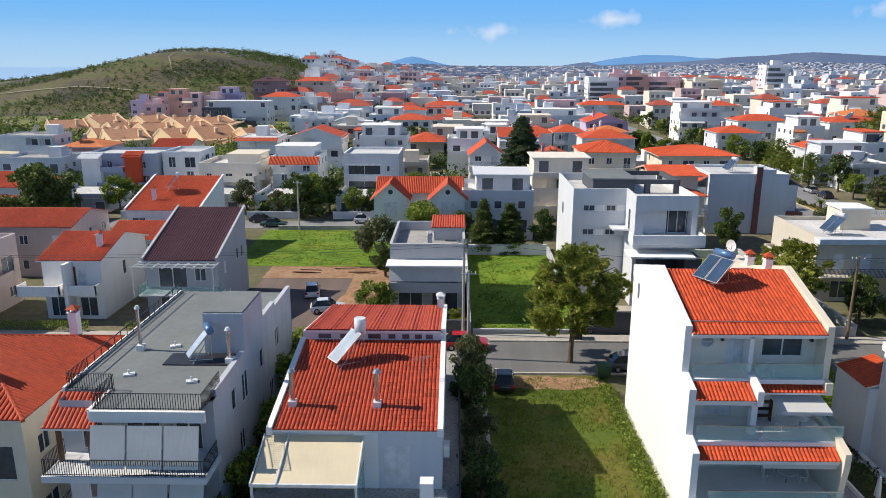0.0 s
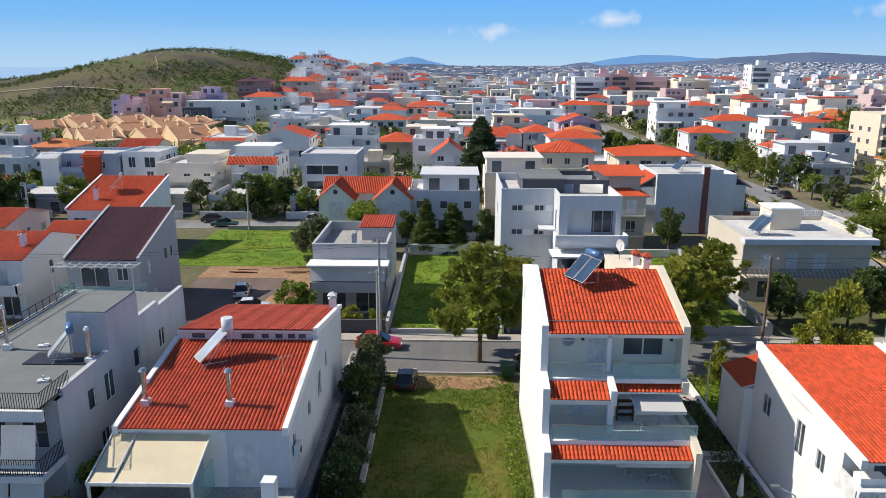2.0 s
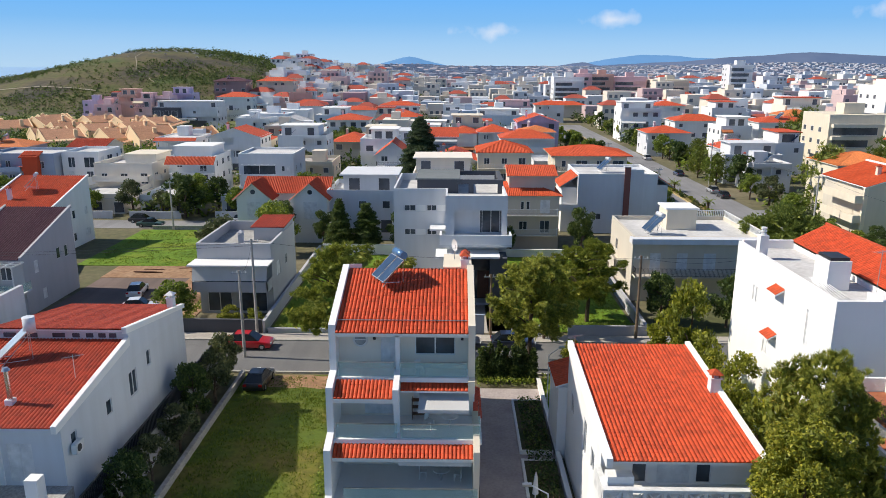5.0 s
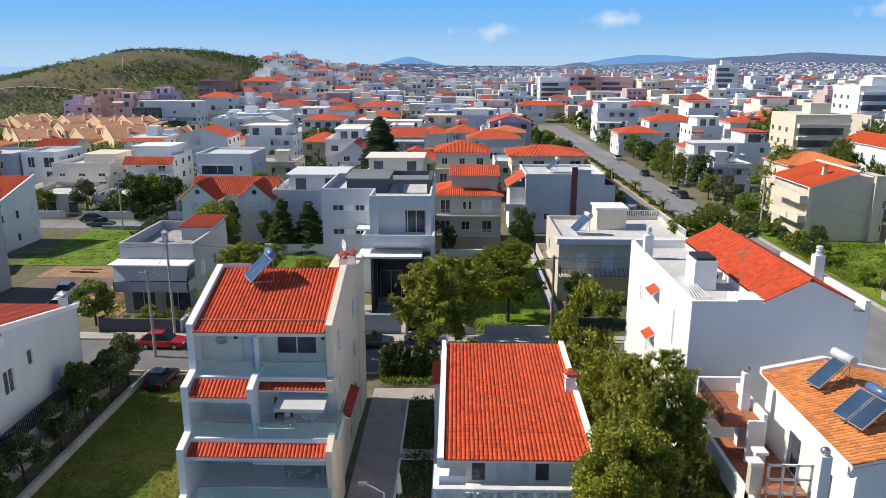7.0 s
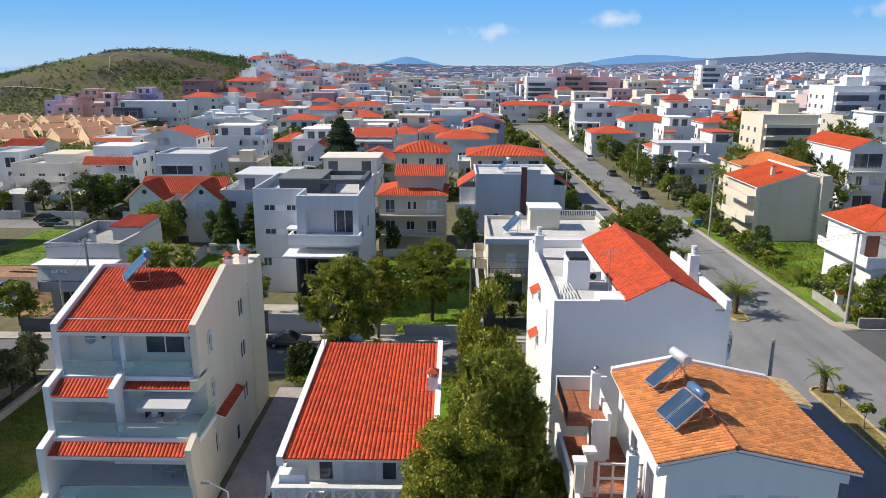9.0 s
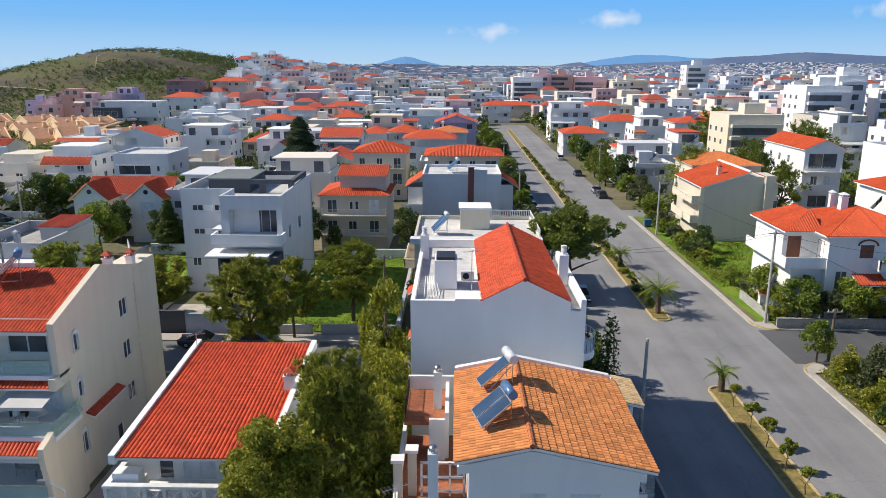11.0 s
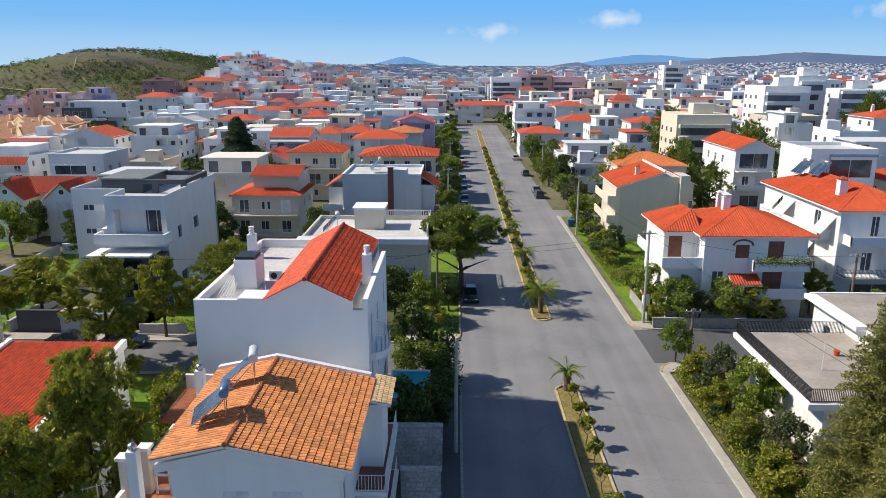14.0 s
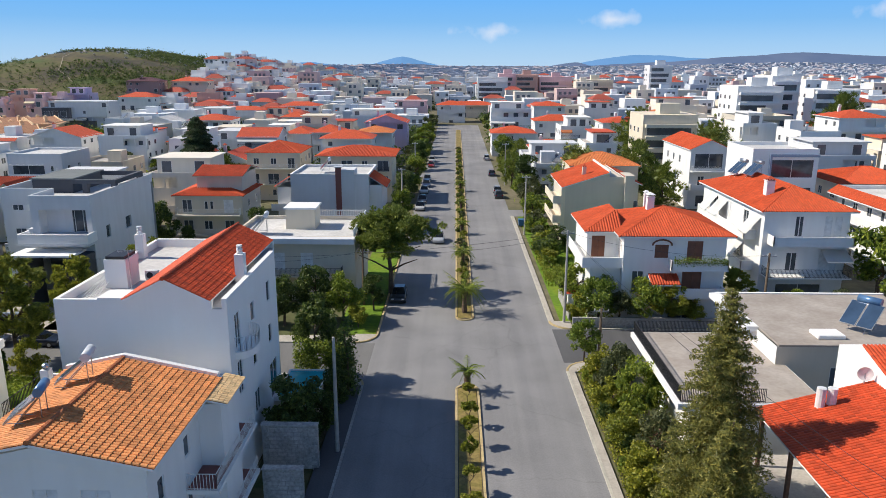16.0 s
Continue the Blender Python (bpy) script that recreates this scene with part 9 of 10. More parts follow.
while sum(map(len, sp.values())) < 17000:
    x, y = rng.uniform(-470, -75), rng.uniform(262, 560)
    if x > -100 and y < 400:
        continue
    dens = 1.0 * noise.noise((x * .015, y * .02, 1)) + .35 * smooth(470, 510, y) + .35 * smooth(-170, -110, x) - .15 - 1.2 * smooth(350, 325, y)
    if rng.random() < .3 + dens:
        sp[rng.choice((0, 0, 1, 2))].append((x, y, rng.uniform(.4, 1.15) * (1.9 if rng.random() < .07 else 1)))
for _ in range(150):
    x = rng.uniform(-260, -95)
    sp[0].append((x, 500 + rng.gauss(0, 7), rng.uniform(.8, 1.9)))
for _ in range(60):
    sp[0].append((rng.gauss(-128, 14), rng.uniform(470, 515), rng.uniform(2.0, 3.4)))
green = []
r = random.Random(14)
while len(green) < 2000:
    y = r.uniform(122, 300)
    x = r.uniform(-y * .66, y * .66 + 70)
    if 56 < x < 78 or any(a - 2 < y < b + 1 for a, b in STREETS_Y) or not free(x, x, y, y) or any(a - .6 < x < b + .6 and c - 1.6 < y < d + .6 for a, b, c, d in RECTS):
        continue
    green.append((x, y, r.choice((1.1, 1.6, 2.1, 2.6, 3.2))))
clumps("garden_greenery", green[::2], LEAF, "green shrubs and small trees between the houses")
clumps("garden_shrubs", green[1::2], DARKLEAF, "dark green shrubs and small trees between the houses")
clumps("hill_scrub", sp[0], DARKLEAF, "dark evergreen scrub dotted over the hillside")
clumps("hill_scrub_olive", sp[1], OLIVE, "grey-green thorny scrub dotted over the hillside")
clumps("hill_scrub_green", sp[2], DARKLEAF, "green scrub dotted over the hillside")
far = []
for _ in range(3600):
    y = 245 + 1050 * rng.random() ** 1.4
    x = rng.uniform(-.12, .7) * y
    if not (56 < x < 78):
        far.append((x, y, rng.uniform(2.2, 4.6)))
for _ in range(330):
    far.append((rng.uniform(-330, -100), rng.uniform(205, 350), rng.uniform(2.2, 4.2)))
for _ in range(260):
    y = rng.uniform(330, 590)
    far.append((rng.uniform(-.23, 0) * y, y, rng.uniform(2.5, 4.5)))
clumps("distant_trees", far, DARKLEAF, "dark green trees scattered through the far suburb")

# mountains ------------------------------------------------------------


def mountains(name, y, prof, mat, label, seed):
    bm = bmesh.new()
    x0, x1 = prof[0][0], prof[-1][0]
    n = 160
    top, low = [], []
    for k in range(n + 1):
        x = x0 + (x1 - x0) * k / n
        z = float(np.interp(x, [p[0] for p in prof], [p[1] for p in prof])) + 4 * noise.noise((x * .006, seed, 0)) + 2 * noise.noise((x * .03, seed, 2))
        top.append(bm.verts.new((x, y, z)))
        low.append(bm.verts.new((x, y - 350, -30)))
    for k in range(n):
        bm.faces.new((low[k], low[k + 1], top[k + 1], top[k]))
    structure(name, bm, mat, label, "mountains")


# Distance haze painted in: blue colour, mostly emitted, over a dimmed base.
def painted_haze_mat(name, c, c2, glow):
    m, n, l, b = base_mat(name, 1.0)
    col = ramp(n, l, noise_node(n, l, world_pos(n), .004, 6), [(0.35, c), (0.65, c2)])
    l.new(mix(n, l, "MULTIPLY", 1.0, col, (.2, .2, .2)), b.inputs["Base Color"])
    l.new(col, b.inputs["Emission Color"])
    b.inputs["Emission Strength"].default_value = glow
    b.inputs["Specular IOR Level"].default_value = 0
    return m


# Blue and slate tones carry the painted haze; the ridges glow by emission.
HAZE1 = painted_haze_mat("hazy_blue_mountain", (0.13, 0.29, 0.54), (0.15, 0.31, 0.57), .95)
HAZE2 = painted_haze_mat("hazy_slate_mountain", (0.12, 0.17, 0.29), (0.16, 0.21, 0.33), .85)
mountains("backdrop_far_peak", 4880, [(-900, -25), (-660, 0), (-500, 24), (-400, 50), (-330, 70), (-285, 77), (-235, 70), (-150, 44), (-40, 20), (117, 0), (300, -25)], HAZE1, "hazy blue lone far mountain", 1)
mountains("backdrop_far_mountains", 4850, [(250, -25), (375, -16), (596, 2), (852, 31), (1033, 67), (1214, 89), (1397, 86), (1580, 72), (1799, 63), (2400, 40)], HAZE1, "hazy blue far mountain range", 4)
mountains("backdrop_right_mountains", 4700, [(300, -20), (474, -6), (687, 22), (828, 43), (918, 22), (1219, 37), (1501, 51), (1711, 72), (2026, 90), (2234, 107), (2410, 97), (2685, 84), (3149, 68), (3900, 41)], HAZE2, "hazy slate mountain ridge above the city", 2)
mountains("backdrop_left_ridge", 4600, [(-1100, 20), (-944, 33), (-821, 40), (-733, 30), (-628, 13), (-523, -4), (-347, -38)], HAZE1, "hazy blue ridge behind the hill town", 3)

# forecourts north of the back street
for x0, x1, hh_, m, nm in ((-73.5, -62.5, 2.6, BLUEGREY, "blue-grey"), (-58.5, -51.5, 2.8, WHITE, "white"), (-49.0, -38.6, 2.7, IVORY, "ivory"), (-35.6, -27.4, 2.5, WHITE, "white"), (-21.0, -11.4, 2.4, PALE, "pale grey")):
    ob = thing("garage", "%s rendered garage with a flat terrace roof and dark openings" % nm, "garage", ((x0 + x1) / 2, 130.5, 0), 0, "garages")
    w2 = (x1 - x0) / 2
    solid("wall", ob, m, (-w2, w2, -5, 7.4, -1, hh_))
    solid("terrace", ob, SLABW, (-w2 - .2, w2 + .2, -5.2, 7.4, hh_, hh_ + .15))
    low = bmesh.new()
    low_wall(low, [(-w2, 7), (-w2, -5.1), (w2, -5.1), (w2, 7)], hh_ + .15, .8)
    part("parapet", low, m, ob)
    for k in range(3):
        far_window(ob, "S", -w2 + .8 + k * (2 * w2 - 2.6) / 2, -5, .2, 1.8, 2.0)
for k, (x, y, sc) in enumerate(((-60.5, 127, 1.1), (-50.3, 124, .9), (-37.2, 126, 1.2), (-25.5, 126, 1.2), (-23.0, 130, 1.0), (-9.6, 128, 1.2), (-7.0, 133, 1.1), (-14.0, 124.4, .8), (-31.0, 124.2, .9), (-44.0, 124.2, .8), (-55.0, 124.0, .9), (-68.0, 124.0, 1.0), (0.5, 126, 1.1), (6.5, 130, 1.0), (12.0, 127, 1.0))):
    tree(("tree", "dark_tree", "olive_tree")[k % 3], x, y, sc, None, k)
for x0, x1 in ((-74, -62), (-58, -51), (-49, -39), (-36, -27), (-21, -11)):
    bm = bmesh.new()
    box(bm, x0, x1, 121.6, 121.85, -.1, 1.3)
    thing("garden_wall", "low pale rendered garden wall along the back street", "wall", (0, 0, 0), 0, "garden walls", mesh=to_mesh("garden_wall", bm, PALE))

# gardens and plots ------------------------------------------------------
sheet("driveway", 22.3, 27.6, 26, 55, 0.04, ground_mat("brown_paving", [(.3, (.36, .31, .295)), (.7, (.47, .41, .39))], .7, 5, .95, .1, .4), "paved driveway between two houses", "driveway")
sheet("garden_strip", 28.0, 42.4, 44.5, 57.0, 0.03, GRASS, "overgrown green garden strip", "lawn")
sheet("garden_east", 77.3, 82.0, 71.8, 126, 0.03, GRASS, "green planted garden beside the avenue", "lawn")
sheet("garden_east_near", 77.1, 81.4, 24, 58.7, 0.06, BED, "planted garden strip beside the avenue", "lawn")
sheet("garden_east_lawn", 82.0, 95.0, 85.0, 107.6, 0.03, GRASS, "bright green open garden between houses", "lawn")
sheet("yard_front", 13.6, 26.6, 67.8, 76.3, 0.03, PAVING, "pale paved front yard of the modern house", "yard")
# Concrete yard in dark earth colour: the buildings' shade is put into it.
sheet("yard_corner", 53.0, 56.7, 27, 57.6, 0.05, BED, "concrete yard beside the avenue, its shade painted in dark", "yard")
sheet("building_plot", -24.0, -7.2, 86.0, 91.4, 0.045, ORANGE, "bare orange building plot with rubble", "plot")
sheet("building_plot_front", -12.6, -7.0, 72.0, 86.0, 0.05, ORANGE, "bare orange building plot with rubble", "plot")
sheet("garden_avenue_west", 54.2, 58.2, 67.6, 112, 0.04, GRASS, "green verge beside the avenue", "lawn")
bm = bmesh.new()
rings = []
for k in range(9):
    r = k / 8
    rings.append([bm.verts.new((math.cos(a * math.tau / 18) * 2.6 * r * (1 + .2 * noise.noise((a, 1, 0))), math.sin(a * math.tau / 18) * 2.0 * r, 1.1 * (1 - r * r) * (1 + .3 * noise.noise((a * .5, k, 3))) - .02)) for a in range(18)])
for p, q in zip(rings, rings[1:]):
    for a in range(18):
        bm.faces.new((p[a], q[a], q[(a + 1) % 18], p[(a + 1) % 18]))
bmesh.ops.recalc_face_normals(bm, faces=bm.faces[:])
thing("earth_mound", "heap of orange excavated earth on the plot", "earth", (-10.6, 77.5, .05), 0, mesh=to_mesh("earth_mound", bm, MATS["orange_earth"]))
rng = random.Random(4)
for k in range(9):
    bm = bmesh.new()
    box(bm, -1.4, 1.4, -.09, .09, 0, .08)
    thing("timber_plank", "weathered timber plank lying on the plot", "plank", (rng.uniform(-21, -10), rng.uniform(88.0, 91), .06 + .08 * (k % 3)), rng.uniform(-12, 12), "planks", mesh=to_mesh("timber_plank", bm, WOOD))


def garden_wall(x0, x1, y0, y1, h, mat, label):
    bm = bmesh.new()
    box(bm, x0, x1, y0, y1, -.1, h)
    box(bm, x0 - .04, x1 + .04, y0 - .04, y1 + .04, h, h + .07)
    thing("garden_wall", label, "wall", (0, 0, 0), 0, "garden walls", mesh=to_mesh("garden_wall", bm, mat))


for x0, x1 in ((2.0, 11.5), (26.3, 31.0), (31.9, 39.4)):
    garden_wall(x0, x1, 67.2, 67.4, .5 if x0 < 10 else 1.0, GREY, "low grey rendered garden wall along the street")
garden_wall(13.9, 18.2, 67.4, 67.7, 2.3, ANTHRACITE, "tall dark gate and wall along the street")
garden_wall(18.25, 23.6, 67.4, 67.65, 2.0, BLUEGREY, "blue-grey rendered garden wall along the street")
garden_wall(-6.7, 1.4, 67.2, 67.4, 1.4, ANTHRACITE, "dark garden wall in front of the grey house")
garden_wall(1.5, 1.75, 67.2, 98, 1.3, GREY, "grey boundary wall beside the garden")
garden_wall(13.0, 13.25, 67.2, 98, 1.2, GREY, "grey boundary wall beside the garden")
garden_wall(2.0, 13.0, 98.2, 98.5, 1.4, PALE, "pale boundary wall behind the garden")
garden_wall(39.4, 39.7, 67.2, 98, 1.2, GREY, "grey boundary wall beside the garden")
garden_wall(26.8, 39.4, 97.4, 97.7, 1.0, PALE, "pale boundary wall behind the garden")
garden_wall(2.4, 2.65, 28, 57, .55, CONCRETE, "low weathered concrete wall along the grass plot")
garden_wall(-28.5, -8.0, 113.2, 113.4, .6, CONCRETE, "low concrete wall behind the grass plot")
garden_wall(27.6, 27.85, 30, 56, .5, WHITE, "low white wall beside the driveway")
for y0, y1 in ((37.0, 43.6), (44.6, 52.5)):
    rim = thing("planter", "low white-edged planting bed beside the driveway", "planter", (25.2, y0, .04), 0, "planting beds")
    solid("rim", rim, WHITE, (0, .16, 0, y1 - y0, 0, .28), (.16, 2.3, 0, .16, 0, .28), (.16, 2.3, y1 - y0 - .16, y1 - y0, 0, .28))
    solid("soil", rim, BED, (.16, 2.3, .16, y1 - y0 - .16, 0, .2))
STONE_BITS = []
for w, h in ((.52, .27), (.42, .27), (.62, .27)):
    bm = bmesh.new()
    box(bm, -w / 2, w / 2, -.03, .03, -h / 2, h / 2)
    bmesh.ops.bevel(bm, geom=bm.edges[:], offset=.02, segments=1, affect="EDGES")
    STONE_BITS.append((w, to_mesh("stone", bm, STONE)))
rng = random.Random(44)
for x0, x1, y0, h in ((53.4, 57.1, 42.8, 3.2), (54.7, 57.1, 38.0, 2.9)):
    wl = thing("garden_wall", "pale coursed stone garden wall by the avenue", "wall", (0, 0, 0), 0, "garden walls")
    solid("core", wl, CONCRETE, (x0, x1, y0, y0 + .4, -.1, h))
    solid("coping", wl, STONE, (x0 - .04, x1 + .04, y0 - .06, y0 + .45, h, h + .08))
    z = .2
    while z < h - .1:
        x = x0 - rng.uniform(0, .3)
        while x < x1 - .15:
            w, me = rng.choice(STONE_BITS)
            if x > x0 and x + w < x1 + .05:
                part("stone", me, None, wl, "", (x + w / 2, y0 - .01 + rng.uniform(-.012, .012), z))
            x += w + .03
        z += .3
garden_wall(78.2, 78.4, 72.2, 80, .9, CONCRETE, "low concrete garden wall by the avenue")
garden_wall(78.3, 95, 70.2, 70.4, 1.0, CONCRETE, "low concrete garden wall by the side street")
pool = thing("swimming_pool", "small raised turquoise swimming pool beside a white house", "pool", (54.4, 51.0, 0), 0)
solid("retaining_wall", pool, BEIGE, (-1.55, 1.6, -2.6, 2.5, 0, 2.2), label="beige rendered retaining wall")
solid("edging", pool, BRIGHT, (-1.55, 1.6, 2.3, 2.5, 2.2, 2.5), (-1.55, -1.4, -2.4, 2.3, 2.2, 2.5), (1.45, 1.6, -2.4, 2.3, 2.2, 2.5), (-1.55, 1.6, -2.6, -2.4, 2.2, 2.5))
solid("water", pool, POOLW, (-1.4, 1.45, -2.4, 2.3, 2.2, 2.42))

bm = bmesh.new()
c = bm.verts.new((8.2, 56.0, .036))
edge = [bm.verts.new((8.2 + math.cos(a * .2618) * 4.6 * (1 + .3 * noise.noise((a * .7, 0, 5))), 56.0 + math.sin(a * .2618) * 1.3 * (1 + .4 * noise.noise((a * .7, 3, 5))), .036)) for a in range(24)]
for a in range(24):
    bm.faces.new((c, edge[a], edge[(a + 1) % 24]))
structure("bare_patch", bm, MATS["orange_earth"], "bare earth patch at the edge of the grass plot", "ground")

# trees, nearest first ---------------------------------------------------
tree("lime_tree", 36.9, 29.6, .96, .98, 0)
tree("big_pine", 39.1, 33.3, .72, .94, 0, 40)
tree("pine", 10.6, 60.4, 1.2, 1.15, 0, 20)
tree("pine", 27.2, 59.0, 1.05, 1.1, 1, 70)
tree("pine", 29.4, 66.2, .72, .86, 0, 200, "brownish Aleppo pine with a thin crown by the street")
tree("pine", 14.2, 71.4, .95, .72, 0, 10), tree("pine", 10.6, 71.0, .5, .5, 1, 200)
tree("pine", 34.5, 71.4, 1.12, .92, 1, 150)
tree("umbrella_pine", 58.6, 81.0, 1.35, 1.15, 0, 300)
conifer(80.2, 35.0, 15.2, 3.1, CONIFER, "tall conical olive green conifer beside a flat roof")
conifer(13.5, 146.6, 16.0, 5.4, SPRUCE, "tall dark green spruce among red roofed houses", 5, 2.4)
conifer(4.2, 99.8, 7.6, 2.2, DARKLEAF, "dark green garden conifer behind a lawn", 11, 1.8)
conifer(8.0, 100.2, 7.2, 2.5, DARKLEAF, "dark green garden conifer behind a lawn", 12, 1.8)
conifer(79.3, 31.0, 10.0, 2.8, CONIFER, "shorter bushy olive green conifer beside the avenue", 9)
for k, (x, y, s, sz) in enumerate(((39.6, 55.0, 1.25, 2.3), (39.2, 50.5, 1.2, 1.7), (41.0, 47.0, 1.1, 1.6), (37.8, 46.5, 1.0, 1.3), (40.4, 42.6, .9, 1.3), (38.4, 57.0, 1.0, 1.4), (30.5, 55.6, .8, 1.0))):
    tree("citrus_tree", x, y, s, sz, k)
for k, (x, y, s, sz) in enumerate(((1.5, 33.0, .6, .7), (1.7, 36.5, .62, .75), (1.4, 40.5, .6, .7), (1.7, 44.5, .6, .75), (1.4, 48.5, .62, .8), (1.7, 52.0, .7, .9), (1.5, 55.4, .7, .9), (2.6, 31, .6, .7))):
    tree("dark_tree" if k % 3 == 1 else "olive_tree", x, y, s, sz, k)
for k, (x, y, s) in enumerate(((-11.0, 31.0, .8), (-11.2, 36.0, .8), (-10.8, 42.0, .9), (-11.2, 47.5, 1.0), (-11.0, 52.5, 1.0), (-10.2, 56.0, .8), (-22.0, 46, .7), (-22, 41, .6))):
    tree("tree", x, y, s, s, k)
for k, (x, y, s) in enumerate(((56.6, 47.5, .5), (56.8, 51.4, .5), (56.4, 56.6, .5), (54.4, 71.5, .8), (51.6, 71.5, .9), (57.2, 75.0, .6), (48.5, 70, .8), (45.0, 70, .6), (42, 71, .8))):
    tree("dark_tree" if k % 4 != 3 else "tree", x, y, s, s * 1.1, k)
for k, (x, y, s) in enumerate(((12.6, 100.4, .9), (1.2, 103, .8), (-5.0, 104.3, .95), (38.5, 99, 1.0), (28, 98.8, .6), (22.5, 97.5, 1.1), (24.2, 99.5, 1.1))):
    tree("dark_tree", x, y, s * .85, s * 1.1, k)
for k in range(7):
    cypress(22.9 + k * .72, 56.6 + .2 * (k % 2), 3.0 + .3 * (k % 3), .5, seed=k)
for x, y, h, r_ in ((57.5, 53.8, 7.2, 1.25), (56.9, 55.6, 5.2, .9)):
    cypress(x, y, h, r_, seed=int(h))
tree("dark_tree", 54.9, 45.6, .95, .88, 1), tree("dark_tree", 54.2, 57.0, .85, 1.12, 0), tree("citrus_tree", 56.2, 69.6, .7, .75, 1)
tree("dark_tree", -62.2, 103.6, 1.9, 1.9, 0), tree("dark_tree", -62.5, 109.0, 1.8, 1.7, 1), tree("dark_tree", -63, 98.5, 1.2, 1.3, 0)
tree("dark_tree", -26.5, 122.5, 1.5, 1.25, 0), tree("tree", -4.4, 96.8, 1.15, 1.3, 1), tree("olive_tree", -9.5, 90, 1.4, 1.4, 0), tree("dark_tree", -8.6, 87, .9, .7, 1)
tree("tree", -17.5, 124, .8, .9, 2), tree("tree", -8.0, 69.2, .8, .8, 1), tree("citrus_tree", -2.0, 68.6, .7, .6, 0), tree("citrus_tree", 0.5, 68.6, .6, .6, 1)
# street side gardens east of the avenue
spots = ((77.9, 61.0, .85), (78.6, 57.5, 1.0), (79.6, 54.4, 1.1), (78.4, 51.4, .95), (79.9, 49.0, 1.15), (78.0, 46.2, 1.0), (79.8, 43.4, 1.05), (78.2, 40.4, 1.1), (80.2, 38.2, .9), (78.4, 35.4, 1.1), (79.4, 31.5, 1.1), (78.6, 28.0, 1.0))
for k, (x, y, s) in enumerate(spots):
    tree(("tree", "citrus_tree", "olive_tree", "citrus_tree")[k % 4], x, y, s * (.66 if k % 2 == 0 else .9), s * .8, k)
spots = ((79.2, 72.2, .9), (81.2, 71.6, 1.0), (83.2, 71.0, .85), (85.8, 70.6, 1.0), (88.5, 70.6, .8), (91, 71, .9), (79.6, 76, 1.0), (79.2, 80, .7), (79.0, 85, .5), (96.5, 75, .9), (98, 71.5, .8), (102, 73, .7), (107, 73, .8), (112.5, 76, 1.9), (115.5, 73, 1.7))
for k, (x, y, s) in enumerate(spots):
    tree(("citrus_tree", "tree", "olive_tree", "tree", "pine")[k % 5], x, y, s * (.6 if k % 5 == 4 else .85), None, k)
for k in range(14):
    tree("shrub", 78.9 + .5 * (k % 2), 93 + k * 2.3, 1.1 + .4 * (k % 3), None, k)
for k, (x, y, s) in enumerate(((79.5, 97, .6), (81, 101, .8), (79.6, 124, 1.0), (80.5, 136, 1.5), (79.6, 143, 1.1), (81.2, 152, 1.6), (80.0, 166, 1.2), (79.8, 190, 1.3), (80, 207, 1.5), (79.6, 230, 1.4), (57, 100, 1.0), (56.6, 107, 1.2), (57, 124, .9), (56.5, 133, 1.2), (57, 142, 1.0), (56.4, 152, 1.2), (57, 163, 1.1), (56.6, 184, 1.3), (57, 196, 1.2), (56.5, 210, 1.3), (57, 225, 1.2))):
    tree(("tree", "dark_tree", "tree", "olive_tree")[k % 4], x, y, s * (.8 if x > 70 else .85), s * (.8 if x > 70 else .95), k)
for k in range(22):
    x, y = (79.4 + .8 * (k % 3), 176 + 14 * (k // 2)) if k % 2 else (56.2 - .6 * (k % 3), 182 + 14 * (k // 2))
    tree("far_tree", x, y, .75 + .12 * (k % 4), .8 + .1 * (k % 5), k)
# median planting
palm(67.2, 74.2, 0, 1.25), palm(67.2, 55.0, 1, 1.15), palm(67.2, 93, 0, .9), palm(67.2, 112, 1, 1.1), palm(67.2, 131, 1, 1.1), palm(67.2, 152, 0, .8)
for k, y in enumerate((52.2, 48.8, 46.0, 43.0, 40.2, 37.0, 34.0)):
    tree("standard_tree", 67.2, y, .9 + .1 * (k % 3), .9 + .06 * (k % 4), k)
for k in range(60):
    tree("shrub", 67.2 + .25 * math.sin(k * 2.1), 77 + k * 2.6, .45 + .2 * (k % 3), .6, k)
grass_tufts(2.7, 13.1, 24, 57, 22000, 3)
grass_tufts(2.2, 12.9, 68, 97.8, 12000, 4)
grass_tufts(26.9, 38.8, 69, 97, 12000, 5)
grass_tufts(-29, -8.2, 92, 112.5, 12000, 6)
grass_tufts(77.5, 94, 84, 107, 14000, 7, .3)
hedge(52.9, 57.2, 54.3, 55.3, 4.2, LEAF, "tall green hedge behind the raised pool", 31, 60)
hedge(56.2, 56.7, 43.4, 54.2, 1.9, DARKLEAF, "dark green garden hedge along the avenue footway", 32)
hedge(25.6, 27.3, 37.4, 52.2, .9, DARKLEAF, "dark green planting strip beside the driveway", 15)
hedge(-46, -36.5, 66.6, 67.6, 1.1, LEAF, "leafy green garden hedge by the street", 12)
hedge(-33, -25, 67.2, 67.9, .9, LEAF, "leafy green garden hedge by the street", 13)
hedge(77.5, 79.5, 86, 106, .5, LIME, "low flowering green verge planting", 14)
hedge(11.9, 13.2, 30, 54.5, .75, LEAF, "rank green weeds against a white wall", 1, 60)
hedge(22.6, 27.4, 55.2, 56.0, .7, LEAF, "clipped green hedge at the end of a driveway")
hedge(28.0, 31.0, 50.5, 56.6, .9, LEAF, "leafy green garden planting", 3)
hedge(33.0, 42.0, 52.5, 57.2, 1.2, LIME, "dense yellow-green garden shrubs", 4)
hedge(37.0, 42.2, 41, 52, 1.2, LEAF, "dense green garden shrubs", 5)
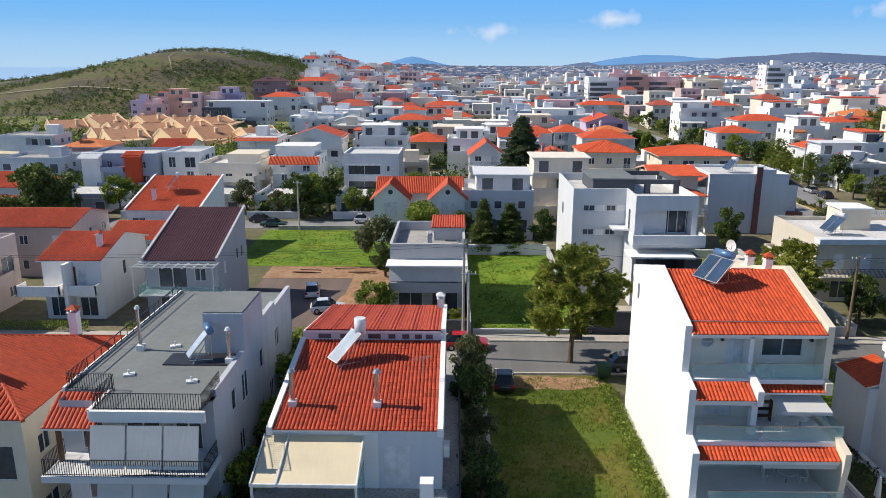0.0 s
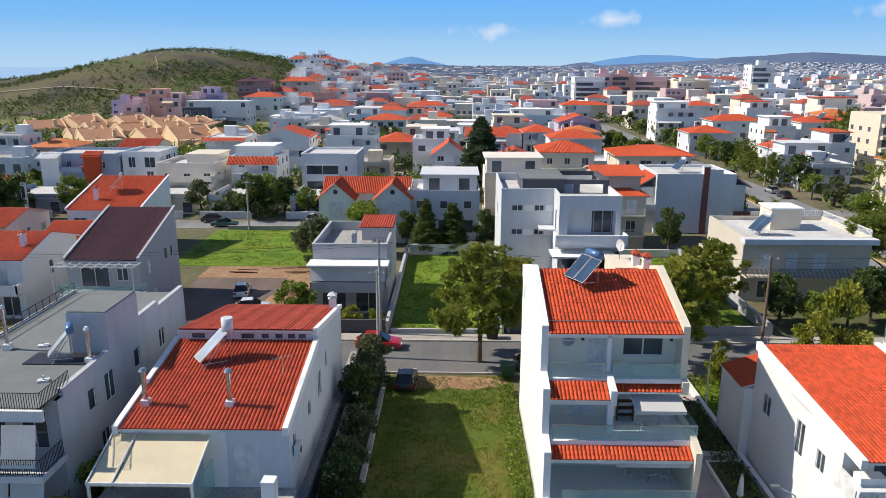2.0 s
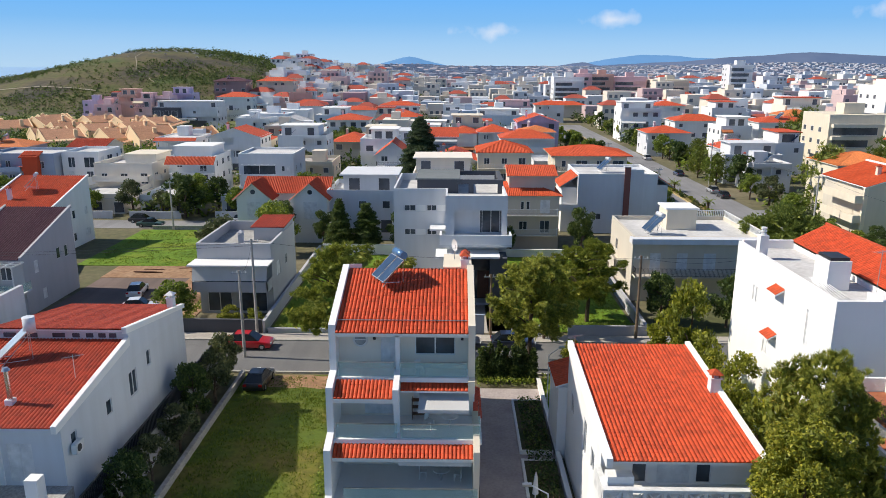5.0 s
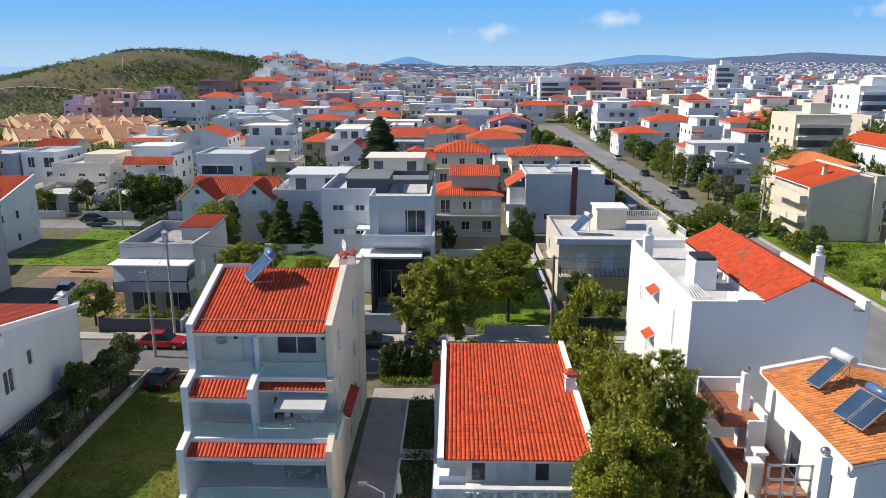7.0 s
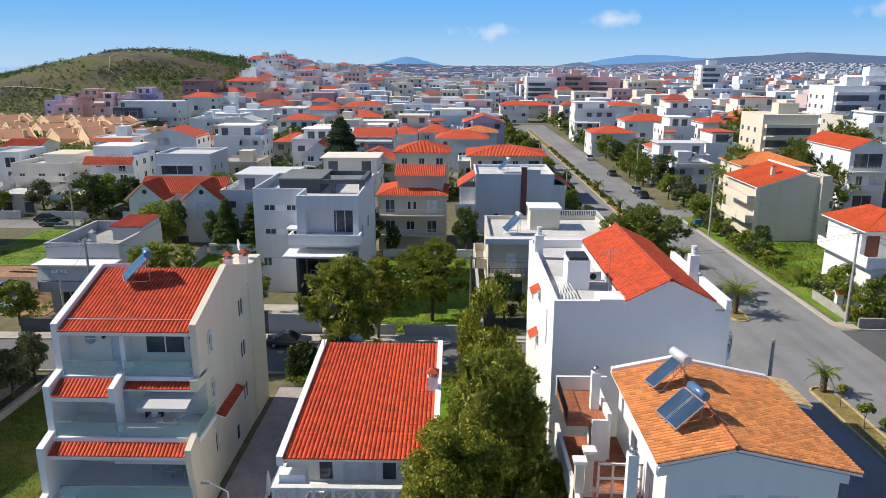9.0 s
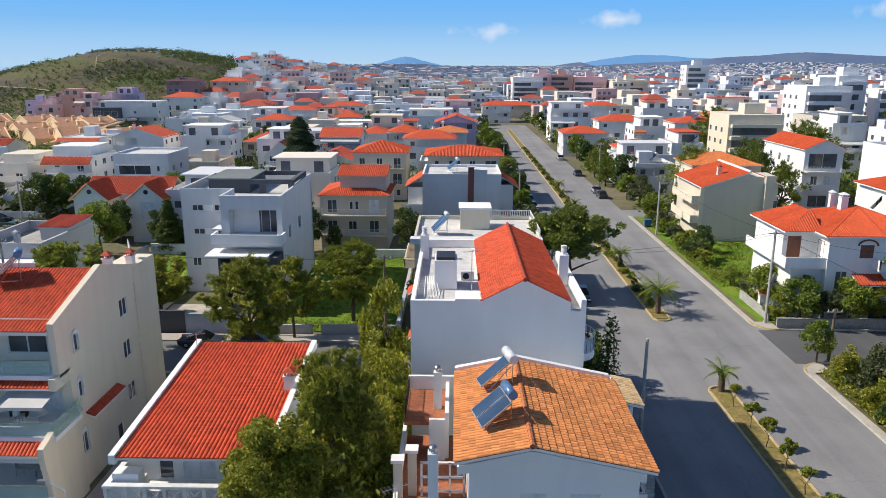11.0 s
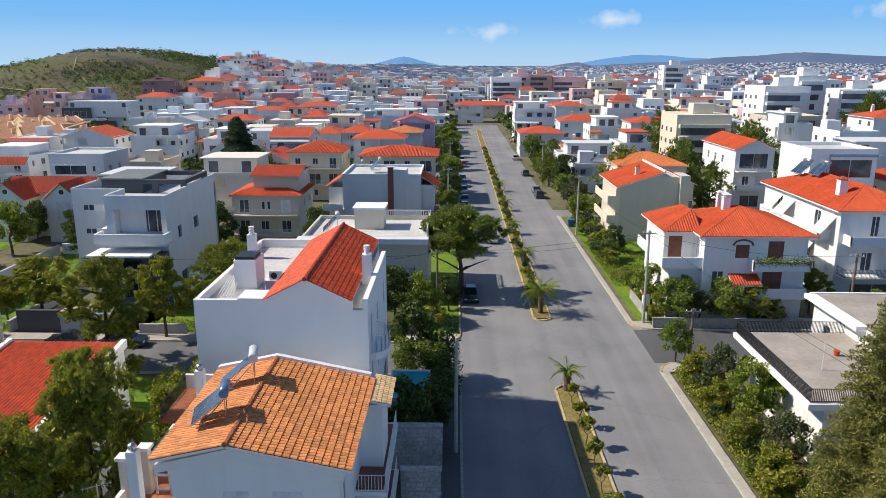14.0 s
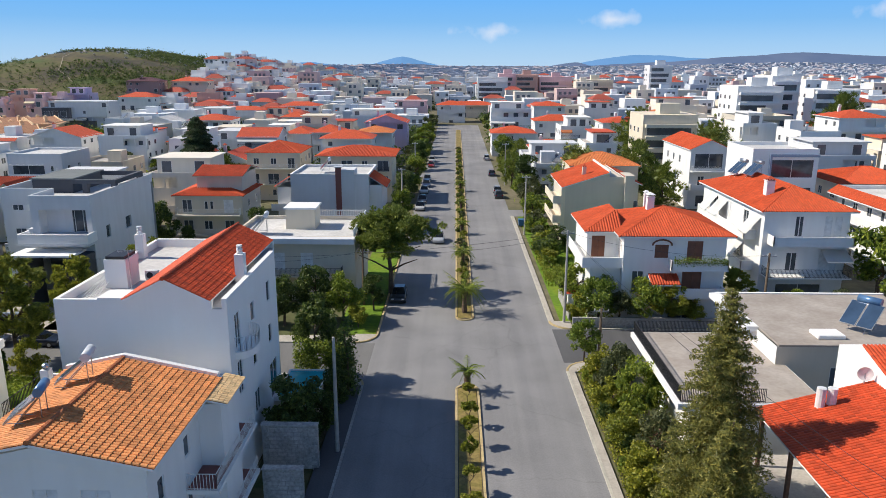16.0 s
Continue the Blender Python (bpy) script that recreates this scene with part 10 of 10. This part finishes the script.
hedge(26.8, 39.0, 68.0, 69.2, .8, LEAF, "leafy green hedge behind a wall", 6)
hedge(2.2, 12.8, 67.6, 69.0, .5, LEAF, "low green border behind a wall", 7)
hedge(76.9, 80.6, 28, 58.5, .8, LIME, "dense yellow-green planting beside the avenue", 8, 75)
for k in range(26):
    tree("shrub", 77.6 + 1.9 * ((k * 5) % 3) / 2, 29.5 + k * 1.12, .75 + .2 * (k % 3), .8 + .15 * (k % 4), k)
hedge(78.5, 83, 71, 82, .6, LEAF, "dense green planting beside the avenue", 9)
hedge(-7.2, -6.9, 68, 84, 1.2, LEAF, "leafy hedge beside the grey house", 10)
# bare reddish shrubs
for x, y, s in ((26.6, 35.5, 1.0), (79.9, 45.4, .9), (81.0, 44.2, .8)):
    r = random.Random(int(x))
    bm = bmesh.new()
    for k in range(46):
        a, e = r.uniform(0, 6.28), r.uniform(.5, 1.4)
        L = r.uniform(1.0, 2.4) * s
        p = Vector((0, 0, .2))
        d = Vector((math.cos(a) * math.cos(e), math.sin(a) * math.cos(e), math.sin(e)))
        m = p + d * L * .55
        rod(bm, p, m, .03, .018, seg=4)
        for _ in range(3):
            rod(bm, m, m + (d + Vector((r.uniform(-.6, .6), r.uniform(-.6, .6), r.uniform(-.2, .5)))) * L * .4, .016, .006, seg=3)
    thing("bare_shrub", "leafless shrub with reddish brown twigs", "shrub", (x, y, 0), 0, "bare shrubs", mesh=to_mesh("bare_shrub", bm, plain("red_twigs", (.22, .10, .07), .9) if "red_twigs" not in MATS else MATS["red_twigs"]))

# vehicles ----------------------------------------------------------------
car(1.2, 63.6, 90, (.50, .01, .015), "bright red hatchback parked at the kerb", 4.4, 1.75, 1.5)
car(4.3, 55.4, 178, (.012, .013, .016), "black hatchback parked on the grass", 3.8)
car(21.0, 64.2, 90, (.03, .035, .05), "dark blue saloon parked at the kerb", 4.3, 1.75, 1.42, "saloon")
car(26.2, 64.2, 90, (.02, .03, .06), "dark blue hatchback parked at the kerb", 4.2)
car(15.6, 59.0, 90, (.05, .06, .08), "dark grey hatchback parked at the kerb", 4.0)
car(-16.4, 79.5, 190, (.75, .76, .76), "white hatchback parked on the lane", 4.0)
car(-13.6, 73.6, 100, (.72, .73, .73), "white hatchback parked on the lane", 3.8)
car(-29.7, 115.4, 90, (.04, .09, .08), "dark green saloon parked at the kerb", 4.3, 1.75, 1.42, "saloon")
car(-32.5, 118.6, 90, (.02, .02, .025), "black hatchback parked at the kerb", 4.2)
car(-15.5, 118.6, 90, (.70, .70, .70), "small white city car parked at the kerb", 2.8, 1.6, 1.55)
car(63.6, 107, 0, (.42, .44, .46), "silver hatchback driving along the avenue", 4.0)
for k, (x, y, c, nm) in enumerate(((59.7, 79.0, (.02, .025, .03), "black"), (59.6, 132, (.5, .5, .5), "silver"), (59.7, 139, (.05, .05, .06), "dark grey"), (59.6, 150, (.6, .6, .6), "white"), (59.7, 158, (.03, .05, .12), "dark blue"), (59.6, 166, (.35, .36, .38), "grey"), (59.7, 190, (.3, .02, .02), "red"), (59.6, 200, (.5, .5, .5), "silver"), (75.0, 145, (.03, .03, .035), "black"), (75.0, 151, (.4, .41, .43), "silver"), (75.0, 175, (.05, .07, .12), "dark blue"), (75.0, 205, (.6, .6, .6), "white"), (-5, 118.5, (.3, .03, .03), "red"))):
    car(x, y, 0 if x < 60 or x < 30 else 180, c, "%s hatchback parked at the kerb" % nm) if not x < 58 else car(x, y, 90, c, "%s hatchback parked at the kerb" % nm)

# poles, cables, bins ------------------------------------------------------
POLES = ((1.4, 61.2, 8.3, POLE_C), (1.0, 67.0, 9.8, POLE_C), (24.2, 67.0, 6.4, POLE_W), (55.9, 76.8, 6.5, POLE_W), (56.6, 127, 8.5, POLE_C), (77.6, 71.4, 10.0, POLE_C), (79.4, 61.8, 5.0, POLE_W), (77.2, 112, 9.5, POLE_C), (77.2, 160, 9.5, POLE_C), (56.6, 170, 8.5, POLE_C), (38.4, 66.4, 8.5, POLE_W), (-25, 113, 8.0, POLE_C), (96, 66.5, 9, POLE_W))
power_pole(58.0, 45.0, 8.6, POLE_C, False, "plain tall grey concrete pole beside the avenue")
for x, y, h, m in POLES:
    power_pole(x, y, h, m, True, "grey concrete power pole with crossarm and insulators" if m is POLE_C else "dark wooden power pole with crossarm and insulators")
for a, b in (((1.0, 67, 9.6), (38.4, 66.4, 8.3)), ((38.4, 66.4, 8.3), (77.6, 71.4, 9.8)), ((1.0, 67, 9.4), (-70, 66, 8.6)), ((1.0, 67, 9.1), (-70, 66.4, 8.3)), ((1.4, 61.2, 8.1), (1.0, 67, 9.4)), ((77.6, 71.4, 9.8), (77.2, 112, 9.3)), ((77.6, 71.4, 9.6), (84.0, 22, 10.5)), ((77.6, 71.4, 9.8), (82.6, 22, 10.2)), ((77.2, 112, 9.3), (77.2, 160, 9.3)), ((56.6, 127, 8.3), (56.6, 170, 8.3)), ((55.9, 76.8, 6.3), (77.6, 71.4, 9.6)), ((38.4, 66.4, 8.3), (55.9, 76.8, 6.3)), ((77.6, 71.4, 9.8), (96, 66.5, 8.8))):
    cable(a, b, .9)


def street_lamp(x, y, h, rz):
    ob = thing("street_lamp", "slim white street lamp with a short arm", "street lamp", (x, y, 0), rz, "street lamps")
    bm = bmesh.new()
    rod(bm, (0, 0, 0), (0, 0, h), .06, .04, seg=8), rod(bm, (0, 0, h), (-.9, 0, h + .5), .035, seg=6)
    part("pole", bm, WHITEPAINT, ob)
    bm = bmesh.new()
    box(bm, -1.3, -.85, -.1, .1, h + .46, h + .58)
    part("lamp_head", bm, METAL, ob)


bm = bmesh.new()
rod(bm, (0, 0, 0), (0, 0, .4), .16, .24, seg=12)
thing("flower_pot", "red clay flower pot on a roof terrace", "pot", (86.2, 50.2, 5.4), 0, mesh=to_mesh("flower_pot", bm, MATS["red_render"]))
for x, y in ((83.8, 47.5), (85.6, 45.2), (87.0, 47.8)):
    bm = bmesh.new()
    rod(bm, (0, 0, 0), (0, 0, 2.2), .025, seg=6)
    thing("laundry_pole", "thin white pole standing on a roof terrace", "pole", (x, y, 5.4), 0, "poles", mesh=to_mesh("laundry_pole", bm, WHITEPAINT))
gate = thing("gate_pillar", "white gate pillar with a small red tiled cap", "pillar", (78.9, 75.6, .1), 0)
solid("post", gate, WHITE, (-.35, .35, -.3, .3, 0, 2.0))
bm = bmesh.new()
roof_slope(bm, [(-.6, -.5, 1.95), (.6, -.5, 1.95), (.6, 0, 2.4), (-.6, 0, 2.4)])
roof_slope(bm, [(.6, .5, 1.95), (-.6, .5, 1.95), (-.6, 0, 2.4), (.6, 0, 2.4)])
part("cap_roof", bm, [TILE, WHITE], gate)
par = thing("parasol", "furled white parasol standing by the driveway", "parasol", (25.6, 38.6, .04), 0)
bm = bmesh.new()
rod(bm, (0, 0, 0), (0, 0, 2.3), .03, seg=8)
part("pole", bm, WHITEPAINT, par)
bm = bmesh.new()
rod(bm, (0, 0, .9), (0, 0, 2.0), .2, .11, seg=10), rod(bm, (0, 0, 2.0), (0, 0, 2.35), .11, .02, seg=10)
part("canopy", bm, AWNING, par)
street_lamp(25.4, 32.0, 5.2, 0), street_lamp(27.9, 51.5, 4.5, 200)
for x, y, c, nm in ((12.9, 57.2, (.03, .09, .05), "dark green"), (77.3, 118, (.04, .16, .35), "blue"), (12.0, 66.0, (.02, .02, .02), "black")):
    ob = thing("waste_container", "%s wheeled waste container by the kerb" % nm, "bin", (x, y, .05), 0, "waste containers")
    m = plain("bin_plastic_" + nm.replace(" ", "_"), c, .5)
    bm = bmesh.new()
    v = box(bm, -.6, .6, -.5, .5, .15, 1.1)
    for q in v[:4]:
        q.co.x *= .85
        q.co.y *= .8
    part("body", bm, m, ob)
    solid("lid", ob, m, (-.64, .64, -.54, .54, 1.1, 1.2), bevel=.03)
    for sx in (-.45, .45):
        bm = bmesh.new()
        rod(bm, (sx - .05, 0, .1), (sx + .05, 0, .1), .1, seg=8)
        part("wheel", bm, TYRE, ob)
